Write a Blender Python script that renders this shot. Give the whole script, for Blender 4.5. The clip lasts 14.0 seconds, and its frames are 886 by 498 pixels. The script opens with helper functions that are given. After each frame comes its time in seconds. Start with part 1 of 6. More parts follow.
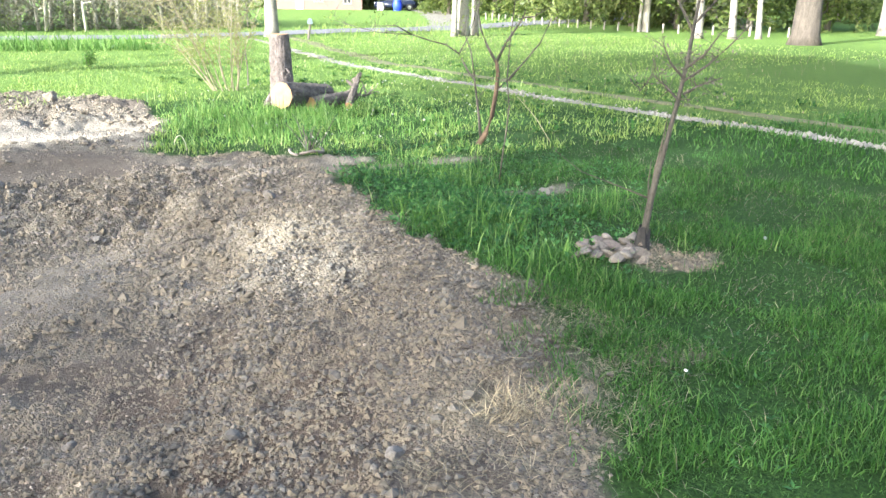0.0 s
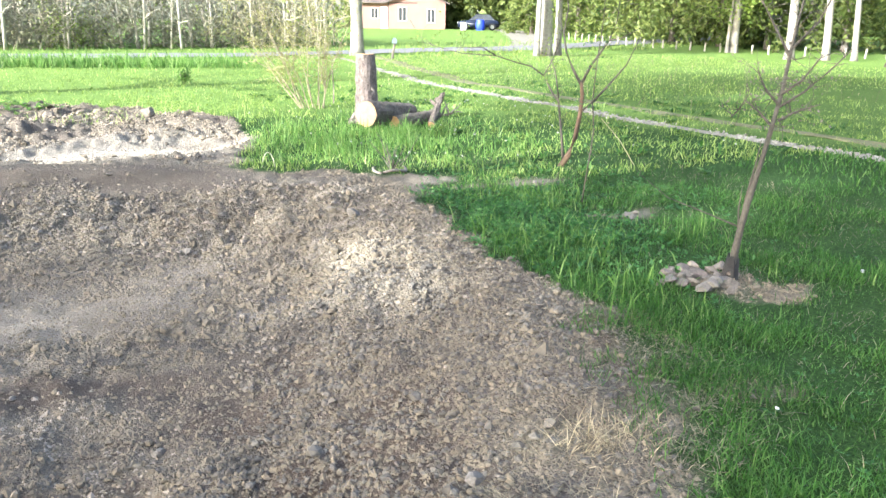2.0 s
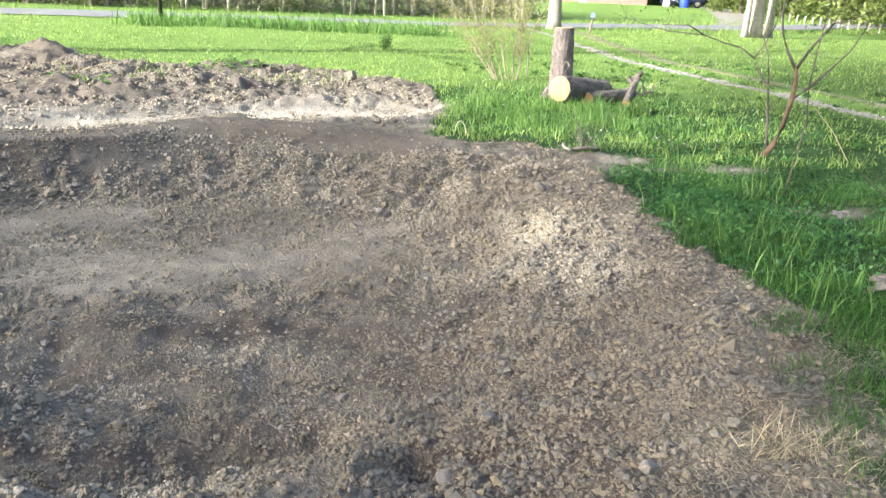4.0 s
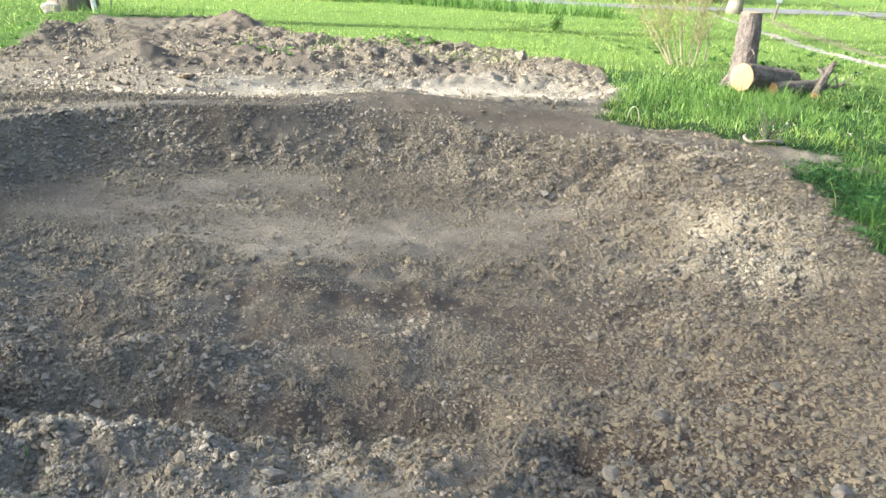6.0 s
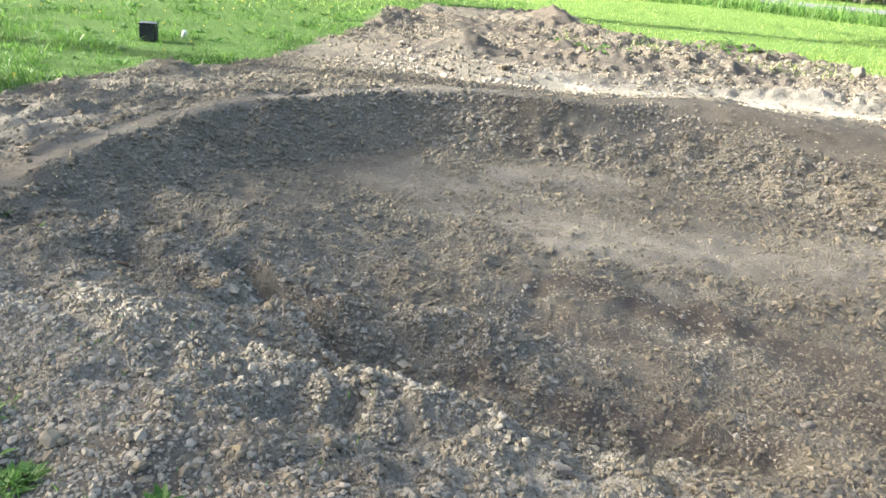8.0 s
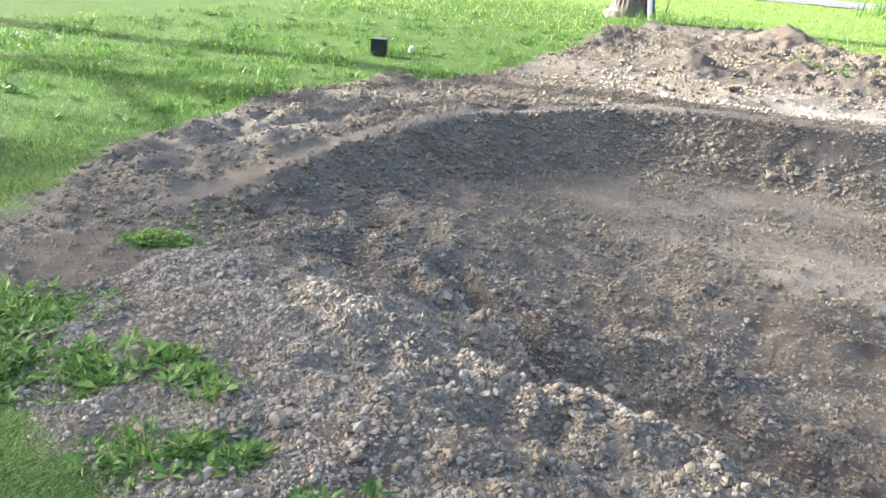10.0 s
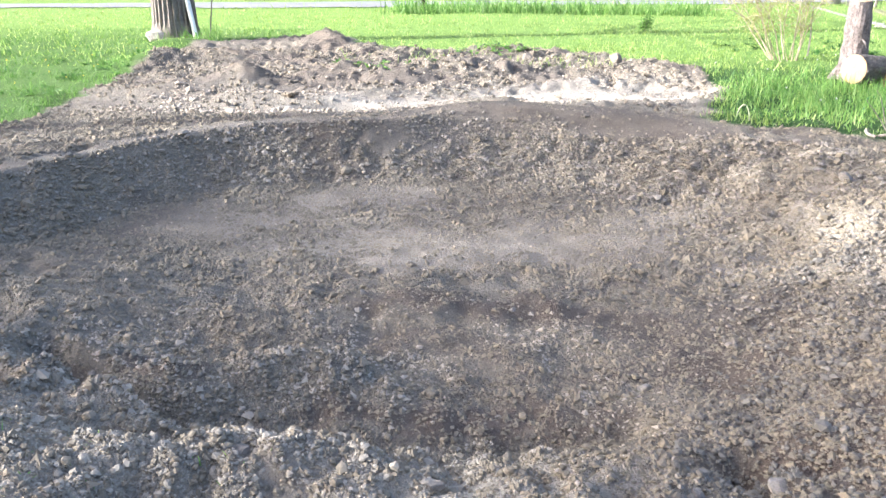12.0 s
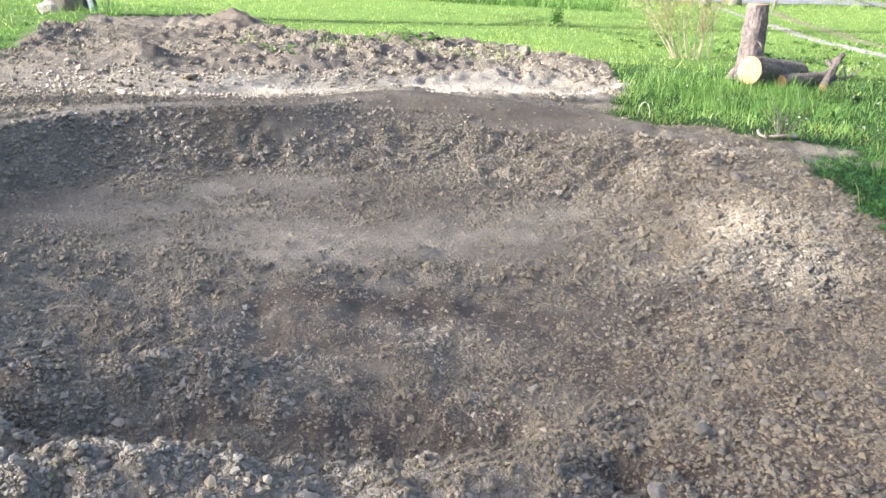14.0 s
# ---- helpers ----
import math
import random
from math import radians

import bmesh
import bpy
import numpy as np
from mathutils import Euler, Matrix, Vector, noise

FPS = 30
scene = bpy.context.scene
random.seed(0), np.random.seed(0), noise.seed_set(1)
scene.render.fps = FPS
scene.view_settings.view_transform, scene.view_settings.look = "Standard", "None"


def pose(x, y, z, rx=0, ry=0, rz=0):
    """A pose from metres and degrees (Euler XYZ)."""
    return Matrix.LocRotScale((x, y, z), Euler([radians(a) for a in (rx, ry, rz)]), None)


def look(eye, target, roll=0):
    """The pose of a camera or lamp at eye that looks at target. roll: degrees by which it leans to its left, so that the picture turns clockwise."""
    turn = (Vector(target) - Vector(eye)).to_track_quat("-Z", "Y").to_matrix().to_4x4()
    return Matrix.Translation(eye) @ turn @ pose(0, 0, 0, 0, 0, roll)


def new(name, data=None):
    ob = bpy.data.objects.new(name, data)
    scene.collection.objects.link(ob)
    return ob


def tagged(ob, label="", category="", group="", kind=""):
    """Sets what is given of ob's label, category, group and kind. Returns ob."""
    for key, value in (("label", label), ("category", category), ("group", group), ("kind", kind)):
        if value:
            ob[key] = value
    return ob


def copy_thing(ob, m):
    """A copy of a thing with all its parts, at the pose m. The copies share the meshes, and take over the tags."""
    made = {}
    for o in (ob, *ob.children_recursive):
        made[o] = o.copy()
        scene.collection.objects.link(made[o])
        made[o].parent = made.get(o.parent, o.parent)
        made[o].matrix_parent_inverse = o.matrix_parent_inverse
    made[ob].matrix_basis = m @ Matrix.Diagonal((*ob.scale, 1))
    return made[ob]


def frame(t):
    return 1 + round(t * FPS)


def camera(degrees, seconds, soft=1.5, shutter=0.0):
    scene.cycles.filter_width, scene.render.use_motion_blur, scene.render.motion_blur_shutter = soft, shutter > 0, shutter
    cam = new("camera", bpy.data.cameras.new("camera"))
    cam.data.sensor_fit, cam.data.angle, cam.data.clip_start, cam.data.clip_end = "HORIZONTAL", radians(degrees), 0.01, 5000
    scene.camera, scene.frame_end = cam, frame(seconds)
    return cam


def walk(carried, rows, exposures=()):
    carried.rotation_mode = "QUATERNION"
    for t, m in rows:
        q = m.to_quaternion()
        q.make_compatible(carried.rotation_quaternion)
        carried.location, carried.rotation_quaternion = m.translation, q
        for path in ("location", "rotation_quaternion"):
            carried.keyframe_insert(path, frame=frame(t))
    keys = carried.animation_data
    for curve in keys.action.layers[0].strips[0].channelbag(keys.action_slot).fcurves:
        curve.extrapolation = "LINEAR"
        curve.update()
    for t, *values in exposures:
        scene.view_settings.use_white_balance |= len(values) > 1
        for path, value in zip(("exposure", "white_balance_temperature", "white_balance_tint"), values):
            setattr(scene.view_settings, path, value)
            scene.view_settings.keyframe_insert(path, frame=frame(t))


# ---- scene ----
cam = camera(57.9, 14.0, soft=1.5)
PATH = [
    (0, (0.287, -0.061, 1.514), (1.352, 1.526, 0.924), 0.8),
    (0.5, (0.283, -0.059, 1.521), (1.35, 1.531, 0.942), 2.5),
    (1, (0.27, -0.054, 1.524), (1.309, 1.558, 0.956), 2.2),
    (1.5, (0.251, -0.042, 1.532), (1.21, 1.621, 0.973), 2.0),
    (2, (0.253, -0.038, 1.541), (1.162, 1.656, 0.991), 0.9),
    (2.5, (0.235, -0.035, 1.541), (1.101, 1.689, 1.014), 1.9),
    (3, (0.209, -0.035, 1.542), (0.93, 1.752, 1.007), 2.3),
    (3.5, (0.186, -0.027, 1.54), (0.792, 1.781, 0.934), 2.9),
    (3.7, (0.187, -0.026, 1.538), (0.748, 1.793, 0.925), 2.8),
    (5.8, (0.081, 0.029, 1.535), (0.269, 1.898, 0.85), 3.2),
    (6, (0.067, 0.048, 1.518), (0.203, 1.922, 0.833), 3.4),
    (6.5, (0.026, 0.056, 1.515), (0.03, 1.93, 0.817), 4.3),
    (7, (-0.017, 0.054, 1.511), (-0.188, 1.915, 0.8), 5.0),
    (7.5, (-0.061, 0.038, 1.519), (-0.402, 1.87, 0.793), 4.5),
    (8, (-0.105, 0.017, 1.527), (-0.63, 1.8, 0.789), 5.0),
    (8.5, (-0.131, -0.019, 1.533), (-0.819, 1.705, 0.789), 4.4),
    (8.7, (-0.144, -0.025, 1.527), (-0.892, 1.674, 0.782), 4.3),
    (9.1, (-0.156, -0.023, 1.519), (-1.017, 1.622, 0.776), 4.10),
    (9.5, (-0.172, -0.01, 1.508), (-1.118, 1.59, 0.769), 3.94),
    (9.9, (-0.187, 0.007, 1.496), (-1.165, 1.59, 0.764), 3.79),
    (10.3, (-0.198, 0.024, 1.487), (-1.135, 1.636, 0.763), 3.66),
    (10.8, (-0.2, 0.037, 1.486), (-0.934, 1.756, 0.774), 3.6),
    (11, (-0.194, 0.041, 1.491), (-0.802, 1.813, 0.789), 3.5),
    (11.5, (-0.174, 0.056, 1.503), (-0.51, 1.905, 0.821), 1.4),
    (12, (-0.186, 0.059, 1.514), (-0.257, 1.942, 0.843), -0.2),
    (12.5, (-0.154, 0.093, 1.533), (0.025, 1.968, 0.858), 0.9),
    (13, (-0.069, 0.163, 1.532), (0.275, 2.022, 0.88), 2.2),
    (13.5, (-0.044, 0.188, 1.521), (0.29, 2.038, 0.838), 1.8),
    (14, (-0.068, 0.185, 1.532), (0.075, 2.054, 0.834), 2.7),
]
walk(cam, [(t, look(eye, target, roll)) for t, eye, target, roll in PATH], [(0.0, 2.2, 5700, 6), (2.0, 2.27, 5750, 7), (3.5, 2.04, 5900, 7), (6.0, 1.94, 6050, 4), (8.5, 2.27, 6170, 5), (11.0, 2.34, 5860, 13), (12.5, 2.28, 5650, 13), (13.5, 2.02, 5700, 11), (14.0, 2.01, 5800, 12)])

# ---- world, sun ----
SUN_EL, SUN_AZ = 24.0, 259.0          # degrees; azimuth of the sun, clockwise from +y
world = bpy.data.worlds.new("sky")
scene.world = world
world.use_nodes = True
wn = world.node_tree.nodes
sky = wn.new("ShaderNodeTexSky")
sky.sky_type, sky.sun_disc = "NISHITA", False
sky.sun_elevation, sky.sun_rotation = radians(SUN_EL), radians(SUN_AZ)
sky.air_density, sky.dust_density, sky.ozone_density = 0.8, 5.0, 0.2
wn["Background"].inputs["Strength"].default_value = 0.15
world.node_tree.links.new(sky.outputs[0], wn["Background"].inputs["Color"])
sun = new("sun", bpy.data.lights.new("sun", "SUN"))
sun.data.energy, sun.data.angle, sun.data.color = 3.8, radians(0.53), (1.0, 0.955, 0.885)
ca, sa, ce = math.cos(radians(SUN_AZ)), math.sin(radians(SUN_AZ)), math.cos(radians(SUN_EL))
sun.matrix_world = look((sa * ce * 60, ca * ce * 60, math.sin(radians(SUN_EL)) * 60), (0, 0, 0))


# ---- materials ----
def ramp(nt, fac, stops):
    r = nt.nodes.new("ShaderNodeValToRGB")
    e = r.color_ramp.elements
    while len(e) < len(stops):
        e.new(0.5)
    for k, (p, c) in enumerate(stops):
        e[k].position, e[k].color = p, (*c, 1)
    nt.links.new(fac, r.inputs[0])
    return r.outputs[0]


def tex(nt, scale, detail=4.0, rough=0.55, kind="noise", stretch=(1, 1, 1)):
    at = nt.nodes.new("ShaderNodeTexCoord")
    mp = nt.nodes.new("ShaderNodeMapping")
    mp.inputs["Scale"].default_value = stretch
    nt.links.new(at.outputs["Object"], mp.inputs[0])
    n = nt.nodes.new("ShaderNodeTexNoise" if kind == "noise" else "ShaderNodeTexVoronoi")
    n.inputs["Scale"].default_value = scale
    if kind == "noise":
        n.inputs["Detail"].default_value, n.inputs["Roughness"].default_value = detail, rough
    nt.links.new(mp.outputs[0], n.inputs["Vector"])
    return n.outputs[0]


def blend(nt, a, b, fac, mode="MIX"):
    m = nt.nodes.new("ShaderNodeMix")
    m.data_type, m.blend_type = "RGBA", mode
    for sock, v in ((m.inputs[0], fac), (m.inputs[6], a), (m.inputs[7], b)):
        if isinstance(v, (int, float)):
            sock.default_value = v
        elif isinstance(v, tuple):
            sock.default_value = (*v, 1)
        else:
            nt.links.new(v, sock)
    return m.outputs[2]


def material(name):
    m = bpy.data.materials.new(name)
    m.use_nodes = True
    return m, m.node_tree, m.node_tree.nodes["Principled BSDF"]


def bump(nt, bsdf, height, strength, distance):
    b = nt.nodes.new("ShaderNodeBump")
    b.inputs["Strength"].default_value, b.inputs["Distance"].default_value = strength, distance
    nt.links.new(height, b.inputs["Height"])
    nt.links.new(b.outputs[0], bsdf.inputs["Normal"])


def plain(name, dark, light, scale=6.0, rough=0.75, relief=0.3, depth=0.01, metal=0.0, stretch=(1, 1, 1), fine=8.0):
    """A surface of two tones at two scales with a fine relief."""
    m, nt, bsdf = material(name)
    a, b = tex(nt, scale, 5, 0.6, stretch=stretch), tex(nt, scale * fine, 3, 0.6, stretch=stretch)
    c = ramp(nt, a, [(0.32, dark), (0.68, light)])
    c = blend(nt, c, ramp(nt, b, [(0.3, tuple(v * 0.7 for v in dark)), (0.7, tuple(min(1, v * 1.15) for v in light))]), 0.4)
    nt.links.new(c, bsdf.inputs["Base Color"])
    bsdf.inputs["Roughness"].default_value, bsdf.inputs["Metallic"].default_value = rough, metal
    bsdf.inputs["Specular IOR Level"].default_value = 0.3
    bump(nt, bsdf, b, relief, depth)
    return m


def leafy(name, tones, through_light=0.35, rough=0.42):
    """Blades and leaves: each piece takes one tone of its own, and lets some light through."""
    m, nt, bsdf = material(name)
    geo = nt.nodes.new("ShaderNodeNewGeometry")
    patch = tex(nt, 0.9, 3, 0.6)
    one = ramp(nt, geo.outputs["Random Per Island"], [(k / max(1, len(tones) - 1), c) for k, c in enumerate(tones)])
    two = ramp(nt, patch, [(0.35, tones[0]), (0.65, tones[min(2, len(tones) - 1)])])
    c = blend(nt, one, two, 0.35)
    nt.links.new(c, bsdf.inputs["Base Color"])
    bsdf.inputs["Roughness"].default_value = rough
    bsdf.inputs["Specular IOR Level"].default_value = 0.3
    tr = nt.nodes.new("ShaderNodeBsdfTranslucent")
    nt.links.new(c, tr.inputs[0])
    mix = nt.nodes.new("ShaderNodeMixShader")
    mix.inputs[0].default_value = through_light
    nt.links.new(bsdf.outputs[0], mix.inputs[1])
    nt.links.new(tr.outputs[0], mix.inputs[2])
    nt.links.new(mix.outputs[0], nt.nodes["Material Output"].inputs[0])
    return m


def ground_material():
    """Bare earth and turf, mixed by the mesh's own masks: dirt, pale (dry subsoil, painted sunlight) and damp (moist
    earth, painted shade).
    """
    m, nt, bsdf = material("earth_and_turf")

    def mask(name):
        a = nt.nodes.new("ShaderNodeAttribute")
        a.attribute_name = name
        return a.outputs["Fac"]

    big, mid, fine, grit = tex(nt, 0.8, 5), tex(nt, 5, 6, 0.65), tex(nt, 40, 5, 0.7), tex(nt, 140, 3, 0.7)
    soil = ramp(nt, mid, [(0.3, (0.08, 0.066, 0.049)), (0.5, (0.137, 0.117, 0.09)), (0.72, (0.21, 0.186, 0.147))])
    soil = blend(nt, soil, ramp(nt, big, [(0.35, (0.1, 0.082, 0.061)), (0.65, (0.22, 0.195, 0.155))]), 0.45)
    soil = blend(nt, soil, ramp(nt, grit, [(0.3, (0.07, 0.06, 0.047)), (0.7, (0.36, 0.325, 0.265))]), 0.42)
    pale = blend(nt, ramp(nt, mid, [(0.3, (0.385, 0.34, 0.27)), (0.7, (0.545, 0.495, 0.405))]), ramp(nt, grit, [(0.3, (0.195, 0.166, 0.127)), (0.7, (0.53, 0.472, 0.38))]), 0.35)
    damp_shade = blend(nt, ramp(nt, mid, [(0.3, (0.064, 0.049, 0.038)), (0.7, (0.12, 0.094, 0.075))]), ramp(nt, grit, [(0.3, (0.045, 0.033, 0.026)), (0.7, (0.16, 0.125, 0.1))]), 0.35)
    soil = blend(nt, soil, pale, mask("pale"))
    soil = blend(nt, soil, damp_shade, mask("damp_shade"))
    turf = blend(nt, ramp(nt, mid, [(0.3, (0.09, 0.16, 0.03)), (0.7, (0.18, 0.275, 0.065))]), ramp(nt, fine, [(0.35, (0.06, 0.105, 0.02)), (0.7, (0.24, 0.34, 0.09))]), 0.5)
    turf = blend(nt, turf, ramp(nt, fine, [(0.35, (0.018, 0.04, 0.01)), (0.7, (0.055, 0.11, 0.026))]), mask("unmown_shade"))
    bsdf.inputs["Roughness"].default_value = 0.95
    bsdf.inputs["Specular IOR Level"].default_value = 0.1
    def cells(scale):
        at = nt.nodes.new("ShaderNodeTexCoord")
        wob = nt.nodes.new("ShaderNodeMix")
        wob.data_type = "VECTOR"
        wob.inputs[0].default_value = 0.012
        nt.links.new(at.outputs["Object"], wob.inputs[4])
        nz = nt.nodes.new("ShaderNodeTexNoise")
        nz.inputs["Scale"].default_value = 30
        nt.links.new(nz.outputs["Color"], wob.inputs[5])
        v = nt.nodes.new("ShaderNodeTexVoronoi")
        v.inputs["Scale"].default_value = scale
        nt.links.new(wob.outputs[1], v.inputs["Vector"])
        return v

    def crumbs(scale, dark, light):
        """Each crumb of soil takes a tone of its own; crevice shade is painted between the crumbs."""
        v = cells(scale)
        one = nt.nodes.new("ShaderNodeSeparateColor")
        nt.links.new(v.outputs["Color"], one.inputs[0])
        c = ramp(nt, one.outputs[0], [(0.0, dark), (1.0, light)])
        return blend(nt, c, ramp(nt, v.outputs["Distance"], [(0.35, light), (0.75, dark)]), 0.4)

    pebbles = blend(nt, ramp(nt, cells(48).outputs["Distance"], [(0.0, (1, 1, 1)), (0.75, (0, 0, 0))]), ramp(nt, cells(105).outputs["Distance"], [(0.0, (1, 1, 1)), (0.75, (0, 0, 0))]), 0.45)
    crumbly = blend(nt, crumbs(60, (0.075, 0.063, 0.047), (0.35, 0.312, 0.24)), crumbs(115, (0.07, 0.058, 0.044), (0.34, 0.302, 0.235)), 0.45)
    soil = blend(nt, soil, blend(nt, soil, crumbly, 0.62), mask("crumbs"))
    nt.links.new(blend(nt, turf, soil, mask("dirt")), bsdf.inputs["Base Color"])
    plainer = blend(nt, fine, grit, 0.45)
    h = blend(nt, plainer, blend(nt, plainer, pebbles, 0.6), mask("crumbs"))
    bump(nt, bsdf, h, 1.0, 0.03)
    return m


def clod_material(name, dark, mid, light):
    m, nt, bsdf = material(name)
    geo = nt.nodes.new("ShaderNodeNewGeometry")
    c = ramp(nt, geo.outputs["Random Per Island"], [(0.0, dark), (0.55, mid), (0.95, light), (1.0, tuple(min(0.6, v * 1.3) for v in light))])
    n = tex(nt, 70, 4, 0.65)
    c = blend(nt, c, ramp(nt, n, [(0.3, tuple(v * 0.75 for v in dark)), (0.7, light)]), 0.35)
    big = tex(nt, 0.8, 4)
    c = blend(nt, c, ramp(nt, big, [(0.35, dark), (0.65, mid)]), 0.45)
    nt.links.new(c, bsdf.inputs["Base Color"])
    bsdf.inputs["Roughness"].default_value = 0.92
    bsdf.inputs["Specular IOR Level"].default_value = 0.15
    bump(nt, bsdf, n, 0.6, 0.006)
    return m


EARTH = ground_material()
CLOD = clod_material("dry_clods", (0.152, 0.127, 0.091), (0.195, 0.166, 0.121), (0.245, 0.212, 0.158))
# dusty clods, lightened further in colour where the shelf is brighter lit
CLOD_DRY = clod_material("dusty_lit_clods", (0.25, 0.219, 0.17), (0.305, 0.269, 0.212), (0.36, 0.32, 0.256))
CLOD_GREY = clod_material("shaded_grey_clods", (0.1, 0.089, 0.072), (0.16, 0.145, 0.12), (0.24, 0.22, 0.186))
CLOD_FACE = clod_material("wall_clods", (0.17, 0.148, 0.116), (0.25, 0.221, 0.177), (0.345, 0.308, 0.25))
LANE_STONE = clod_material("lane_gravel", (0.19, 0.18, 0.158), (0.28, 0.27, 0.243), (0.39, 0.376, 0.348))
CLOD_PALE = clod_material("pale_clods", (0.24, 0.196, 0.143), (0.37, 0.312, 0.237), (0.5, 0.43, 0.335))
CLOD_DARK = clod_material("moist_clods", (0.105, 0.085, 0.06), (0.2, 0.168, 0.122), (0.34, 0.29, 0.22))
STONE = plain("grey_stone", (0.11, 0.094, 0.078), (0.2, 0.178, 0.15), 12, 0.85, 0.5, 0.008)
STONE_PALE = plain("pale_stone", (0.135, 0.12, 0.1), (0.235, 0.213, 0.182), 12, 0.85, 0.5, 0.008)
# GRASS holds the shaded tone, GRASS_SUN the sunlit one: light put into the colours
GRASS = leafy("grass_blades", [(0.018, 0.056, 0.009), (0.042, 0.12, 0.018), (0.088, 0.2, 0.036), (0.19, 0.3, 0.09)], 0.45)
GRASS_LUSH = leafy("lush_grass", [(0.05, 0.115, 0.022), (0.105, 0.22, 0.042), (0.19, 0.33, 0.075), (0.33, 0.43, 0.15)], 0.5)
GRASS_SUN = leafy("sunlit_mown_grass", [(0.125, 0.205, 0.036), (0.215, 0.31, 0.066), (0.305, 0.4, 0.105), (0.43, 0.49, 0.19)], 0.5)
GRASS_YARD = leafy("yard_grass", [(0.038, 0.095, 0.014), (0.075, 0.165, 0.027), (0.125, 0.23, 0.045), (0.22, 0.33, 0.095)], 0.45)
STRAW = leafy("dead_grass", [(0.25, 0.2, 0.12), (0.38, 0.32, 0.19), (0.5, 0.43, 0.27), (0.33, 0.27, 0.17)], 0.2)
STRAW_OLD = leafy("matted_dead_grass", [(0.09, 0.076, 0.053), (0.16, 0.14, 0.095), (0.26, 0.23, 0.155), (0.4, 0.355, 0.24)], 0.2)
WEED = leafy("broad_leaves", [(0.022, 0.075, 0.018), (0.048, 0.14, 0.032), (0.095, 0.215, 0.055)], 0.3)
SPRING = leafy("spring_leaves", [(0.12, 0.2, 0.03), (0.2, 0.28, 0.05), (0.28, 0.34, 0.08), (0.34, 0.36, 0.12)])
CONIFER = leafy("conifer_sprays", [(0.06, 0.09, 0.024), (0.11, 0.15, 0.038), (0.18, 0.225, 0.06), (0.27, 0.3, 0.09)], 0.5)
BROWN_LEAF = leafy("thicket_twigs", [(0.13, 0.115, 0.085), (0.19, 0.17, 0.125), (0.17, 0.185, 0.085), (0.26, 0.235, 0.18)], 0.35)
# distance haze is put into these pale leaf colours
HAZY_LEAF = leafy("haze_toned_woods", [(0.2, 0.19, 0.155), (0.27, 0.255, 0.205), (0.24, 0.26, 0.165), (0.34, 0.32, 0.26)], 0.45)
YELLOW_LEAF = leafy("opening_leaves", [(0.19, 0.21, 0.055), (0.26, 0.27, 0.08), (0.33, 0.31, 0.12), (0.28, 0.23, 0.1)])
BARK = plain("grey_brown_bark", (0.1, 0.08, 0.065), (0.27, 0.235, 0.2), 9, 0.9, 0.9, 0.03, stretch=(1, 1, 0.25))
BARK_OLD = plain("old_furrowed_bark", (0.045, 0.036, 0.03), (0.15, 0.125, 0.1), 9, 0.9, 0.9, 0.03, stretch=(1, 1, 0.25))
BARK_PALE = plain("pale_bark", (0.15, 0.135, 0.11), (0.34, 0.315, 0.27), 5, 0.85, 0.6, 0.02, stretch=(1, 1, 0.4))
BARK_YOUNG = plain("young_bark", (0.045, 0.039, 0.033), (0.13, 0.113, 0.092), 14, 0.8, 0.5, 0.006, stretch=(1, 1, 0.3))
BARK_SAP = plain("sapling_bark", (0.04, 0.036, 0.031), (0.13, 0.12, 0.1), 16, 0.8, 0.5, 0.006, stretch=(1, 1, 0.3))
BARK_RUST = plain("rust_bark", (0.065, 0.045, 0.03), (0.15, 0.1, 0.064), 14, 0.75, 0.5, 0.006, stretch=(1, 1, 0.3))
STONE_PINK = plain("pinkish_stone", (0.11, 0.09, 0.075), (0.2, 0.168, 0.143), 12, 0.85, 0.5, 0.008)
BARK_SHRUB = plain("straw_bark", (0.2, 0.16, 0.1), (0.4, 0.34, 0.24), 5, 0.9, 0.5, 0.01, stretch=(1, 1, 0.3))
BARK_THICKET = plain("thicket_bark", (0.3, 0.27, 0.22), (0.6, 0.55, 0.46), 5, 0.9, 0.5, 0.01, stretch=(1, 1, 0.3))


# ---- mesh helpers ----
def part(name, bm, mat, parent=None, label="", smooth=False):
    me = bpy.data.meshes.new(name)
    bm.to_mesh(me)
    bm.free()
    if smooth:
        me.shade_smooth()
    ob = new(name, me)
    me.materials.append(mat)
    if parent is not None:
        ob.parent = parent
    if label:
        ob["label"] = label
    return ob


def mesh_of(name, verts, tris, mat, parent=None, smooth=False):
    """One mesh from arrays: verts (n, 3) and triangles (m, 3)."""
    me = bpy.data.meshes.new(name)
    verts, tris = np.ascontiguousarray(verts, np.float32), np.ascontiguousarray(tris, np.int32)
    me.vertices.add(len(verts))
    me.vertices.foreach_set("co", verts.ravel())
    me.loops.add(tris.size)
    me.loops.foreach_set("vertex_index", tris.ravel())
    me.polygons.add(len(tris))
    me.polygons.foreach_set("loop_start", np.arange(0, tris.size, tris.shape[1], dtype=np.int32))
    me.update(calc_edges=True)
    me.validate()
    if smooth:
        me.shade_smooth()
    else:
        me.shade_flat()
    me.materials.append(mat)
    ob = new(name, me)
    if parent is not None:
        ob.parent = parent
    return ob


def thing(name, x, y, z, label, category, group="", turn=0.0):
    ob = new(name)
    ob.matrix_basis = pose(x, y, z, 0, 0, turn)
    return tagged(ob, label, category, group)




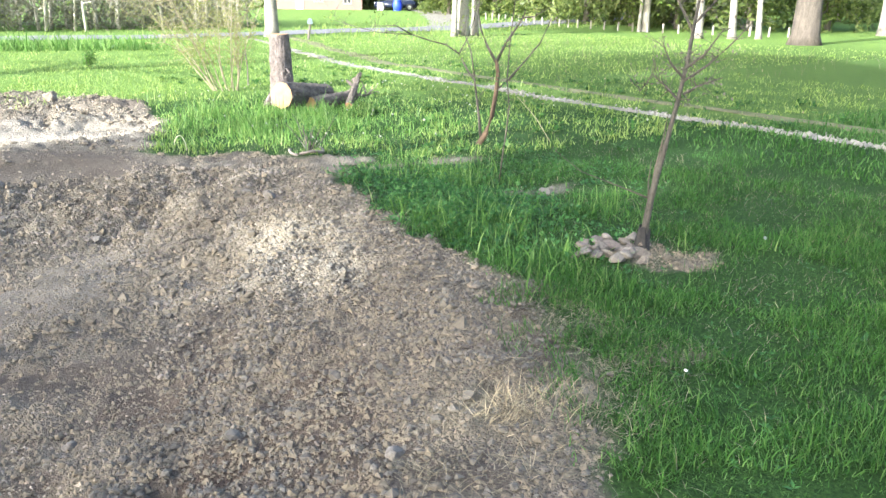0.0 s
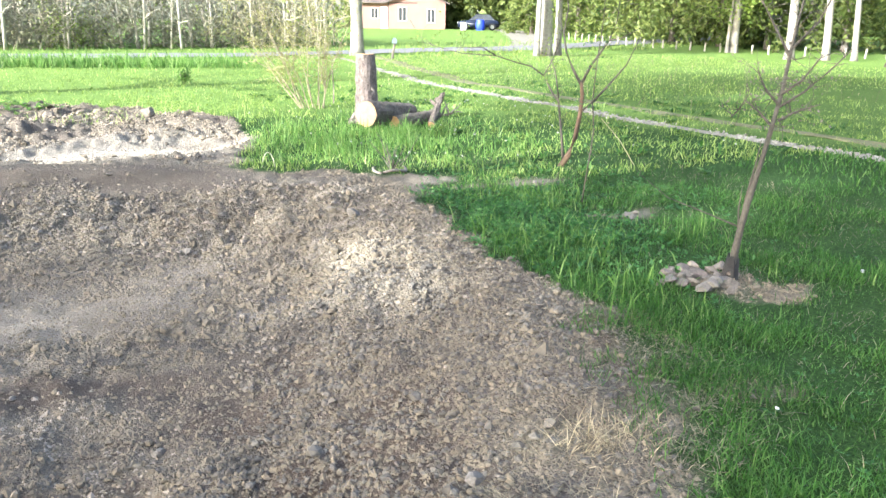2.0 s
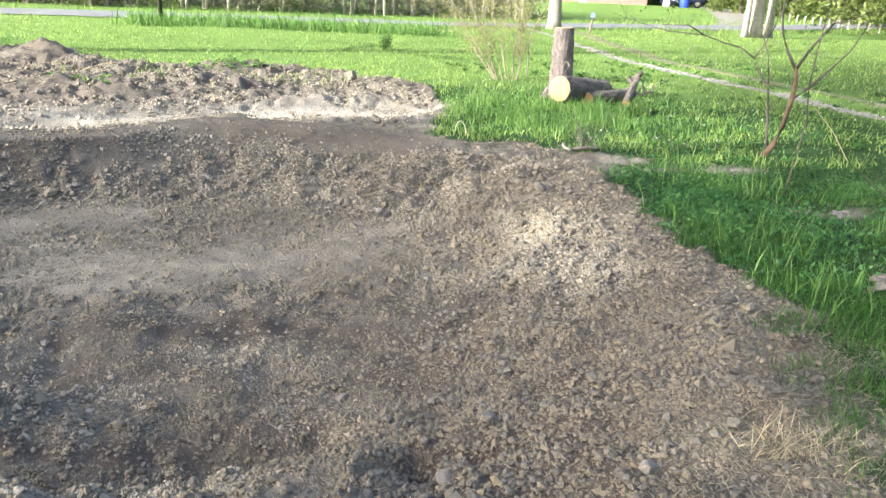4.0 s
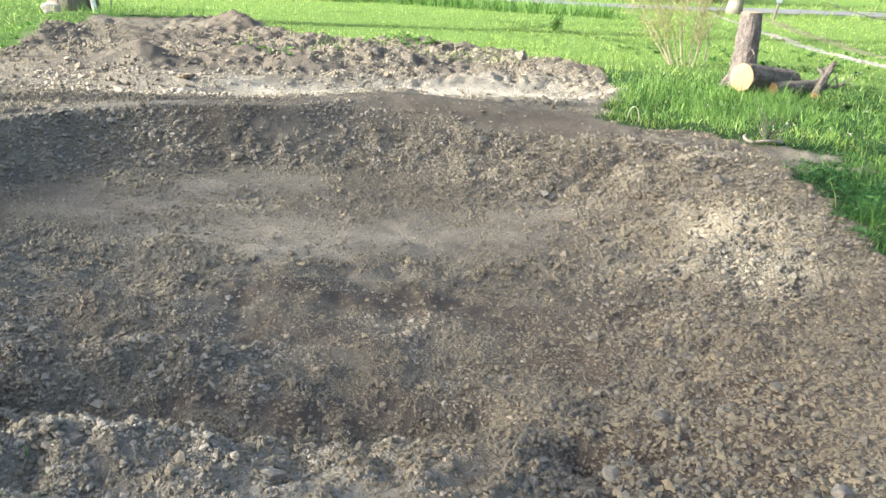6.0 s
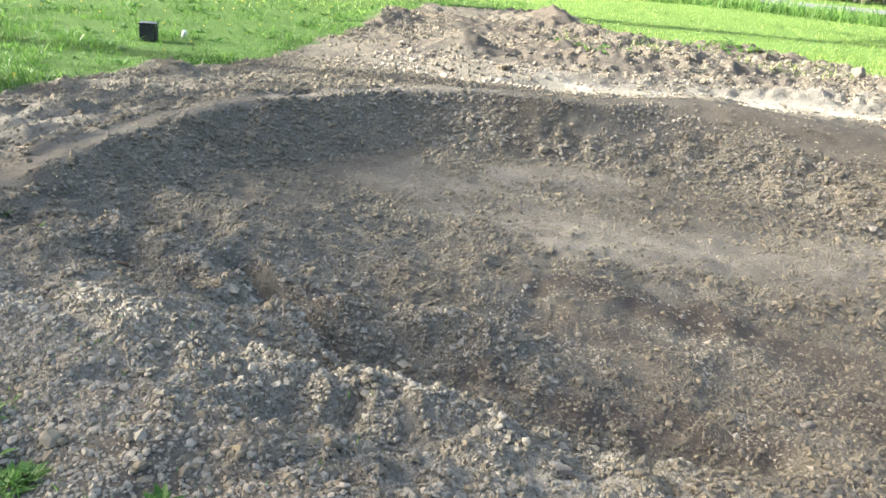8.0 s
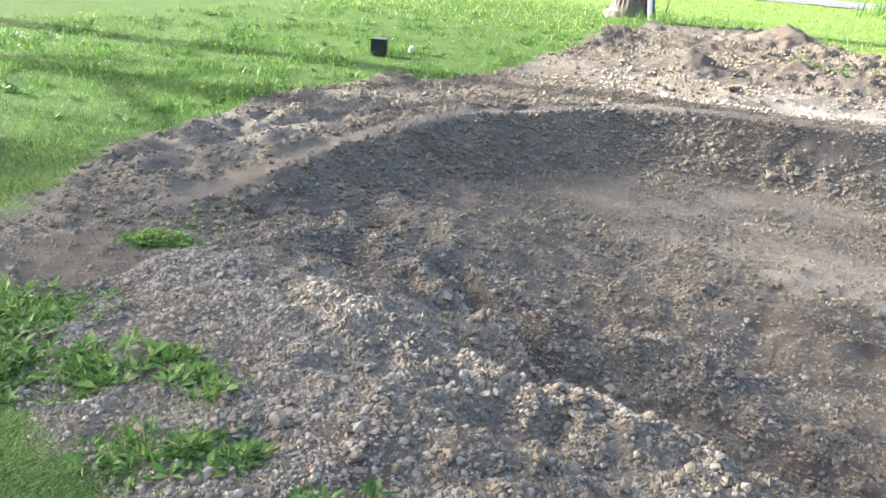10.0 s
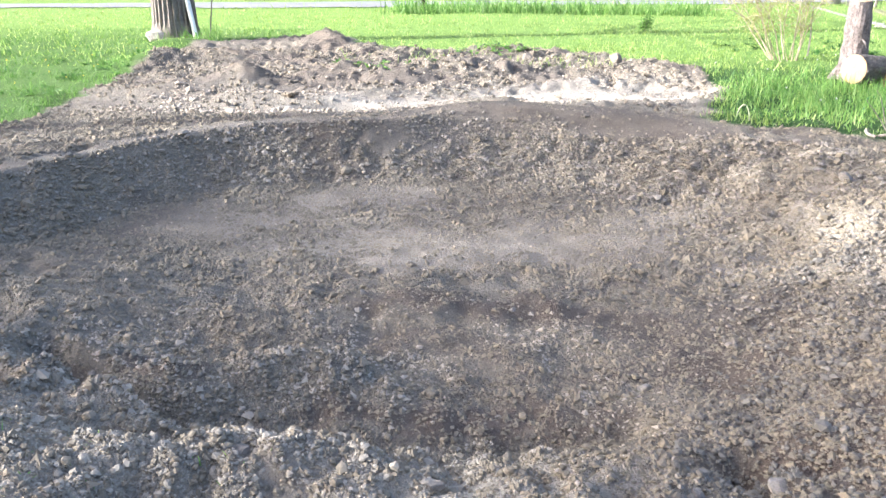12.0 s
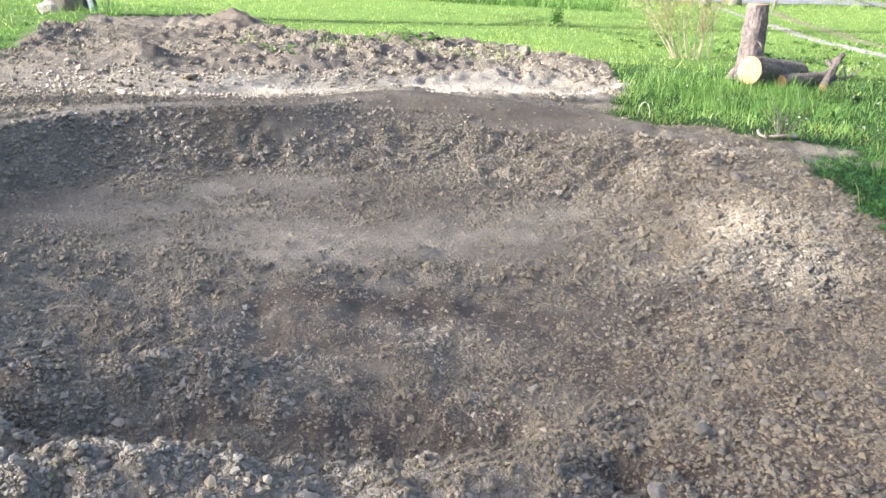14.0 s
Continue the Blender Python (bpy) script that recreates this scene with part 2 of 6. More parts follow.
# ---- lie of the land ----
def lattice(ix, iy, seed):
    n = (ix.astype(np.int64) * 374761393 + iy.astype(np.int64) * 668265263 + seed * 982451653) & 0x7FFFFFFF
    n = ((n ^ (n >> 13)) * 1274126177) & 0x7FFFFFFF
    return ((n ^ (n >> 16)) & 0xFFFF) / 65535.0


def vnoise(x, y, seed=0):
    """Smooth noise from -1 to 1 with cells of one metre."""
    ix, iy = np.floor(x), np.floor(y)
    fx, fy = x - ix, y - iy
    fx, fy = fx * fx * (3 - 2 * fx), fy * fy * (3 - 2 * fy)
    a, b = lattice(ix, iy, seed), lattice(ix + 1, iy, seed)
    c, d = lattice(ix, iy + 1, seed), lattice(ix + 1, iy + 1, seed)
    return 2 * ((a * (1 - fx) + b * fx) * (1 - fy) + (c * (1 - fx) + d * fx) * fy) - 1


def fbm(x, y, octaves=4, seed=0):
    out, amp = 0.0, 1.0
    for k in range(octaves):
        out = out + amp * vnoise(x * 2.03**k + 17.3 * k, y * 2.03**k - 9.1 * k, seed + k)
        amp *= 0.5
    return out


def ring(x, y, poly):
    """Distance to a closed outline, and whether inside."""
    best, inside = np.full(x.shape, 1e9), np.zeros(x.shape, bool)
    for (ax, ay), (bx, by) in zip(poly, poly[1:] + poly[:1]):
        ux, uy = bx - ax, by - ay
        t = np.clip(((x - ax) * ux + (y - ay) * uy) / (ux * ux + uy * uy), 0, 1)
        best = np.minimum(best, np.hypot(x - ax - t * ux, y - ay - t * uy))
        if by != ay:
            inside ^= ((ay > y) != (by > y)) & (x < ax + (y - ay) * ux / uy)
    return best, inside


def step01(v, a, b):
    s = np.clip((v - a) / (b - a), 0, 1)
    return s * s * (3 - 2 * s)


CREST = [(-3.7, 2.75), (-3.76, 3.1), (-3.78, 3.65), (-3.84, 4.5), (-3.84, 5.1), (-3.93, 6.0), (-3.6, 6.7), (-3.28, 7.27), (-2.92, 7.75), (-2.35, 8.15),
         (-1.55, 8.27), (-1.0, 8.5), (-0.5, 8.95), (0.06, 9.2), (0.6, 9.1), (1.3, 9.0), (2.2, 8.85), (2.4, 8.2), (3.1, 7.4), (3.4, 6.4), (3.3, 5.4), (3.1, 4.5), (2.8, 3.7),
         (2.4, 2.9), (1.8, 2.0), (0.9, 1.5), (-0.4, 1.4), (-1.4, 1.7), (-2.4, 2.4), (-3.4, 2.62)]
TOE = [(-3.2, 4.0), (-3.36, 4.7), (-3.4, 5.4), (-3.3, 6.2), (-3.0, 6.85), (-2.6, 7.25), (-1.8, 7.5), (-1.2, 7.7), (-0.6, 7.75), (0.2, 7.6), (0.9, 7.3), (1.5, 6.8),
       (1.65, 5.8), (1.3, 4.7), (1.0, 3.9), (0.5, 3.3), (-0.2, 3.1), (-0.8, 3.4), (-1.25, 3.3), (-1.7, 3.9), (-2.4, 4.0)]
DIRT = [(1.75, 1.0), (1.98, 1.6), (2.45, 1.88), (2.75, 2.4), (2.8, 2.75), (3.2, 3.2), (3.0, 3.6), (3.1, 4.25), (3.2, 4.9), (3.45, 5.8), (3.55, 6.65),
        (4.0, 7.1), (4.5, 7.5), (3.7, 7.95), (3.2, 8.45), (2.7, 8.55), (2.4, 8.95), (2.9, 10.4), (3.3, 11.6), (3.65, 13.9), (2.6, 15.8),
        (0.8, 17.5), (-0.5, 16.6), (-2.5, 17.4), (-4.1, 20.3), (-6.0, 18.2), (-6.1, 15.0), (-5.6, 11.6), (-5.25, 9.4), (-5.4, 8.0),
        (-5.85, 7.3), (-5.95, 6.2), (-5.8, 5.4), (-5.5, 4.65), (-5.1, 3.4), (-4.2, 1.9), (-2.9, 1.3), (-2.1, 1.05), (-1.6, 0.9), (-1.1, 0.85), (0.6, 0.8)]
TRENCH = [(-2.3, 9.75), (-0.8, 10.0), (0.1, 10.2), (1.4, 10.4), (2.6, 10.7), (3.2, 11.7), (2.4, 12.3), (0.9, 11.9), (-0.7, 11.2), (-1.8, 10.6)]
# x, y, radius along x, along y, height
HUMPS = [(-3.5, 11.8, 0.5, 0.4, 0.3), (-4.4, 11.3, 0.5, 0.4, 0.1), (-3.3, 17.6, 0.6, 0.6, 0.35), (-2.2, 16.2, 0.6, 0.6, 0.12), (-5.5, 7.35, 0.28, 0.18, 0.16),
         (-1.9, 12.9, 0.9, 0.8, 0.16), (-0.4, 13.2, 0.9, 0.7, 0.2), (0.4, 15.6, 0.7, 0.6, 0.17), (-1.2, 14.6, 0.8, 0.6, 0.2), (1.2, 14.0, 0.9, 0.5, 0.14),
         (2.6, 13.3, 0.8, 0.5, 0.1)]
SMALL_HUMPS = [(-5.9, 14.6, 0.5, 0.9, 0.22), (-6.4, 17.2, 1.0, 0.9, 0.2), (-4.9, 15.6, 0.6, 0.5, 0.1),
         (-2.2, 3.9, 0.5, 0.3, 0.06), (-1.5, 3.75, 0.5, 0.3, 0.07), (-0.9, 4.6, 0.9, 0.35, 0.06), (0.5, 5.0, 0.9, 0.3, -0.03),
         (2.6, 5.6, 0.5, 0.8, 0.06), (1.15, 5.6, 0.4, 0.5, 0.05), (2.3, 2.45, 0.2, 0.16, 0.06), (2.17, 2.36, 0.045, 0.04, -0.16), (0.86, 2.72, 0.16, 0.13, -0.16), (-2.46, 2.36, 0.07, 0.05, -0.08), (-2.2, 2.24, 0.11, 0.045, -0.07), (-3.72, 7.02, 0.05, 0.16, -0.1),
         (0.1, 9.3, 0.7, 0.4, 0.06), (-1.9, 1.65, 0.2, 0.15, 0.04)]
# long low ridges and furrows: points, half width, height
RIDGES = [([(-2.95, 3.4), (-2.6, 3.4), (-2.27, 3.26), (-1.9, 3.08), (-1.5, 2.9)], 0.13, 0.085), ([(-2.35, 3.62), (-2.05, 3.42), (-1.75, 3.2), (-1.5, 3.08)], 0.08, -0.1),
          ([(-1.5, 3.08), (-0.95, 3.1), (-0.39, 3.1), (0.05, 3.17), (0.6, 3.2)], 0.1, -0.08), ([(-1.6, 3.28), (-1.35, 3.47), (-1.05, 3.62), (-0.8, 3.64)], 0.17, 0.12),
          ([(-2.7, 2.85), (-2.2, 2.77), (-1.72, 2.75), (-1.2, 2.78), (-0.44, 2.86), (0.2, 2.88)], 0.05, -0.05),
          ([(-2.6, 2.1), (-1.6, 2.5), (-0.6, 2.65), (0.5, 2.7), (1.3, 2.9)], 0.2, 0.06), ([(-3.3, 4.2), (-2.6, 4.1), (-1.9, 4.3), (-1.0, 4.2)], 0.16, 0.06),
          ([(-4.9, 3.3), (-5.0, 4.6), (-4.85, 5.8), (-4.4, 7.0)], 0.08, -0.04), ([(-5.3, 4.2), (-5.35, 5.4), (-5.0, 6.6)], 0.1, 0.03), ([(-4.5, 3.3), (-4.55, 4.6), (-4.45, 5.6), (-4.1, 6.8)], 0.06, -0.03), ([(-3.4, 10.4), (-2.2, 10.5), (-1.0, 10.25), (0.2, 10.0)], 0.22, 0.07)]
# the front edge of the near shelf: x and y
EDGE = ((-2.6, -1.75, -0.79, -0.29, 0.4, 1.0, 1.6), (2.85, 3.12, 3.15, 3.1, 3.16, 3.3, 3.5))
# darker moist and paler dusty patches of earth, shade and sunlight painted in too: x, y, radius along x, along y, how
# much
# moist strips, with shade painted at the dark hole and the right bank
MOIST_AND_SHADE = [(-1.8, 3.45, 0.28, 0.13, 0.9), (-1.2, 3.2, 0.3, 0.05, 0.6), (-0.72, 3.3, 0.28, 0.09, 0.85), (-0.2, 3.32, 0.42, 0.09, 0.9), (0.25, 3.4, 0.28, 0.13, 0.8), (1.05, 3.75, 0.3, 0.3, 0.9), (0.1, 4.55, 0.9, 0.16, 0.7),
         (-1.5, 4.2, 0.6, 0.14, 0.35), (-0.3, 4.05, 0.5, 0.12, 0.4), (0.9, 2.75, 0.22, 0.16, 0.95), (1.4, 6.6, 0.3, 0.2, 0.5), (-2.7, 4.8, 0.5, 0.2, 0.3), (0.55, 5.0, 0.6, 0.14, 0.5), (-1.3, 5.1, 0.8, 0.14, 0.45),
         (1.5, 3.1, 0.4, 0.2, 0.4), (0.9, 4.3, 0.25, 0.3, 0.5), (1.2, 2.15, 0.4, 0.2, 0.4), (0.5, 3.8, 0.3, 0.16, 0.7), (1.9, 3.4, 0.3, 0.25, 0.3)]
# dead grass matted over the soil at the lawn's edge
STRAWY = [(2.2, 2.1, 0.42, 0.3, 1.0), (2.5, 2.35, 0.35, 0.35, 1.0), (2.8, 2.75, 0.25, 0.35, 0.8), (1.85, 1.85, 0.35, 0.25, 0.9), (3.0, 3.25, 0.25, 0.25, 0.5), (3.0, 2.25, 0.2, 0.14, 0.7)]
# bare places in the lawn
BARE = [(4.36, 3.12, 0.12, 0.14, 1.0), (4.1, 3.4, 0.2, 0.2, 0.9), (2.98, 2.2, 0.13, 0.09, 0.8), (4.95, 5.25, 0.17, 0.12, 0.9), (5.0, 6.9, 0.4, 0.14, 0.9), (4.3, 6.95, 0.3, 0.12, 0.8)]
# paler patches: dust, plus sunlight painted on the right bank and round the trench
DUST_AND_SUN = [(2.3, 11.7, 1.0, 0.7, 0.75), (0.8, 11.5, 1.2, 0.4, 0.5), (-2.2, 10.3, 1.7, 0.5, 0.45), (-0.3, 10.2, 1.2, 0.5, 0.3), (0.0, 6.0, 0.9, 0.5, 0.14), (-1.2, 6.9, 0.7, 0.25, 0.2), (1.9, 5.25, 0.35, 0.2, 0.4), (1.8, 7.2, 0.4, 0.3, 0.3), (2.75, 5.7, 0.45, 0.8, 0.5),
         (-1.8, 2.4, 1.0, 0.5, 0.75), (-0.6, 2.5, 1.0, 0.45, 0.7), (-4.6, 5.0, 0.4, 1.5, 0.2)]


def patches_at(x, y, patches):
    wx, wy = x + 0.2 * fbm(x * 2.6, y * 2.6, 4, 151), y + 0.12 * fbm(x * 2.6, y * 2.6, 4, 157)
    out = np.zeros(x.shape)
    for px, py, rx, ry, much in patches:
        out = np.maximum(out, much * step01(((wx - px) / rx) ** 2 + ((wy - py) / ry) ** 2, 2.6, 0.1))
    return out


def line_distance(x, y, pts):
    best = np.full(x.shape, 1e9)
    for (ax, ay), (bx, by) in zip(pts, pts[1:]):
        t = np.clip(((x - ax) * (bx - ax) + (y - ay) * (by - ay)) / ((bx - ax) ** 2 + (by - ay) ** 2), 0, 1)
        best = np.minimum(best, np.hypot(x - ax - t * (bx - ax), y - ay - t * (by - ay)))
    return best


def lie(x, y):
    """The smooth lie of the lawns: a slight fall away from the pit, then a long rise to the house."""
    d = np.hypot(x, y)
    z = -0.15 * step01(d, 0.0, 13.0) + 0.15 * step01(d, 20.0, 36.0) + 0.65 * step01(d, 38.0, 80.0)
    return z + 0.02 * vnoise(x * 0.6, y * 0.6, 3) * step01(d, 3, 7) + 0.05 * vnoise(x * 0.11, y * 0.11, 5) * step01(d, 14, 30)


def ragged(x, y):
    """Places shifted a little, so that outlines turn uneven."""
    return x + 0.13 * fbm(x * 2.6, y * 2.6, 4, 11), y + 0.13 * fbm(x * 2.6, y * 2.6, 4, 23)


def trodden(x, y):
    """The narrow dusty path that runs along the rim of the pit."""
    cd, cin = ring(x, y, CREST)
    wob = 0.05 * vnoise(x * 1.7, y * 1.7, 71)
    return (~cin) * step01(cd + wob, 0.3, 0.18) * step01(x, -0.9, -1.6) * step01(y, 2.5, 3.2)


def lip(x, y):
    """The smooth rounded lip of darker soil at the far side of the pit."""
    cd, cin = ring(x, y, CREST)
    return step01(cd, 0.7, 0.4) * step01(y, 7.9, 8.3) * step01(x, -1.5, -0.9) * step01(x, 2.7, 2.2)


def masks(x, y):
    """How much of a place is bare earth, pale subsoil with painted sunlight, and damp earth with painted shade."""
    wx, wy = ragged(x, y)
    d, inside = ring(wx, wy, DIRT)
    dirt = step01(np.where(inside, d, -d), -0.07, 0.09)
    dirt = np.maximum(dirt, patches_at(x, y, BARE))
    td, tin = ring(x, y, TRENCH)
    pale = 0.9 * step01(np.where(tin, td, -td), -0.15, 0.3)
    back = step01(y, 9.6, 11.0) * step01(x, -3.5, 0.5)
    pale = np.maximum(pale, 0.1 * back)
    n = fbm(x * 0.9, y * 0.9, 4, 41)
    damp_shade = np.maximum(step01(n, 0.0, 0.6) * 0.45 * step01(y, 11.0, 9.0), patches_at(x, y, MOIST_AND_SHADE))
    pale = np.maximum(pale, patches_at(x, y, DUST_AND_SUN))
    bottom = step01(((x + 0.3) / 2.6) ** 2 + ((y - 6.3) / 1.5) ** 2, 1.2, 0.3) * (0.16 + 0.16 * step01(fbm(x * 1.3, y * 1.3, 4, 167), -0.5, 0.5))
    pale = np.maximum(pale, bottom)
    damp_shade = damp_shade * (1 - 0.8 * step01(bottom, 0.0, 0.2))
    heap = step01(np.where(tin, -td, td), 0.15, 0.6) * np.maximum(step01(y, 10.8, 11.8), 0.55 * step01(y, 9.0, 10.0) * step01(x, -1.0, -2.5))
    damp_shade = np.maximum(damp_shade, 0.6 * heap)
    track = trodden(x, y)
    pale, damp_shade = np.maximum(pale, 0.08 * track), damp_shade * (1 - track)
    cd, cin = ring(x, y, CREST)
    face = step01(cd, 0.38, 0.1) * cin * step01(y, 6.5, 7.8) * step01(x, 2.6, 1.8) * step01(x, -2.2, -1.2)
    # soil under the loose clods and dead grass beside the lawn, darkened to paint its shade
    moist_shade = np.maximum(0.75 * step01(x - 0.25 * (y - 2.0), 0.0, 0.9) * step01(y, 5.2, 3.8), 0.75 * patches_at(x, y, STRAWY))
    damp_shade = np.clip(np.maximum.reduce([damp_shade, 0.3 * face, 0.4 * lip(x, y), moist_shade]), 0, 1) * dirt
    return dirt, pale * dirt, damp_shade


def height(x, y):
    x, y = np.asarray(x, float), np.asarray(y, float)
    z = lie(x, y)
    near = (np.abs(x) < 9) & (y > -2) & (y < 24)
    if near.any():
        gx, gy = x[near], y[near]
        g = z[near]
        dirt, pale, damp_shade = masks(gx, gy)
        cd, cin = ring(gx, gy, CREST)
        td, tin = ring(gx, gy, TOE)
        s = np.where(tin, 1.0, np.where(cin, cd / (cd + td + 1e-6), 0.0))
        soft = s * s * (3 - 2 * s)
        crisp = step01(gx, -0.6, -1.8) * step01(gy, 2.6, 3.4)
        s = crisp * (0.8 * s + 0.2 * soft) + (1 - crisp) * (0.4 * s + 0.6 * soft)
        floor = -0.49 + 0.22 * step01(gx, -1.6, -3.3) * step01(gy, 6.4, 4.6) + 0.015 * vnoise(gx * 0.7, gy * 0.7, 8)
        g = g * (1 - s) + floor * s
        # low bank thrown up along the far and left rim
        rise = np.where(cin, np.exp(-((cd / 0.16) ** 2)), step01(cd, 0.55, 0.3))
        g = g + 0.07 * rise * step01(gy + 0.4 * gx, 1.4, 3.0) * step01(gx, 2.4, 1.2) * step01(gy, 2.6, 3.3)
        kd, kin = ring(gx, gy, TRENCH)
        g = g - 0.13 * step01(np.where(kin, kd, -kd), -0.3, 0.35)
        for hx, hy, rx, ry, hh in HUMPS + SMALL_HUMPS:
            g = g + (1.1 if hy > 10 else 1.0) * hh * np.exp(-((((gx - hx) / rx) ** 2 + ((gy - hy) / ry) ** 2) ** 0.8))
        ahead = np.interp(gx, EDGE[0], EDGE[1]) - gy + 0.05 * vnoise(gx * 3.1, gy * 3.1, 19) + 0.02 * vnoise(gx * 9, gy * 9, 20)
        g = g + 0.045 * step01(ahead, -0.14, 0.1) * step01(ahead, 1.1, 0.3) * step01(gx, -2.7, -2.0) * step01(gx, 1.3, 0.6)
        for pts, half, hh in RIDGES:
            g = g + 1.35 * hh * np.exp(-((line_distance(gx + 0.06 * vnoise(gx * 4, gy * 4, 5), gy, pts) / half) ** 2))
        flat_floor = (1 - 0.8 * tin * step01(gy, 4.6, 5.8)) * (1 - 0.85 * trodden(gx, gy))
        even = 1 - 0.75 * step01(np.where(kin, kd, -kd), -0.1, 0.3)
        rough = 0.35 + 0.65 * step01(fbm(gx * 0.5, gy * 0.5, 3, 77), -0.2, 0.6)
        wall = s * (1 - s) * 4
        back = step01(gy, 10.5, 12.5) * (0.4 + 0.6 * step01(gx + 0.2 * (gy - 12), -4.6, -2.2))
        even = even * (1 - 0.85 * lip(gx, gy))
        g = g + dirt * even * ((0.034 * rough * step01(gy, 8.5, 6.5) * flat_floor + 0.01 * flat_floor + 0.018 * wall + 0.05 * back) * fbm(gx * 2.6, gy * 2.6, 4, 31)
                        + ((0.024 * rough + 0.004) * (0.35 + 0.65 * flat_floor) + 0.02 * wall + 0.036 * back) * fbm(gx * 9, gy * 9, 3, 55) + 0.004 * vnoise(gx * 33, gy * 33, 91))
        z[near] = g
    return z


def at_ground(x, y):
    return float(height(np.array([float(x)]), np.array([float(y)]))[0])


# ---- ground, one sheet to the horizon ----
def spaced(lo, hi, fine, grow, out_lo, out_hi):
    mid = list(np.arange(lo, hi, fine))
    up, s = [], fine
    v = mid[-1]
    while v < out_hi:
        s *= grow
        v += s
        up.append(v)
    down, s, v = [], fine, mid[0]
    while v > out_lo:
        s *= grow
        v -= s
        down.append(v)
    return np.array(down[::-1] + mid + up)


gx = spaced(-6.2, 4.6, 0.045, 1.12, -900, 900)
gy = np.concatenate([spaced(0.8, 10.2, 0.042, 1.25, -900, 10.2)[:-1], np.arange(10.25, 21, 0.07), spaced(21.1, 22, 0.1, 1.09, 21.1, 900)])
gy = np.unique(gy.round(4))
GX, GY = np.meshgrid(gx, gy)
GX, GY = GX.ravel(), GY.ravel()
GZ = height(GX, GY)
nx, ny = len(gx), len(gy)
i = (np.arange(ny - 1)[:, None] * nx + np.arange(nx - 1)[None]).ravel()
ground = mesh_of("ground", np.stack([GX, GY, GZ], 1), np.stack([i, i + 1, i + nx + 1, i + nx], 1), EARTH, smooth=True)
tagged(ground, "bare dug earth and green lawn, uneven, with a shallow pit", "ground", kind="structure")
# darker turf: unmown grass, the left yard, and shade painted over the far field
dark_turf = np.maximum(0.65 * step01(GX, -4.2, -5.2) * step01(GY, 24.0, 18.0), step01(np.hypot(GX - 4.0, (GY - 5.0) * 0.8), 9.0, 6.0))
dark_turf = np.maximum(dark_turf, 0.55 * step01(GX, 10.5, 12.5) * step01(GY, 24.0, 18.0) * step01(GX, 34, 28))
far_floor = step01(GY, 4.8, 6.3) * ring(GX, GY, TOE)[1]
crumb = np.clip(0.15 + 0.85 * step01(fbm(GX * 1.4, GY * 1.4, 4, 201), -0.4, 0.15) - 0.2 * far_floor, 0.1, 1) * (1 - 0.85 * patches_at(GX, GY, MOIST_AND_SHADE)) * (1 - trodden(GX, GY)) * (1 - 0.8 * lip(GX, GY))
for key, values in zip(("dirt", "pale", "damp_shade", "unmown_shade", "crumbs"), (*masks(GX, GY), dark_turf, crumb)):
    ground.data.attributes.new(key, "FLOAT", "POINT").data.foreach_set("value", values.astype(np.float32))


# ---- road, driveway ----
def ribbon(name, line, width, mat, lift, label, category, cuts=6):
    """A strip laid along a line on the ground, with ragged sides."""
    pts = []
    for (ax, ay), (bx, by) in zip(line, line[1:]):
        n = max(2, int(math.hypot(bx - ax, by - ay) / 0.35))
        pts += [(ax + (bx - ax) * k / n, ay + (by - ay) * k / n) for k in range(n)]
    pts = np.array(pts + [line[-1]])
    tang = np.gradient(pts, axis=0)
    tang /= np.linalg.norm(tang, axis=1)[:, None]
    side = np.stack([tang[:, 1], -tang[:, 0]], 1)
    rows = []
    for k in range(cuts + 1):
        u = k / cuts - 0.5
        ragged = 0.45 * min(width, 0.6) * fbm(pts[:, 0] * 1.3 + 7 * k, pts[:, 1] * 2.3, 4, 61) if k in (0, cuts) else 0.0
        p = pts + side * (u * width + ragged * (1 if u > 0 else -1))[:, None] if k in (0, cuts) else pts + side * (u * width)
        edge = 0.02 if k in (0, cuts) else 0.0
        rows.append(np.stack([p[:, 0], p[:, 1], height(p[:, 0], p[:, 1]) + lift - edge], 1))
    v, n = np.concatenate(rows), len(pts)
    f = [(a * n + b, a * n + b + 1, (a + 1) * n + b + 1, (a + 1) * n + b) for a in range(cuts) for b in range(n - 1)]
    ob = mesh_of(name, v, np.array(f)[:, ::-1], mat, smooth=True)
    return tagged(ob, label, category, kind="structure")


ASPHALT = plain("worn_asphalt", (0.12, 0.12, 0.125), (0.2, 0.2, 0.2), 1.2, 0.9, 0.4, 0.01, fine=40)
GRAVEL = plain("pale_gravel", (0.12, 0.115, 0.085), (0.3, 0.28, 0.235), 5, 0.95, 0.8, 0.03, fine=8)
WORN = plain("worn_lane_earth", (0.09, 0.1, 0.045), (0.2, 0.19, 0.1), 2, 0.95, 0.8, 0.03, fine=20)
ribbon("road", [(-140, 22.0), (-40, 30.5), (-4, 33.2), (7, 35.0), (16, 36.5), (27, 39.5), (60, 50), (200, 90)], 3.4, ASPHALT, 0.05, "worn grey asphalt road past the lawn", "road")
ribbon("driveway", [(9.9, -20), (10.3, 6), (10.2, 12), (10.5, 20), (11.5, 26), (13.0, 35.2)], 0.32, GRAVEL, 0.008, "pale gravel wheel rut of the lane", "driveway")
ribbon("driveway", [(11.3, -20), (11.6, 6), (11.55, 12), (11.8, 20), (12.9, 26), (15.0, 35.5)], 0.5, WORN, 0.012, "faint worn wheel rut of the lane", "driveway")
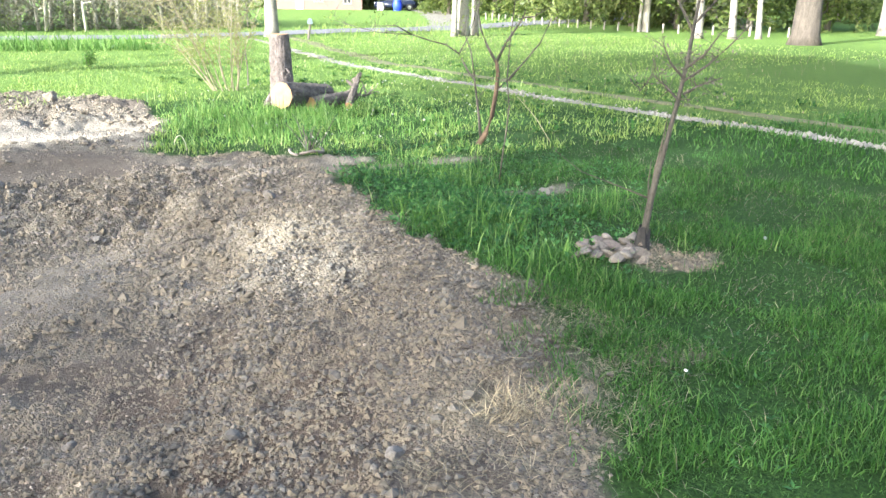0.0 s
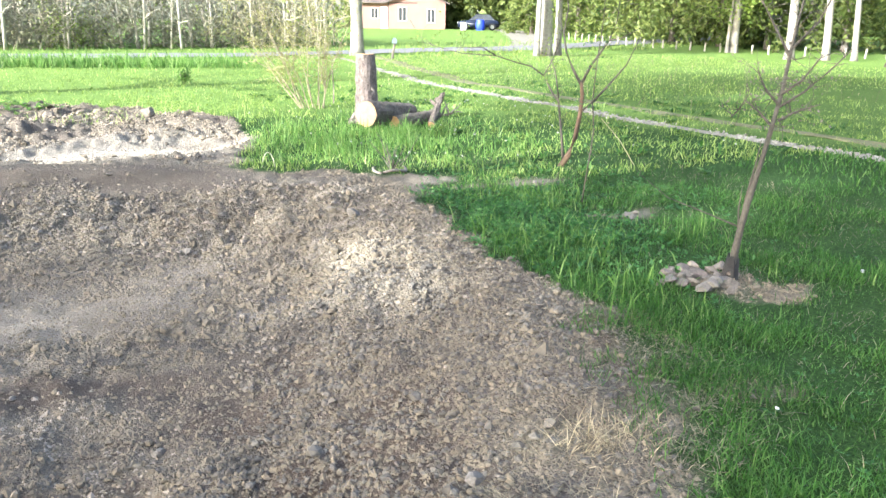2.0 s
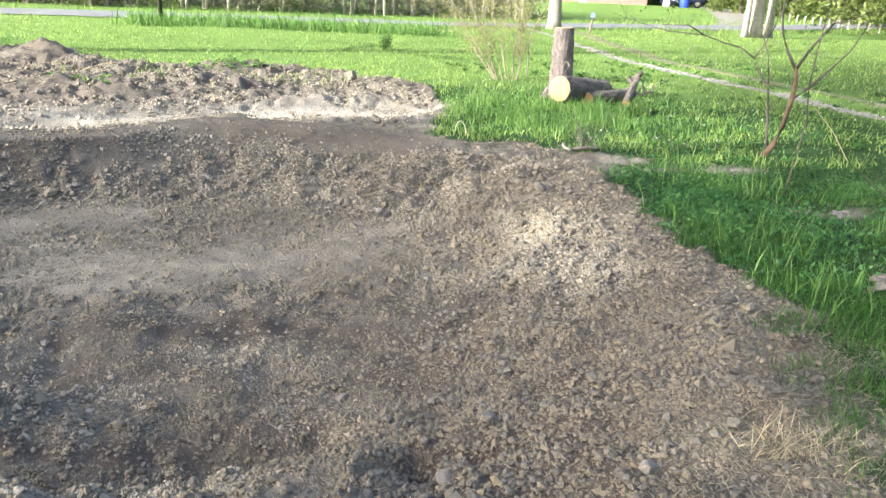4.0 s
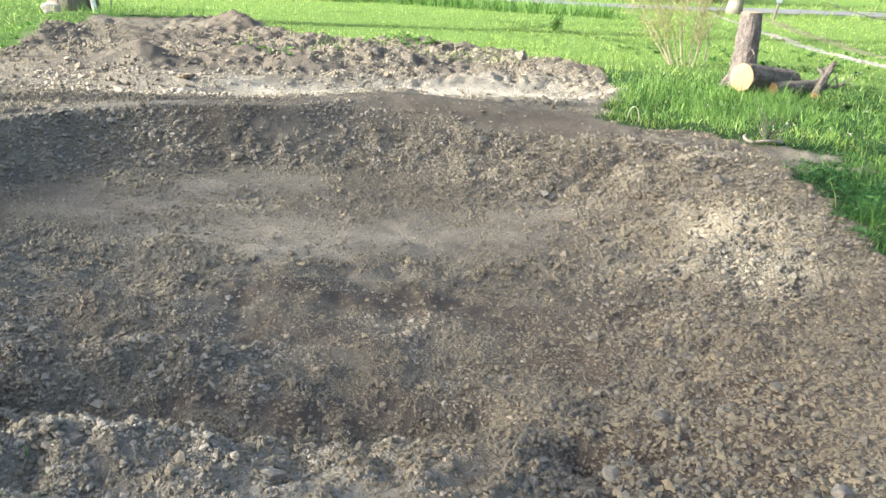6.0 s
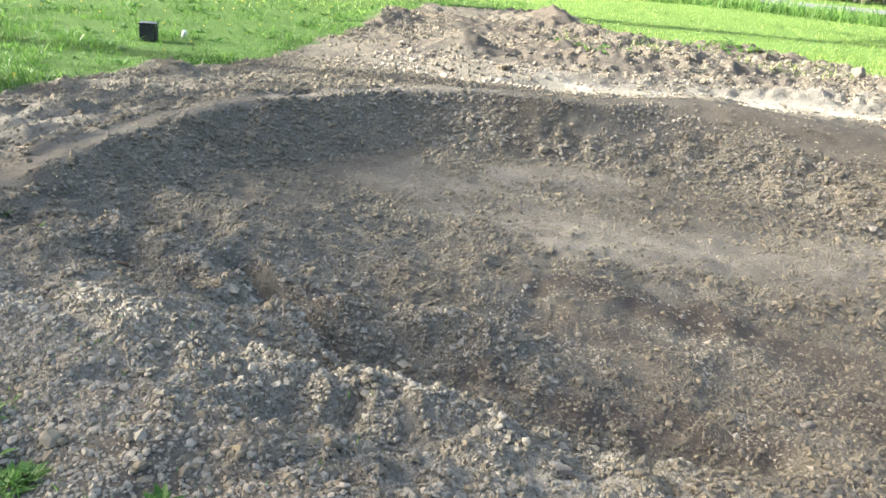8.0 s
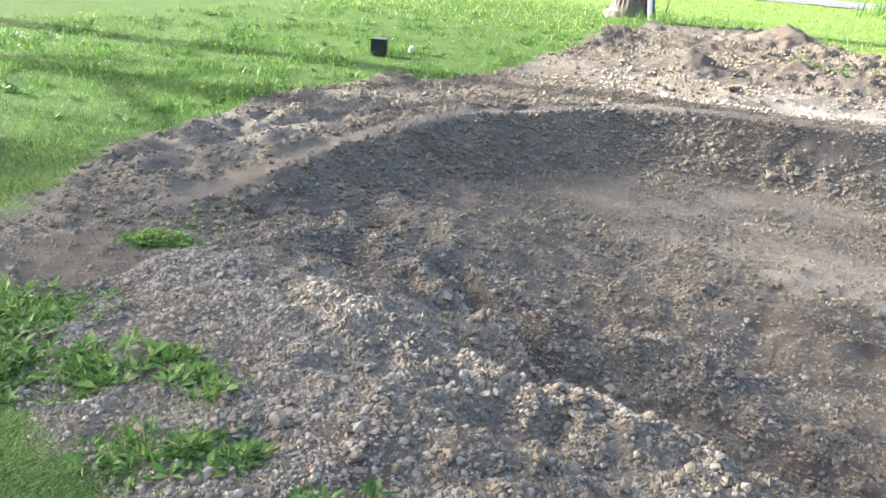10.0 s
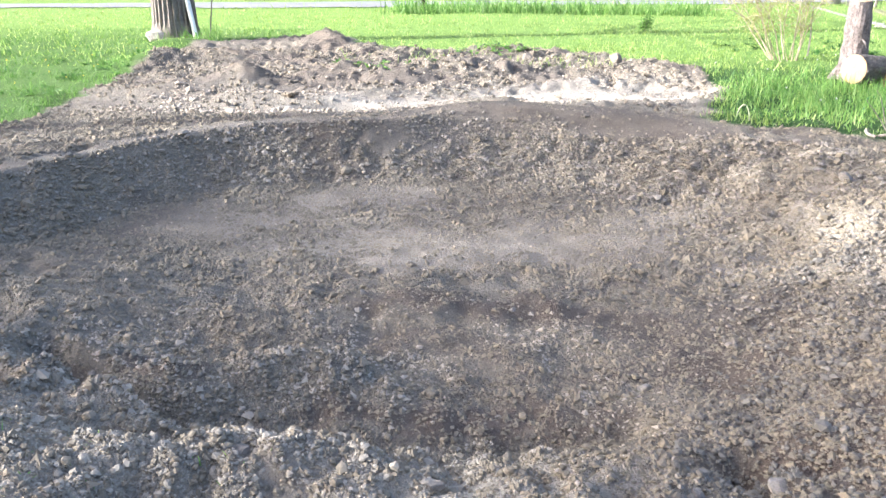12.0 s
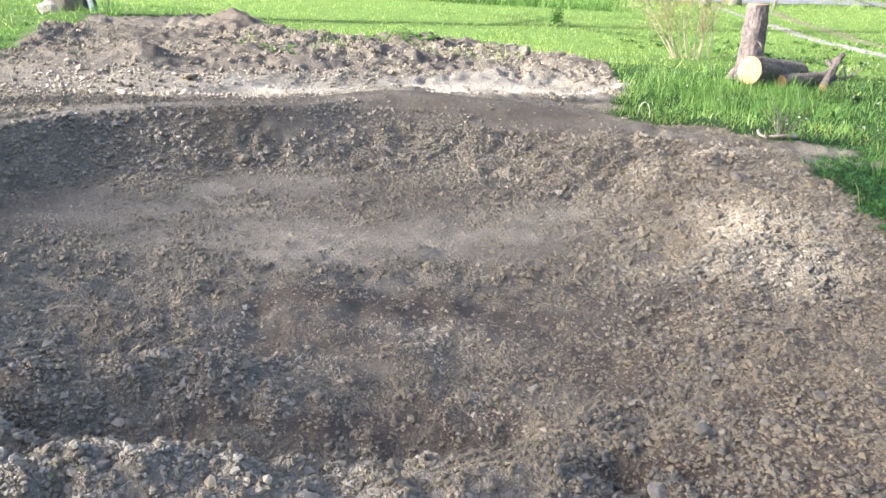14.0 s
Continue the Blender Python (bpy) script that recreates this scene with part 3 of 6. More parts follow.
ribbon("driveway", [(45.5, 75), (43.5, 68), (38, 57.5), (31.5, 46), (27.5, 40.5)], 2.6, GRAVEL, 0.04, "pale gravel drive beside the house", "driveway")


# ---- plants: limbs from tapered tubes, crowns of small leaves ----
def tube(bm, pts, radii, sides=7):
    """A tapered bent limb through the points."""
    pts = [Vector(p) for p in pts]
    loops = []
    for k, p in enumerate(pts):
        way = (pts[min(k + 1, len(pts) - 1)] - pts[max(k - 1, 0)]).normalized()
        a = way.orthogonal().normalized() if abs(way.z) < 0.95 else Vector((1, 0, 0)).cross(way).normalized()
        b = way.cross(a)
        loops.append([bm.verts.new(p + radii[k] * (math.cos(s * 2 * math.pi / sides) * a + math.sin(s * 2 * math.pi / sides) * b)) for s in range(sides)])
    for lo, hi in zip(loops, loops[1:]):
        for s in range(sides):
            # match the loops so that the limb does not twist
            bm.faces.new((lo[s], lo[(s + 1) % sides], hi[(s + 1) % sides], hi[s]))
    bm.faces.new(loops[-1])
    bm.faces.new(loops[0][::-1])
    return bm


def limb(rng, start, way, length, bend=0.25, steps=5, lift=0.0):
    """The points of a wandering limb."""
    p, d = Vector(start), Vector(way).normalized()
    out = [p.copy()]
    for _ in range(steps):
        d = (d + Vector(rng.normal(0, bend / steps**0.5, 3)) + Vector((0, 0, lift / steps))).normalized()
        p = p + d * (length / steps)
        out.append(p.copy())
    return out


def leaves(rng, centres, spread, count, size, long=1.6):
    """Small folded leaves (two triangles each) scattered round the centres."""
    c = np.asarray(centres, float)[rng.integers(0, len(centres), count)] + rng.normal(0, 1, (count, 3)) * np.asarray(spread)
    a = rng.normal(0, 1, (count, 3))
    a /= np.linalg.norm(a, axis=1)[:, None]
    b = np.cross(a, rng.normal(0, 1, (count, 3)))
    b /= np.linalg.norm(b, axis=1)[:, None] + 1e-9
    s = size * rng.uniform(0.6, 1.4, (count, 1))
    n = np.cross(a, b)
    v = np.stack([c - a * s * long, c + b * s + n * s * 0.3, c + a * s * long, c - b * s + n * s * 0.3], 1).reshape(-1, 3)
    k = np.arange(count)[:, None] * 4
    return v, np.concatenate([k + [[0, 1, 2]], k + [[0, 2, 3]]])


# outline that the crowns' shade is cut to, and the thin places in it: x, y, radius along x, along y, how thin
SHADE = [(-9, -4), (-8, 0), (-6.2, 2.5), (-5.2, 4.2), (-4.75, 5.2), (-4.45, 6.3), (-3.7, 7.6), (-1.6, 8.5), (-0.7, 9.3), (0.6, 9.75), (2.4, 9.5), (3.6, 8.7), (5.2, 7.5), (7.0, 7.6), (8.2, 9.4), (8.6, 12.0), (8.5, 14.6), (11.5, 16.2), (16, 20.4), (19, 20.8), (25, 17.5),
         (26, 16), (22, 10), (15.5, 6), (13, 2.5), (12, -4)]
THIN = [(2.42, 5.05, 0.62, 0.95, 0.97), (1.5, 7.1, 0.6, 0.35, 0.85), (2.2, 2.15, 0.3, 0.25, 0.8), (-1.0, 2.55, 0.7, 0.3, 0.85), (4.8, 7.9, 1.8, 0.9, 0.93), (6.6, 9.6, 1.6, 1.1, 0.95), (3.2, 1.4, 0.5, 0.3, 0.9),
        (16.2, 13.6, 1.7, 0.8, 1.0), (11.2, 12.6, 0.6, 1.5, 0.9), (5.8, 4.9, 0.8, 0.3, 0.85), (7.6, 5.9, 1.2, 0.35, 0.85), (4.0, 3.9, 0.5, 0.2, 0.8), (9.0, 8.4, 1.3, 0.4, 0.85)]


def shade_share(gx, gy):
    """Share of crown leaves kept, by where their shadow lands: inside SHADE, outside THIN."""
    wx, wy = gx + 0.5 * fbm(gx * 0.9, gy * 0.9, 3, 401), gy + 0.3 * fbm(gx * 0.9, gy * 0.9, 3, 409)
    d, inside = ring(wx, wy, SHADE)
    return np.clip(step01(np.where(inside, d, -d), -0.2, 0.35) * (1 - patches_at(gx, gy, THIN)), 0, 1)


def tree(name, x, y, seed, high, girth, bark, leaf, label, crown_from=0.35, reach=0.35, limbs=14, count=4000, leaf_size=0.09, lean=(0, 0), group="", category="tree", crown_spread=0.6, cut_to_shade=False):
    """Trunk with flared foot, limbs and twigs, and a crown of many leaves; its leaves can be cut away to shape the
    shade on the ground.
    """
    rng = np.random.default_rng(seed)
    ob = thing(name, x, y, at_ground(x, y) - 0.05, label, category, group)
    bm = bmesh.new()
    top = Vector((lean[0], lean[1], high))
    spine = [top * f + Vector((math.sin(f * 5 + seed) * 0.02 * high, math.cos(f * 4 + seed) * 0.015 * high, 0)) * f for f in (0, 0.03, 0.1, 0.25, 0.45, 0.65, 0.85, 1.0)]
    tube(bm, spine, [girth * f for f in (1.45, 1.12, 1.0, 0.9, 0.72, 0.5, 0.28, 0.06)], 10)
    part("trunk", bm, bark, ob, smooth=True)
    bm = bmesh.new()
    centres = []
    for k in range(limbs):
        f = crown_from + (0.95 - crown_from) * (k + rng.uniform(0, 1)) / limbs
        turn = k * 2.4 + rng.uniform(-0.4, 0.4)
        base = spine[3] * 0 + top * f
        seg = next(i for i in range(1, 8) if (0, 0.03, 0.1, 0.25, 0.45, 0.65, 0.85, 1.0)[i] >= f)
        fa, fb = (0, 0.03, 0.1, 0.25, 0.45, 0.65, 0.85, 1.0)[seg - 1: seg + 1]
        base = spine[seg - 1].lerp(spine[seg], (f - fa) / (fb - fa))
        size = high * reach * (1.15 - 0.75 * f) * rng.uniform(0.75, 1.2)
        pts = limb(rng, base, (math.cos(turn), math.sin(turn), rng.uniform(0.25, 0.8)), size, 0.5, 5, 0.2)
        r = girth * 0.42 * (1.05 - f)
        tube(bm, pts, [r, r * 0.8, r * 0.62, r * 0.45, r * 0.3, r * 0.12], 5)
        centres += pts[2:]
        for j in range(4):
            p = pts[2 + j % 4]
            tw = limb(rng, p, Vector(rng.normal(0, 1, 3)) + Vector((0, 0, 0.5)), size * 0.45, 0.6, 3, 0.1)
            tube(bm, tw, [r * 0.3, r * 0.22, r * 0.14, r * 0.05], 4)
            centres += tw[1:]
    tagged(part("branchwork", bm, bark, ob), kind="stuff")
    if count:
        v, f = leaves(rng, centres, [crown_spread] * 3, count, leaf_size)
        if cut_to_shade:
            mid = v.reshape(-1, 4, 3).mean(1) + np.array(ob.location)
            full = rng.uniform(0, 1, len(mid)) < shade_share(mid[:, 0] + 2.205 * mid[:, 2] + 0.4, mid[:, 1] + 0.4286 * mid[:, 2] + 0.08)
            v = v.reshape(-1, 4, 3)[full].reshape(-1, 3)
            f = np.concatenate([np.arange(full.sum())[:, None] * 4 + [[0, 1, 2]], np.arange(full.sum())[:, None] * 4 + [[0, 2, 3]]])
        tagged(mesh_of("crown", v, f, leaf, ob), kind="stuff")
    return ob


def conifer(name, x, y, seed, high, wide, label, count=5000, group=""):
    """An evergreen: a straight trunk and drooping sprays on whorls of boughs."""
    rng = np.random.default_rng(seed)
    ob = thing(name, x, y, at_ground(x, y) - 0.05, label, "evergreen tree", group, rng.uniform(0, 360))
    part("trunk", tube(bmesh.new(), [(0, 0, 0), (0, 0, high * 0.3), (0.05, 0, high * 0.7), (0, 0, high)], [0.2, 0.16, 0.08, 0.02], 8), BARK, ob)
    bm, sprays = bmesh.new(), []
    for k in range(70):
        f = 0.11 + 0.88 * (k / 70) ** 1.15
        turn, size = k * 2.399, wide * (1 - f) ** 0.75 * rng.uniform(0.75, 1.15)
        pts = [Vector((math.cos(turn) * size * u, math.sin(turn) * size * u, high * f - size * 0.35 * u**1.6 + 0.12 * size * math.sin(u * 3))) for u in (0, 0.25, 0.5, 0.75, 1.0)]
        tube(bm, pts, [0.035, 0.03, 0.022, 0.014, 0.005], 4)
        sprays += [pts[1], pts[2], pts[2], pts[3], pts[3], pts[3], pts[4], pts[4]]
    tagged(part("branchwork", bm, BARK, ob), kind="stuff")
    v, f = leaves(rng, sprays, [0.26, 0.26, 0.2], count, 0.085, 2.2)
    v[:, 2] -= 0.1
    tagged(mesh_of("crown", v, f, CONIFER, ob), kind="stuff")
    return ob


# trees at the far side of the lawns
for k, (x, y, g, h) in enumerate([(23.6, 32.2, 0.17, 13), (22.4, 31.6, 0.33, 15), (21.7, 31.2, 0.13, 12)]):
    tree("tree", x, y, 20 + k, h, g, BARK_PALE, SPRING, "tall pale-barked tree with young leaves on the far lawn", 0.3, 0.3, 12, 2500, 0.1, lean=(0.4 * k - 0.3, 0.2), group="tall trees along the lawn")
for k, (x, y, g, h) in enumerate([(35.2, 32.1, 0.19, 14), (34.8, 32.2, 0.1, 6), (31.5, 20.0, 0.5, 16), (44, 23.5, 0.3, 14), (32.8, 26.5, 0.2, 13), (33.8, 25.3, 0.17, 12), (34.6, 24.4, 0.13, 12)]):
    tree("tree", x, y, 30 + k, h, g, BARK_PALE if k != 2 else BARK_OLD, SPRING, "tall bare-trunked tree with young leaves by the woods", 0.3, 0.3, 12, 3000, 0.06, lean=(0.5 - 0.2 * k, 0.1), group="tall trees along the lawn")
tree("tree", 13.85, 33.5, 41, 14, 0.26, BARK_PALE, SPRING, "tall straight pale trunk beyond the sawn stump", 0.4, 0.25, 10, 1500, 0.1, group="tall trees along the lawn")

# evergreens behind the right-hand lawn
spots = [(46, 66), (50, 64), (39, 82), (44, 80), (52, 76), (58, 70), (39.0, 51), (40.0, 47.5), (39.0, 44), (38.6, 40.5), (39.2, 37), (44, 42), (39.4, 33.5), (44, 38), (41.5, 30),
         (45, 34), (46, 28), (52, 24), (46.5, 55), (38.5, 56.5), (57, 34), (60, 27), (42, 59)]
rngs = np.random.default_rng(5)
for k, (x, y) in enumerate(spots):
    conifer("evergreen", x, y, 100 + k, rngs.uniform(7, 11), rngs.uniform(2.4, 3.4), "dense yellow-green evergreen tree with drooping boughs", 5200, "evergreens behind the lawn")

# fence posts in front of the evergreens
POST = plain("weathered_post", (0.22, 0.2, 0.165), (0.4, 0.365, 0.31), 8, 0.9, 0.5, 0.006, stretch=(1, 1, 0.2))
bm = tube(bmesh.new(), [(0, 0, -0.2), (0.01, 0, 0.2), (0, 0, 0.44), (0, 0, 0.48)], [0.055, 0.05, 0.048, 0.03], 8)
post = part("fence_post", bm, POST)
line = [(35.6, 47.5), (34.6, 41), (34.2, 36.5), (34.6, 32.5), (35.6, 29), (38, 24)]
n, first = 0, True
for (ax, ay), (bx, by) in zip(line, line[1:]):
    m = int(math.hypot(bx - ax, by - ay) / 0.9)
    for k in range(m):
        x, y = ax + (bx - ax) * k / m, ay + (by - ay) * k / m
        mm = pose(x, y, at_ground(x, y), rngs.normal(0, 2), rngs.normal(0, 2), 40 * k)
        if first:
            post.matrix_basis = mm
            tagged(post, "weathered round wooden fence post in the grass", "fence post", "fence posts along the field")
            first = False
        else:
            copy_thing(post, mm)

# thicket along the far side of the road: thin trunks and brush
rng = np.random.default_rng(9)
kinds = []
for k in range(5):
    ob = thing("thicket_tree", -30 - 3 * k, 46, 0.05, "slender bare grey tree in the roadside thicket", "tree", "slender trees in the thicket")
    r = np.random.default_rng(300 + k)
    pts = limb(r, (0, 0, 0), (r.normal(0, 0.05), r.normal(0, 0.05), 1), r.uniform(4.6, 6.2), 0.12, 6, 0.15)
    g = r.uniform(0.04, 0.075)
    part("trunk", tube(bmesh.new(), pts, [g * f for f in (1.25, 1, 0.9, 0.75, 0.55, 0.35, 0.1)], 7), BARK_THICKET, ob, smooth=True)
    bm, ends = bmesh.new(), []
    for j in range(12):
        p = pts[1 + j % 5].lerp(pts[2 + j % 5], r.uniform(0, 1))
        tw = limb(r, p, (r.normal(), r.normal(), r.uniform(0.4, 1.4)), r.uniform(0.7, 1.7), 0.5, 4, 0.3)
        tube(bm, tw, [0.03, 0.024, 0.017, 0.01, 0.004], 4)
        ends += tw[2:]
    tagged(part("branchwork", bm, BARK_THICKET, ob), kind="stuff")
    v, f = leaves(r, ends, [0.3] * 3, 90, 0.045)
    tagged(mesh_of("foliage", v, f, SPRING if k % 2 else BROWN_LEAF, ob), kind="stuff")
    kinds.append(ob)
for k in range(230):
    x = rng.uniform(-30, 20)
    y = 38.5 + 0.06 * (x + 26) + rng.gamma(1.4, 3.0)
    if x > 0.385 * y or (x > 3 and y > 44):
        continue
    copy_thing(kinds[k % 5], pose(x, y, at_ground(x, y) - 0.05, 0, 0, rng.uniform(0, 360)))
cx = rng.uniform(-34, 24, 300)
cy = 38.2 + 0.06 * (cx + 26) + rng.gamma(1.3, 3.0, 300)
cx, cy = cx[cx < 0.38 * cy], cy[cx < 0.38 * cy]
cz = height(cx, cy) + rng.gamma(1.8, 0.75, len(cx))
v, f = leaves(rng, np.stack([cx, cy, cz], 1), [0.8, 0.7, 0.7], 44000, 0.026, 4.5)
brush = mesh_of("undergrowth", v, f, BROWN_LEAF)
tagged(brush, "tangled brown and olive brush along the road", "undergrowth", kind="stuff")
gx2, gy2 = rng.uniform(-34, 13.5, 16), rng.uniform(0, 1, 16)
gy2 = 38.6 + 0.06 * (gx2 + 26) + 2.5 * gy2
v, f = leaves(rng, np.stack([gx2, gy2, height(gx2, gy2) + rng.uniform(0.3, 1.3, 16)], 1), [0.55, 0.4, 0.45], 6000, 0.035)
tagged(mesh_of("undergrowth", v, f, SPRING), "fresh green bushes in the roadside brush", "undergrowth", kind="stuff")
bx, by = rng.uniform(-60, 17, 1100), rng.uniform(43, 50, 1100)
bx, by = bx[bx < 0.36 * by], by[bx < 0.36 * by]
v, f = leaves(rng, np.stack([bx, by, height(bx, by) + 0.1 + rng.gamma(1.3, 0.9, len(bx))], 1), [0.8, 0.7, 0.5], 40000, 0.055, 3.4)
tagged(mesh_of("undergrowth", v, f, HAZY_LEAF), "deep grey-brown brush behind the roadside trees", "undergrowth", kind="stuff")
# far woods that close the view
rng = np.random.default_rng(19)
ang = rng.uniform(-math.pi, math.pi, 900)
rad = rng.uniform(110, 140, 900)
fx, fy = np.sin(ang) * rad, np.cos(ang) * rad
keep = fy > -200
fx, fy = fx[keep], fy[keep]
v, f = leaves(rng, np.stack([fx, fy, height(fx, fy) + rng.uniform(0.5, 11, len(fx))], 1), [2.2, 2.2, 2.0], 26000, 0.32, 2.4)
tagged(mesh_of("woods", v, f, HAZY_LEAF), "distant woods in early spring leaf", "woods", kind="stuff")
ang = rng.uniform(0.38, 1.2, 160)
rad = rng.uniform(86, 94, 160)
fx, fy = np.sin(ang) * rad, np.cos(ang) * rad
v, f = leaves(rng, np.stack([fx, fy, height(fx, fy) + rng.uniform(0.3, 7, 160)], 1), [1.5, 1.5, 1.4], 26000, 0.2, 2.0)
tagged(mesh_of("woods", v, f, CONIFER), "green wooded slope behind the house", "woods", kind="stuff")


# far woods and sky behind all, a plain ring: haze painted pale, glowing faintly
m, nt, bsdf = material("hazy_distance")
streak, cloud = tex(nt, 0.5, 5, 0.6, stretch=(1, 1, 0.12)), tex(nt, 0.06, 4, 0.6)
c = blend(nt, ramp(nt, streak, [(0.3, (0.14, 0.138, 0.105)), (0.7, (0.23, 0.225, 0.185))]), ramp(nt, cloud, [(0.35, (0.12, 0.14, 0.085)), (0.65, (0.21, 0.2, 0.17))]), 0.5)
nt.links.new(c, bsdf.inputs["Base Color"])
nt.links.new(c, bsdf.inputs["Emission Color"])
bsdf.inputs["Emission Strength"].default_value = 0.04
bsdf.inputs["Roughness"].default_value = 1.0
n = 96
ang = np.arange(n) * 2 * math.pi / n
top = 16 + 3 * vnoise(ang * 9, ang * 0, 3)
v = np.concatenate([np.stack([np.sin(ang) * 230, np.cos(ang) * 230, 0 * ang - 3], 1), np.stack([np.sin(ang) * 230, np.cos(ang) * 230, top], 1)])
k = np.arange(n)
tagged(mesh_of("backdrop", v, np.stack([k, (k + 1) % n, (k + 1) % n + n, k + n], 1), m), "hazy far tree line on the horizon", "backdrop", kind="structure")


# ---- clods and gravel on the bare earth ----
def lumps(rng, n_kinds=24):
    """Uneven blunt clods, 12 corners and 20 faces each."""
    bm = bmesh.new()
    bmesh.ops.create_icosphere(bm, subdivisions=1, radius=1.0)
    v = np.array([w.co[:] for w in bm.verts])
    f = np.array([[w.index for w in face.verts] for face in bm.faces])
    bm.free()
    return [v * rng.uniform(0.8, 1.2, (1, 3)) * rng.uniform(0.68, 1.15, (12, 1)) + rng.normal(0, 0.08, v.shape) for _ in range(n_kinds)], f


def turns(rng, n):
    """Random rotation matrices."""
    q = rng.normal(0, 1, (n, 4))
    q /= np.linalg.norm(q, axis=1)[:, None]
    w, x, y, z = q.T
    return np.stack([np.stack([1 - 2 * (y * y + z * z), 2 * (x * y - z * w), 2 * (x * z + y * w)], 1),
                     np.stack([2 * (x * y + z * w), 1 - 2 * (x * x + z * z), 2 * (y * z - x * w)], 1),
                     np.stack([2 * (x * z - y * w), 2 * (y * z + x * w), 1 - 2 * (x * x + y * y)], 1)], 1)


def grits(rng, n_kinds=24):
    """Smaller grit, 6 corners and 8 faces each."""
    v = np.array([(1, 0, 0), (-1, 0, 0), (0, 1, 0), (0, -1, 0), (0, 0, 1), (0, 0, -1)], float)
    f = np.array([(0, 2, 4), (2, 1, 4), (1, 3, 4), (3, 0, 4), (2, 0, 5), (1, 2, 5), (3, 1, 5), (0, 3, 5)])
    return [v * rng.uniform(0.75, 1.2, (6, 1)) + rng.normal(0, 0.16, v.shape) for _ in range(n_kinds)], f


def chips(rng, n_kinds=24):
    """The finest grit: five corners and four faces, open towards the soil."""
    v = np.array([(1, 0.9, -0.7), (-0.9, 1, -0.7), (-1, -0.9, -0.7), (0.9, -1, -0.7), (0, 0, 0.75)], float)
    f = np.array([(0, 1, 4), (1, 2, 4), (2, 3, 4), (3, 0, 4)])
    return [v * rng.uniform(0.6, 1.1, (5, 1)) + rng.normal(0, 0.25, v.shape) * (1, 1, 0.5) for _ in range(n_kinds)], f


def clods(name, rng, x, y, size, mat, label, sink=0.22, flat=0.8, small=0, blunt=0.0145):
    if small == 1 and (size > blunt).any() and (size <= blunt).any():
        # the bigger ones are blunt clods with more faces
        few = size > blunt
        clods(name, rng, x[few], y[few], size[few], mat, label, sink, flat)
        x, y, size = x[~few], y[~few], size[~few]
    kinds, f = (lumps, grits, chips)[small](rng)
    pick = rng.integers(0, len(kinds), len(x))
    v = np.array(kinds)[pick] * np.stack([size, size * rng.uniform(0.7, 1, len(x)), size * rng.uniform(0.6, 0.95, len(x))], 1)[:, None]
    if small < 2:
        v = np.einsum("nij,nkj->nki", turns(rng, len(x)), v)
    else:
        a = rng.uniform(0, 2 * math.pi, len(x))[:, None]
        v = np.stack([v[:, :, 0] * np.cos(a) - v[:, :, 1] * np.sin(a), v[:, :, 0] * np.sin(a) + v[:, :, 1] * np.cos(a), v[:, :, 2]], 2)
    v[:, :, 2] *= flat
    v += np.stack([x, y, height(x, y) + size * (0.5 - sink)], 1)[:, None]
    t = np.arange(len(x))[:, None, None] * len(kinds[0]) + f
    if small < 2:
        # faces buried in the soil are left out
        low = v[:, :, 2].mean(1)[:, None] - v[:, f, 2].mean(2)
        t = t[low < 0.3 * size[:, None] * flat]
    ob = mesh_of(name, v.reshape(-1, 3), t.reshape(-1, 3), mat)
    return tagged(ob, label, "gravel", kind="stuff")


def sow(rng, n, x0, x1, y0, y1, want):
    """Random places in a box, thinned by a density from 0 to 1."""
    x, y = rng.uniform(x0, x1, n), rng.uniform(y0, y1, n)
    keep = rng.uniform(0, 1, n) < want(x, y)
    return x[keep], y[keep]


def stony(x, y):
    dirt, pale, damp_shade = masks(x, y)
    cd, cin = ring(x, y, CREST)
    td, tin = ring(x, y, TOE)
    patch = step01(fbm(x * 1.4, y * 1.4, 4, 201), -0.4, 0.25)
    slope = np.where(cin & ~tin, step01(td, 0.0, 0.9), 0) * 0.7
    toe = np.exp(-((td / 0.4) ** 2)) * 0.5
    swept = step01(y, 4.8, 6.3) * np.where(tin, step01(td, 0.0, 0.4), 0) * 0.3
    smooth_top = 1.4 * trodden(x, y)
    kd, kin = ring(x, y, TRENCH)
    smooth_top = np.maximum(smooth_top, 1.1 * lip(x, y))
    smooth_top = np.maximum(smooth_top, 1.2 * step01(np.where(kin, kd, -kd), -0.1, 0.25))
    bare = 0.85 * patches_at(x, y, MOIST_AND_SHADE) + 0.6 * patches_at(x, y, STRAWY)
    return np.clip(dirt * (0.14 + 0.75 * patch + slope + toe - swept - smooth_top) * (1 - bare), 0.05 * dirt, 1) * step01(dirt, 0.3, 0.9)


rng = np.random.default_rng(11)
x, y = sow(rng, 75000, -4.0, 2.8, 1.0, 4.4, lambda x, y: np.clip(1.3 * stony(x, y) + 0.15 * masks(x, y)[0], 0, 1) * step01(np.hypot(x, y), 5.2, 3.8))
clods("gravel", rng, x, y, 0.0085 * np.exp(rng.normal(0, 0.4, len(x))), CLOD, "loose grey-brown grit and gravel in the pit", small=2)
x, y = sow(rng, 40000, -4.3, 3.2, 1.0, 5.8, lambda x, y: np.clip(1.15 * stony(x, y), 0, 1) * (1 - 0.3 * step01(x, 0.3, 1.0) * step01(y, 5.0, 3.8)) * (1 - 0.6 * step01(y, 3.1, 2.7) * step01(x, 1.2, 0.4)))
clods("gravel", rng, x, y, 0.0105 * np.exp(rng.normal(0, 0.4, len(x))), CLOD, "loose grey-brown clods in the pit", small=1)
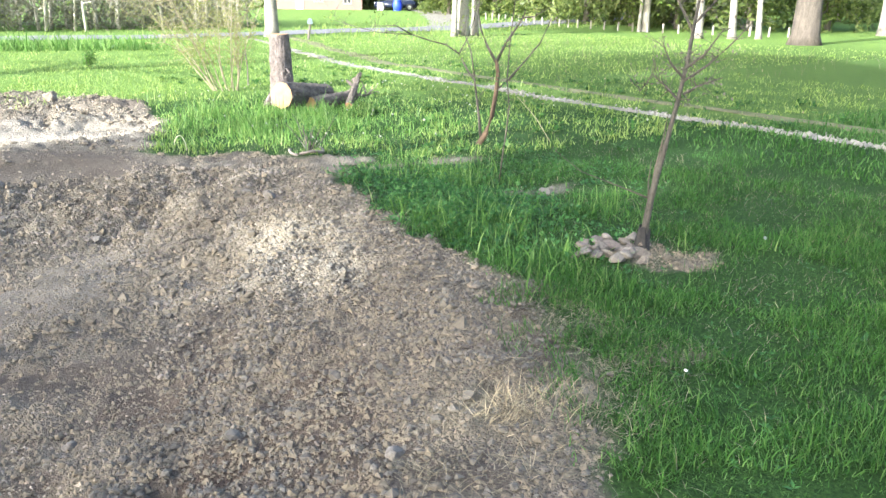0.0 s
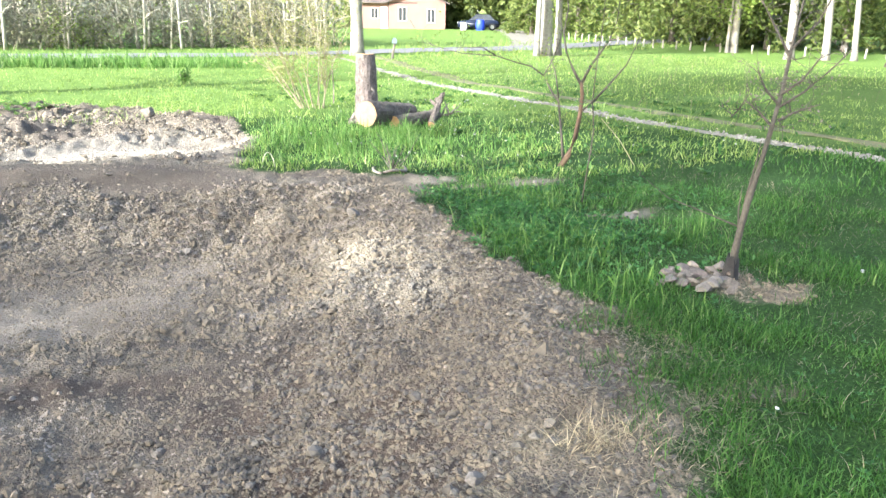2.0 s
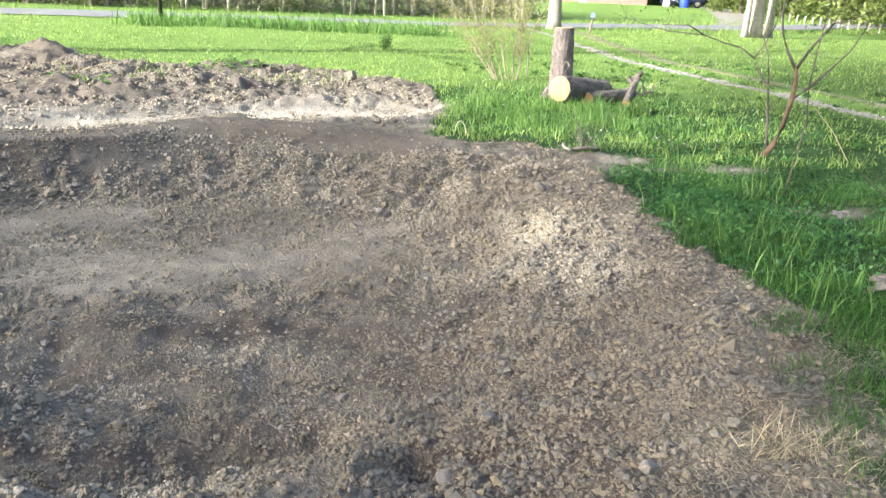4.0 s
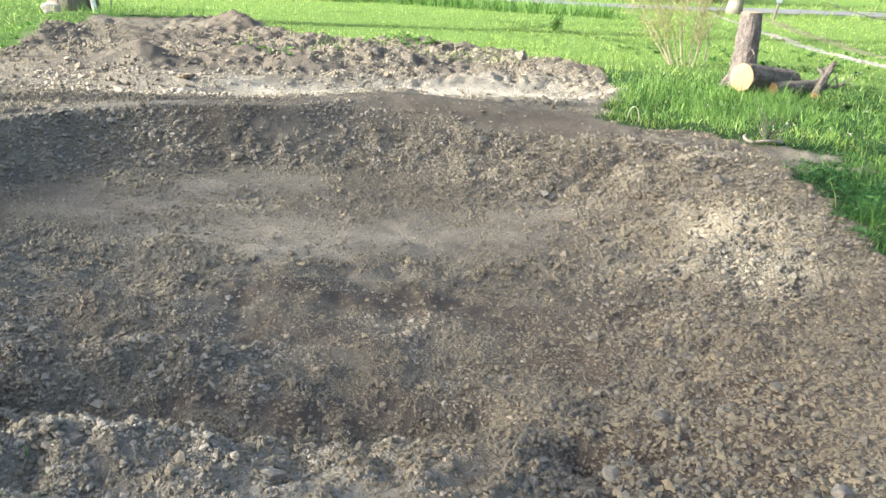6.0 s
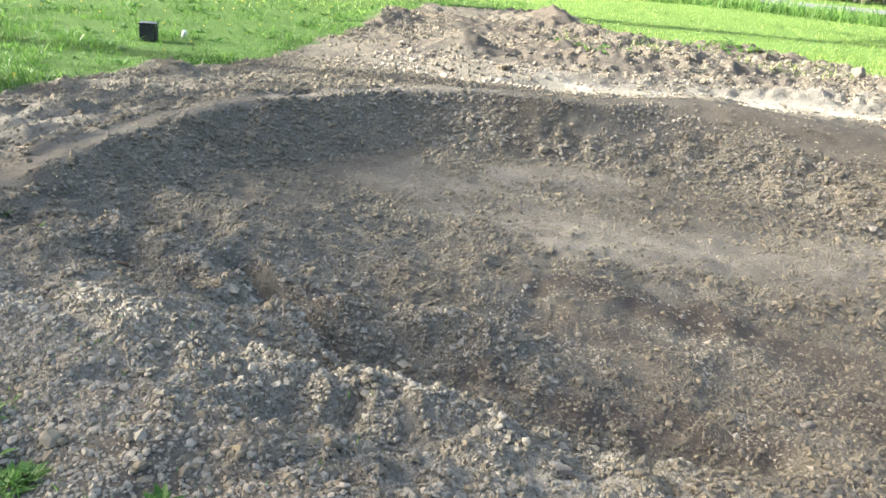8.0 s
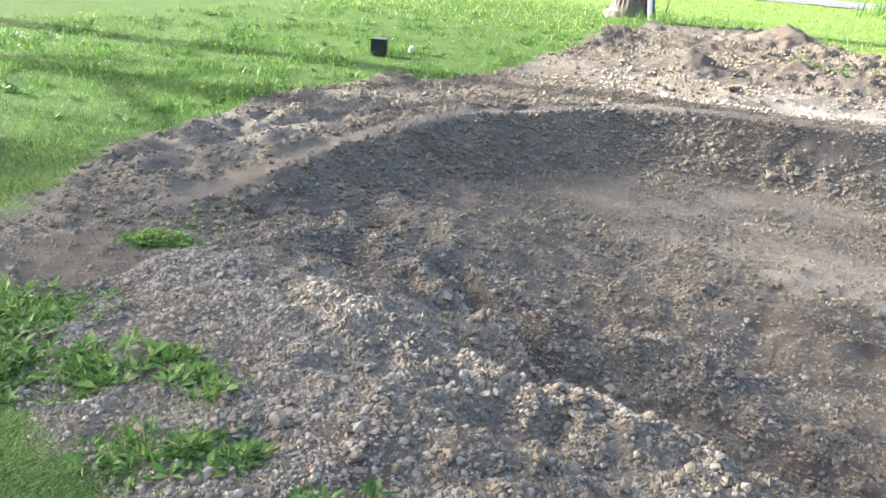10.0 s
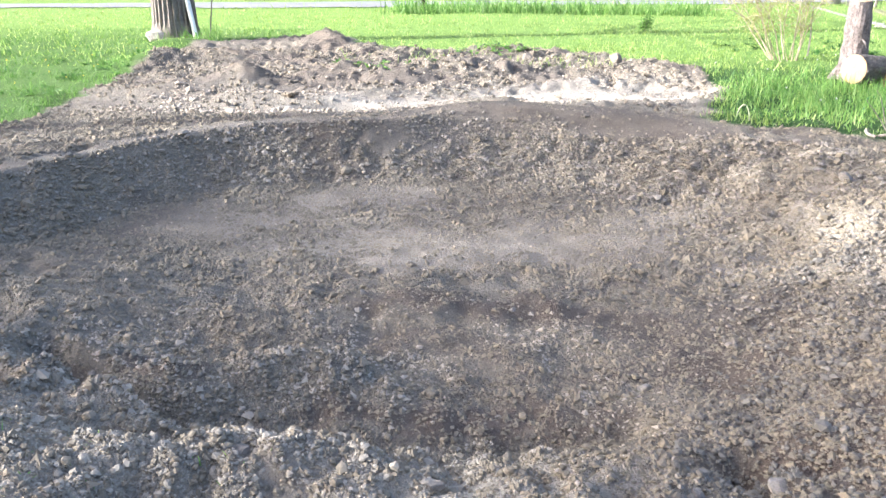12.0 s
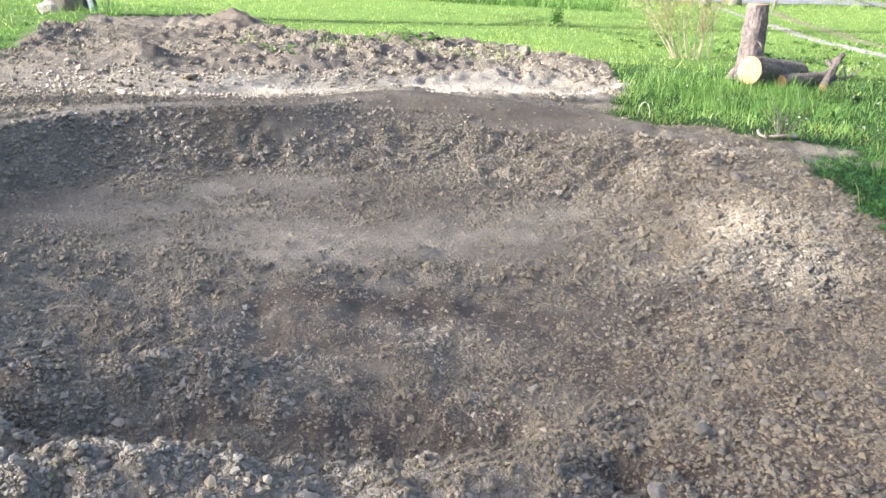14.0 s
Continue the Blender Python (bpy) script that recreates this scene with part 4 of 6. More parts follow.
shelf = lambda x, y: step01(x, 0.9, -0.5) * masks(x, y)[0] * step01(y - 0.12 * x, 3.15, 2.75) * (0.4 + 0.6 * step01(fbm(x * 2.3, y * 2.3, 3, 221), -0.5, 0.4))
x, y = sow(rng, 60000, -3.2, 1.9, 1.1, 3.3, shelf)
clods("gravel", rng, x, y, 0.0082 * np.exp(rng.normal(0, 0.38, len(x))), CLOD_DRY, "dusty pale crumbs on the near shelf of the pit", 0.45, small=1)
x, y = sow(rng, 2200, -3.2, 1.9, 1.1, 3.3, lambda x, y: shelf(x, y) ** 1.5)
clods("gravel", rng, x, y, 0.0095 * np.exp(rng.normal(0, 0.4, len(x))), CLOD_FACE, "dusty clods on the near shelf of the pit", 0.5)
x, y = sow(rng, 50000, -5.6, 3.7, 5.0, 9.4, lambda x, y: np.clip(1.2 * stony(x, y) + 0.06 * masks(x, y)[0], 0, 1))
clods("gravel", rng, x, y, 0.0125 * np.exp(rng.normal(0, 0.4, len(x))), CLOD, "loose grey-brown clods on the far pit floor and walls", small=2)
x, y = sow(rng, 22000, -4.4, 3.5, 5.0, 9.3, lambda x, y: stony(x, y) ** 1.5)
clods("gravel", rng, x, y, 0.0165 * np.exp(rng.normal(0, 0.35, len(x))), CLOD, "coarse clods on the pit walls", small=1, blunt=0.018)
x, y = sow(rng, 60000, -3.5, 2.4, 3.6, 8.2, lambda x, y: ring(x, y, TOE)[1] * (0.35 + 0.65 * step01(fbm(x * 1.9, y * 1.9, 3, 263), -0.4, 0.3)))
clods("gravel", rng, x, y, 0.0068 * np.exp(rng.normal(0, 0.4, len(x))), CLOD, "fine grey crumbs strewn over the pit floor", small=2)
bank = lambda x, y: stony(x, y) * (ring(x, y, CREST)[1] & ~ring(x, y, TOE)[1])
x, y = sow(rng, 15000, -4.4, 3.5, 4.0, 9.3, bank)
clods("gravel", rng, x, y, (0.014 + 0.007 * step01(y, 6.0, 7.4)) * np.exp(rng.normal(0, 0.3, len(x))), CLOD_FACE, "coarse dry clods that crumble from the pit walls")
# grey clods, their colour darkened for the shade on this bank
x, y = sow(rng, 17000, 0.5, 3.2, 1.5, 5.4, lambda x, y: masks(x, y)[0] * (1 - 0.8 * patches_at(x, y, STRAWY)) * np.where(ring(x, y, TOE)[1], 0, step01(ring(x, y, TOE)[0], 0.05, 0.7)) * (0.35 + 0.65 * step01(fbm(x * 2.4, y * 2.4, 2, 251), -0.3, 0.3)))
clods("gravel", rng, x, y, 0.012 * np.exp(rng.normal(0, 0.38, len(x))), CLOD_GREY, "dry grey clods on the bank below the lawn", 0.12, small=1, blunt=0.02)
x, y = sow(rng, 18000, -6.2, -3.3, 2.4, 9.6, lambda x, y: masks(x, y)[0] * (1 - trodden(x, y)) * (0.3 + 0.7 * step01(fbm(x * 2, y * 2, 2, 239), -0.3, 0.4)))
clods("gravel", rng, x, y, 0.0105 * np.exp(rng.normal(0, 0.5, len(x))), CLOD, "crumbled brown soil along the outer rim of the pit", small=1)
heaped = lambda x, y: np.max([np.exp(-((line_distance(x, y, pts) / (1.1 * half)) ** 2)) for pts, half, hh in RIDGES[:6] if hh > 0.055], axis=0)
x, y = sow(rng, 8500, -3.1, 1.4, 1.9, 4.0, lambda x, y: np.clip(1.3 * heaped(x, y), 0, 1))
clods("gravel", rng, x, y, 0.0105 * np.exp(rng.normal(0, 0.35, len(x))), CLOD, "dusty clods heaped along the low ridges of the pit", 0.4)
mound = lambda x, y: np.maximum(np.exp(-((line_distance(x, y, RIDGES[3][0]) / 0.2) ** 2)), np.exp(-((line_distance(x, y, RIDGES[0][0]) / 0.2) ** 2)))
# pale crumbs put brightness into this dim slope by their colour
x, y = sow(rng, 36000, -3.3, 1.0, 2.9, 5.0, lambda x, y: np.maximum(mound(x, y), 0.7 * step01(y, 5.0, 3.6) * step01(x + 0.8 * (3.6 - y), -3.0, -2.2) * step01(fbm(x * 2.1, y * 3.4, 3, 267), -0.35, 0.35)) * step01(x, 1.0, 0.2) * (1 - patches_at(x, y, MOIST_AND_SHADE)))
clods("gravel", rng, x, y, 0.0095 * np.exp(rng.normal(0, 0.4, len(x))), CLOD_DRY, "dusty crumbs spread into the pit, pale to brighten its slope", 0.4, small=2)
x, y = sow(rng, 2600, -3.0, 0.0, 2.9, 3.9, mound)
clods("gravel", rng, x, y, 0.0105 * np.exp(rng.normal(0, 0.35, len(x))), CLOD_FACE, "dusty clods on the little mounds in the pit", 0.3)
x, y = sow(rng, 1300, -3.4, 3.2, 1.4, 5.0, lambda x, y: stony(x, y) ** 1.5)
clods("gravel", rng, x, y, 0.0145 * np.exp(rng.normal(0, 0.3, len(x))), CLOD, "fist-sized grey-brown clods scattered over the pit")
x, y = sow(rng, 6000, -4.0, -1.4, 3.6, 8.4, lambda x, y: 0.8 * (ring(x, y, CREST)[1] & ~ring(x, y, TOE)[1]) * step01(fbm(x * 2.6, y * 2.6, 2, 273), -0.6, 0.2))
clods("gravel", rng, x, y, 0.0115 * np.exp(rng.normal(0, 0.35, len(x))), CLOD_FACE, "small dry pebbles sticking out of the pit wall", 0.15, small=1, blunt=1.0)
x, y = sow(rng, 1500, -3.2, 3.2, 3.0, 9.0, lambda x, y: 0.6 * masks(x, y)[0])
clods("gravel", rng, x, y, 0.0085 * np.exp(rng.normal(0, 0.3, len(x))), CLOD_PALE, "scattered pale pebbles on the pit floor", small=1)
y = rng.uniform(3.0, 26.0, 5200)
x = np.interp(y, (3.0, 6.0, 12.0, 20.0, 26.0), (10.22, 10.3, 10.2, 10.5, 11.5)) + rng.normal(0, 0.11, len(y))
few = vnoise(x * 1.3, y * 0.8, 87) > -0.3
clods("gravel", rng, x[few], y[few], 0.02 * np.exp(rng.normal(0, 0.35, few.sum())), LANE_STONE, "pale gravel loose in the wheel rut of the lane", 0.1, small=1, blunt=1.0)
x, y = sow(rng, 1600, 4.0, 4.75, 2.6, 3.6, lambda x, y: masks(x, y)[0])
clods("gravel", rng, x, y, 0.009 * np.exp(rng.normal(0, 0.45, len(x))), CLOD, "brown gravel on the bare patch by the sapling", small=1)
x, y = sow(rng, 34000, -6.2, 3.8, 9.2, 16.5, lambda x, y: stony(x, y) * (0.25 + 0.75 * step01(y, 10.6, 12.2)))
clods("gravel", rng, x, y, 0.0165 * np.exp(rng.normal(0, 0.45, len(x))), CLOD_DARK, "moist clods on the heaps behind the pit", small=1, blunt=0.028)
x, y = sow(rng, 1000, -5.2, 3.4, 10.4, 14.6, lambda x, y: stony(x, y) * step01(fbm(x * 1.1, y * 1.6, 2, 233), -0.1, 0.4))
clods("gravel", rng, x, y, 0.023 * np.exp(rng.normal(0, 0.35, len(x))), CLOD_DARK, "big crumbling clods on the heaps behind the pit")
x, y = sow(rng, 3400, -4.6, 1.6, 9.3, 11.2, lambda x, y: masks(x, y)[0] * (1 - 0.6 * ring(x, y, TRENCH)[1]) * step01(ring(x, y, CREST)[0], 0.3, 0.7) * step01(fbm(x * 1.3, y * 1.9, 2, 243), -0.5, 0.3))
clods("gravel", rng, x, y, 0.015 * np.exp(rng.normal(0, 0.5, len(x))), CLOD_PALE, "pale broken subsoil behind the pit's lip")
x, y = sow(rng, 7000, -2.5, 3.8, 9.9, 14.5, lambda x, y: np.maximum(0.7 * stony(x, y), 0.5 * patches_at(x, y, [(2.3, 11.9, 1.1, 0.6, 1.0), (0.5, 11.7, 1.5, 0.4, 0.8)])))
clods("gravel", rng, x, y, 0.0135 * np.exp(rng.normal(0, 0.4, len(x))), CLOD_PALE, "pale dry clods of subsoil round the trench")


# ---- grass ----
def blades(name, rng, x, y, tall, wide, mat, label, droop=0.45, category="grass"):
    """Bent tapering blades, three triangles each."""
    n = len(x)
    a, tilt = rng.uniform(0, 2 * math.pi, n), np.abs(rng.normal(droop, 0.3, n))
    dx, dy = np.cos(a), np.sin(a)
    z = height(x, y) - 0.01
    base = np.stack([x, y, z], 1)
    way = np.stack([dx * tilt, dy * tilt, np.ones(n)], 1)
    way /= np.linalg.norm(way, axis=1)[:, None]
    far = np.stack([dx * tilt * 2.2, dy * tilt * 2.2, np.ones(n)], 1)
    far /= np.linalg.norm(far, axis=1)[:, None]
    b = rng.uniform(0, 2 * math.pi, n)
    side = np.stack([np.cos(b), np.sin(b), np.zeros(n)], 1) * (wide / 2)[:, None]
    mid = base + way * (tall * 0.55)[:, None]
    tip = mid + far * (tall * 0.5)[:, None]
    v = np.stack([base - side, base + side, mid - side * 0.8, mid + side * 0.8, tip], 1).reshape(-1, 3)
    k = np.arange(n)[:, None] * 5
    t = np.concatenate([k + [[0, 1, 3]], k + [[0, 3, 2]], k + [[2, 3, 4]]])
    return tagged(mesh_of(name, v, t, mat), label, category, kind="stuff")


def lawn(x, y):
    d, inside = ring(*ragged(x, y), DIRT)
    g = step01(np.where(inside, -d, d), -0.12, 0.2)
    for rx in (10.2, 11.6):
        g = g * step01(np.abs(x - rx), 0.08, 0.22)
    patch = 0.45 + 0.55 * step01(fbm(x * 1.7, y * 1.7, 3, 301), -0.6, 0.3)
    straw = np.maximum(np.exp(-(((x - 2.97) / 0.2) ** 2) - ((y - 2.19) / 0.16) ** 2), np.exp(-(((x - 2.3) / 0.4) ** 2) - ((y - 2.0) / 0.4) ** 2))
    along, off = (x - 4.27) * 0.664 - (y - 3.3) * 0.747, (x - 4.27) * 0.747 + (y - 3.3) * 0.664 + 0.07
    stones = np.exp(-((along / 0.42) ** 2) - (off / 0.24) ** 2)
    stones = np.maximum(stones, 0.8 * np.exp(-(((x - 4.95) / 0.18) ** 2) - ((y - 5.25) / 0.12) ** 2))
    stones = np.maximum(stones, 0.7 * np.exp(-(((x - 5.0) / 0.3) ** 2) - ((y - 6.85) / 0.15) ** 2))
    return g * patch * (1 - 0.8 * straw) * (1 - 0.95 * patches_at(x, y, BARE)) * (1 - 0.85 * stones)


rng = np.random.default_rng(13)
clump = lambda x, y: step01(fbm(x * 2.3, y * 2.3, 3, 311), -0.5, 0.7)
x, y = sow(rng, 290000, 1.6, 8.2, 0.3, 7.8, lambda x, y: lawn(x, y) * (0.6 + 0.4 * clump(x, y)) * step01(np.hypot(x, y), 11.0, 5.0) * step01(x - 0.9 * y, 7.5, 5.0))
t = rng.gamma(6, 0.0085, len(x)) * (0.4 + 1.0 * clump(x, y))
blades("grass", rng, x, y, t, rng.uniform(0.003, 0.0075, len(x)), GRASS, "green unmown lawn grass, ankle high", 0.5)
# taller tufts along the rim of the pit and round the logs
rim = lambda x, y: np.maximum(np.exp(-(((x - 3.9) / 0.75) ** 2) - ((y - 5.6) / 1.5) ** 2), np.exp(-(((x - 4.7) / 1.6) ** 2) - ((y - 10.6) / 1.7) ** 2)) * lawn(x, y)
x, y = sow(rng, 90000, 2.4, 8.5, 2.4, 14.5, lambda x, y: rim(x, y) * (0.3 + 0.7 * clump(x, y)) * (1 - 0.8 * np.exp(-(((x - 3.85) / 0.55) ** 2) - ((y - 5.4) / 1.1) ** 2)))
blades("grass", rng, x, y, rng.gamma(9, 0.017, len(x)) * (0.7 + 0.5 * clump(x, y)) * (1 + 0.25 * np.exp(-(((x - 5.9) / 0.9) ** 2) - ((y - 11.2) / 0.5) ** 2)), rng.uniform(0.006, 0.014, len(x)), GRASS_LUSH, "tall lush grass along the rim of the pit", 0.35)
x, y = sow(rng, 30000, 8.0, 18, 0.5, 7.2, lambda x, y: lawn(x, y) * (0.5 + 0.5 * clump(x, y)))
blades("grass", rng, x, y, rng.gamma(7, 0.013, len(x)), rng.uniform(0.009, 0.02, len(x)), GRASS, "green lawn grass along the lane")
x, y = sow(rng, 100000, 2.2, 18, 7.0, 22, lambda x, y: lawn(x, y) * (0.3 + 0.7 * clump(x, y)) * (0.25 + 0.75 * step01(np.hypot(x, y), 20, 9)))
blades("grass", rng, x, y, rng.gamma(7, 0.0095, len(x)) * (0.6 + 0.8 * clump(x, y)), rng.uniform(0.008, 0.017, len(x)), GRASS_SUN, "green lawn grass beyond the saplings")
x, y = sow(rng, 120000, -13, -4.6, 4.5, 22, lambda x, y: lawn(x, y) * (0.3 + 0.7 * clump(x, y)) * (0.3 + 0.7 * step01(np.hypot(x, y), 18, 8)))
blades("grass", rng, x, y, rng.gamma(7, 0.0105, len(x)) * (0.5 + 0.9 * clump(x, y)), rng.uniform(0.007, 0.018, len(x)), GRASS_YARD, "sunlit short lawn grass", 0.5)
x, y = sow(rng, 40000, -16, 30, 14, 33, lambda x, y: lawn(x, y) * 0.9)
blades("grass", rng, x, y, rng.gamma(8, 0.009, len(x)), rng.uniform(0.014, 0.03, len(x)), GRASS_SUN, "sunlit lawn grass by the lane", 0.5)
x, y = sow(rng, 9000, -12, 45, 30.5, 46, lambda x, y: (np.abs(y - 33.4 - 0.14 * np.maximum(x, -5) - 0.13 * np.maximum(x - 16, 0)) < 4.2) * (np.abs(y - 33.4 - 0.14 * np.maximum(x, -5) - 0.13 * np.maximum(x - 16, 0)) > 2.0) * (0.4 + 0.6 * (x > 17)))
blades("grass", rng, x, y, rng.gamma(9, 0.035, len(x)), rng.uniform(0.02, 0.04, len(x)), GRASS_SUN, "rank grass on the road verge", 0.4)
x, y = sow(rng, 9000, -3.5, 8.5, 27.0, 31.0, lambda x, y: step01(np.abs(y - 28.9 + 0.05 * x), 1.5, 0.9) * step01(x, -3.4, -2.4) * step01(x, 8.4, 6.4) * (0.5 + 0.5 * clump(x, y)))
blades("grass", rng, x, y, rng.gamma(9, 0.04, len(x)), rng.uniform(0.02, 0.04, len(x)), GRASS_LUSH, "tall rank grass left standing before the road", 0.35)
# grass at the near edge: a few clumps on bare soil
TUFTS = [(-2.2, 1.66, 0.1), (-2.06, 1.6, 0.09), (-2.36, 1.7, 0.09), (-1.86, 1.36, 0.1), (-1.72, 1.42, 0.08), (-1.98, 1.24, 0.13), (-1.3, 1.46, 0.07), (-1.4, 1.36, 0.08), (-3.3, 2.5, 0.09), (-3.42, 2.42, 0.12), (-2.5, 1.45, 0.16), (-3.1, 1.6, 0.2), (-2.8, 1.25, 0.2)]
tufted = lambda x, y: np.max([np.exp(-(((x - tx) / r) ** 2) - ((y - ty) / r) ** 2) for tx, ty, r in TUFTS], axis=0) ** 1.3 + 0.02
x, y = sow(rng, 70000, -3.6, -0.9, 0.9, 2.6, tufted)
blades("grass", rng, x, y, rng.gamma(8, 0.0058, len(x)) * (0.5 + 0.7 * tufted(x, y)), rng.uniform(0.003, 0.008, len(x)), GRASS_LUSH, "bright green grass tufts at the pit's near edge", 0.6)
x, y = sow(rng, 60000, -9.5, -3.4, -0.5, 6.5, lambda x, y: lawn(x, y) * 0.8)
blades("grass", rng, x, y, rng.gamma(7, 0.0085, len(x)), rng.uniform(0.004, 0.009, len(x)), GRASS_YARD, "short green lawn grass beside the pit", 0.6)

# broad-leaved weeds, dead grass and pale stalks
def rosettes(name, rng, x, y, size, mat, label, per=9, up=0.5):
    """Low plants of broad leaves that rise from one foot."""
    n = len(x) * per
    px, py, s = np.repeat(x, per), np.repeat(y, per), np.repeat(size, per) * rng.uniform(0.6, 1.2, n)
    a, e = rng.uniform(0, 2 * math.pi, n), np.clip(rng.normal(up, 0.3, n), 0.05, 1.3)
    way = np.stack([np.cos(a) * np.cos(e), np.sin(a) * np.cos(e), np.sin(e)], 1)
    side = np.stack([-np.sin(a), np.cos(a), rng.normal(0, 0.2, n)], 1)
    foot = np.stack([px, py, height(px, py)], 1)
    mid = foot + way * s[:, None] * 0.6
    tip = foot + way * s[:, None] + np.stack([np.cos(a), np.sin(a), -0.4 * np.ones(n)], 1) * s[:, None] * 0.25
    w = s[:, None] * 0.2
    v = np.stack([foot, mid - side * w, mid + np.array([0, 0, -0.06]) * s[:, None], mid + side * w, tip], 1).reshape(-1, 3)
    k = np.arange(n)[:, None] * 5
    t = np.concatenate([k + [[0, 1, 2]], k + [[0, 2, 3]], k + [[1, 4, 2]], k + [[2, 4, 3]]])
    return tagged(mesh_of(name, v, t, mat), label, "weeds", kind="stuff")


rng = np.random.default_rng(17)
x, y = sow(rng, 24000, 2.3, 6.5, 1.2, 8, lambda x, y: lawn(x, y) * (0.16 * clump(y, x) + 0.9 * np.exp(-(((x - 3.75) / 0.6) ** 2) - ((y - 5.3) / 1.1) ** 2)))
rosettes("weeds", rng, x, y, rng.gamma(9, 0.0048, len(x)) * (0.55 + 0.45 * step01(y - 0.5 * x, 1.6, 2.6)), WEED, "broad-leaved weeds among the grass", 7)
x, y = sow(rng, 44000, 2.9, 5.0, 3.3, 7.4, lambda x, y: lawn(x, y) * np.clip(1.3 * np.exp(-(((x - 3.85) / 0.5) ** 2) - ((y - 5.3) / 1.1) ** 2), 0, 1) * (0.35 + 0.65 * step01(fbm(x * 4, y * 4, 2, 331), -0.4, 0.3)))
lift = np.abs(rng.normal(0, 0.06, len(x))) * (0.6 + 0.8 * step01(fbm(x * 3.3, y * 3.3, 3, 341), -0.5, 0.5)) + 0.015
v, f = leaves(rng, np.stack([x, y, height(x, y) + lift], 1), [0.01] * 3, len(x), 0.0095, 1.7)
tagged(mesh_of("weeds", v, f, WEED), "low carpet of small-leaved weeds along the rim", "weeds", kind="stuff")
x, y = sow(rng, 4200, -3.6, -0.7, 0.5, 2.6, lambda x, y: np.clip(1.3 * tufted(x, y) - 0.05, 0, 1))
rosettes("weeds", rng, x, y, rng.uniform(0.03, 0.065, len(x)), GRASS_LUSH, "small bright weeds at the pit's near edge")
x, y = sow(rng, 900, -12, -4.8, 3.5, 16, lambda x, y: lawn(x, y) * clump(x, y))
rosettes("weeds", rng, x, y, rng.uniform(0.06, 0.13, len(x)), GRASS, "dandelion leaves in the sunlit lawn")
x, y = sow(rng, 1500, 5, 14, 6.5, 20, lambda x, y: lawn(x, y) * clump(x, y))
rosettes("weeds", rng, x, y, rng.uniform(0.06, 0.14, len(x)), GRASS, "dandelion leaves in the lawn by the lane")
x, y = sow(rng, 14, -3.8, -3.25, 2.7, 3.25, lambda x, y: 0.8 + 0 * x)
rosettes("weeds", rng, x, y, rng.uniform(0.03, 0.06, len(x)), GRASS_LUSH, "sparse weeds on the pit wall")
x, y = sow(rng, 900, -7.6, -5.6, 17.4, 19.2, lambda x, y: np.exp(-(((x + 6.3) / 0.5) ** 2) - ((y - 18.1) / 0.35) ** 2))
blades("grass", rng, x, y, rng.gamma(8, 0.03, len(x)), rng.uniform(0.01, 0.025, len(x)), GRASS_LUSH, "rank grass round the foot of the old tree", 0.5)
x, y = sow(rng, 500, -2.6, 1.0, 12.4, 16.4, lambda x, y: np.maximum(np.exp(-(((x + 1.6) / 0.5) ** 2) - ((y - 12.9) / 0.35) ** 2), np.exp(-(((x - 0.1) / 0.6) ** 2) - ((y - 15.6) / 0.5) ** 2)))
rosettes("weeds", rng, x, y, rng.uniform(0.08, 0.16, len(x)), GRASS_LUSH, "weeds growing on the dirt heaps")
x, y = sow(rng, 5000, -2.6, 3.6, 13.2, 17.6, lambda x, y: 0.8 * step01(fbm(x * 1.1, y * 1.6, 3, 381), 0.0, 0.6))
blades("grass", rng, x, y, rng.gamma(7, 0.014, len(x)), rng.uniform(0.008, 0.016, len(x)), GRASS_SUN, "thin grass creeping over the back of the heaps", 0.5)
x, y = sow(rng, 42000, 1.4, 3.4, 1.4, 3.7, lambda x, y: patches_at(x, y, STRAWY) * (0.3 + 0.7 * step01(fbm(x * 5, y * 5, 3, 371), -0.4, 0.4)))
blades("dead_grass", rng, x, y, rng.gamma(6, 0.011, len(x)), rng.uniform(0.002, 0.005, len(x)), STRAW_OLD, "matted brown dead grass at the pit's rim", 2.4, "dead grass")
x, y = sow(rng, 12000, 1.4, 3.4, 1.4, 3.7, lambda x, y: 0.35 * patches_at(x, y, STRAWY) * (0.3 + 0.7 * step01(fbm(x * 4, y * 4, 3, 379), -0.3, 0.5)))
blades("dead_grass", rng, x, y, rng.gamma(7, 0.014, len(x)), rng.uniform(0.002, 0.0045, len(x)), STRAW, "long bleached straws strewn over the dead grass", 2.8, "dead grass")
x, y = sow(rng, 16000, 1.8, 3.3, 1.3, 3.3, lambda x, y: step01(fbm(x * 4.5, y * 4.5, 2, 361), -0.35, 0.4) * step01(x - 0.4 * (y - 1.6), 1.95, 2.35))
blades("grass", rng, x, y, rng.gamma(8, 0.008, len(x)), rng.uniform(0.003, 0.007, len(x)), GRASS, "sparse green sprigs in the dead grass", 0.6)
x, y = sow(rng, 5000, 1.7, 2.7, 1.75, 2.6, lambda x, y: np.exp(-(((x - 2.14) / 0.17) ** 2) - ((y - 2.13) / 0.12) ** 2))
blades("dead_grass", rng, x, y, rng.gamma(8, 0.011, len(x)), rng.uniform(0.002, 0.005, len(x)), STRAW, "tuft of bleached straw beside the burrow hole", 1.1, "dead grass")
x, y = sow(rng, 38000, 1.8, 7.5, 1.3, 9, lambda x, y: 0.22 * lawn(x, y) + 0.9 * (1 - np.abs(2 * masks(x, y)[0] - 1)))
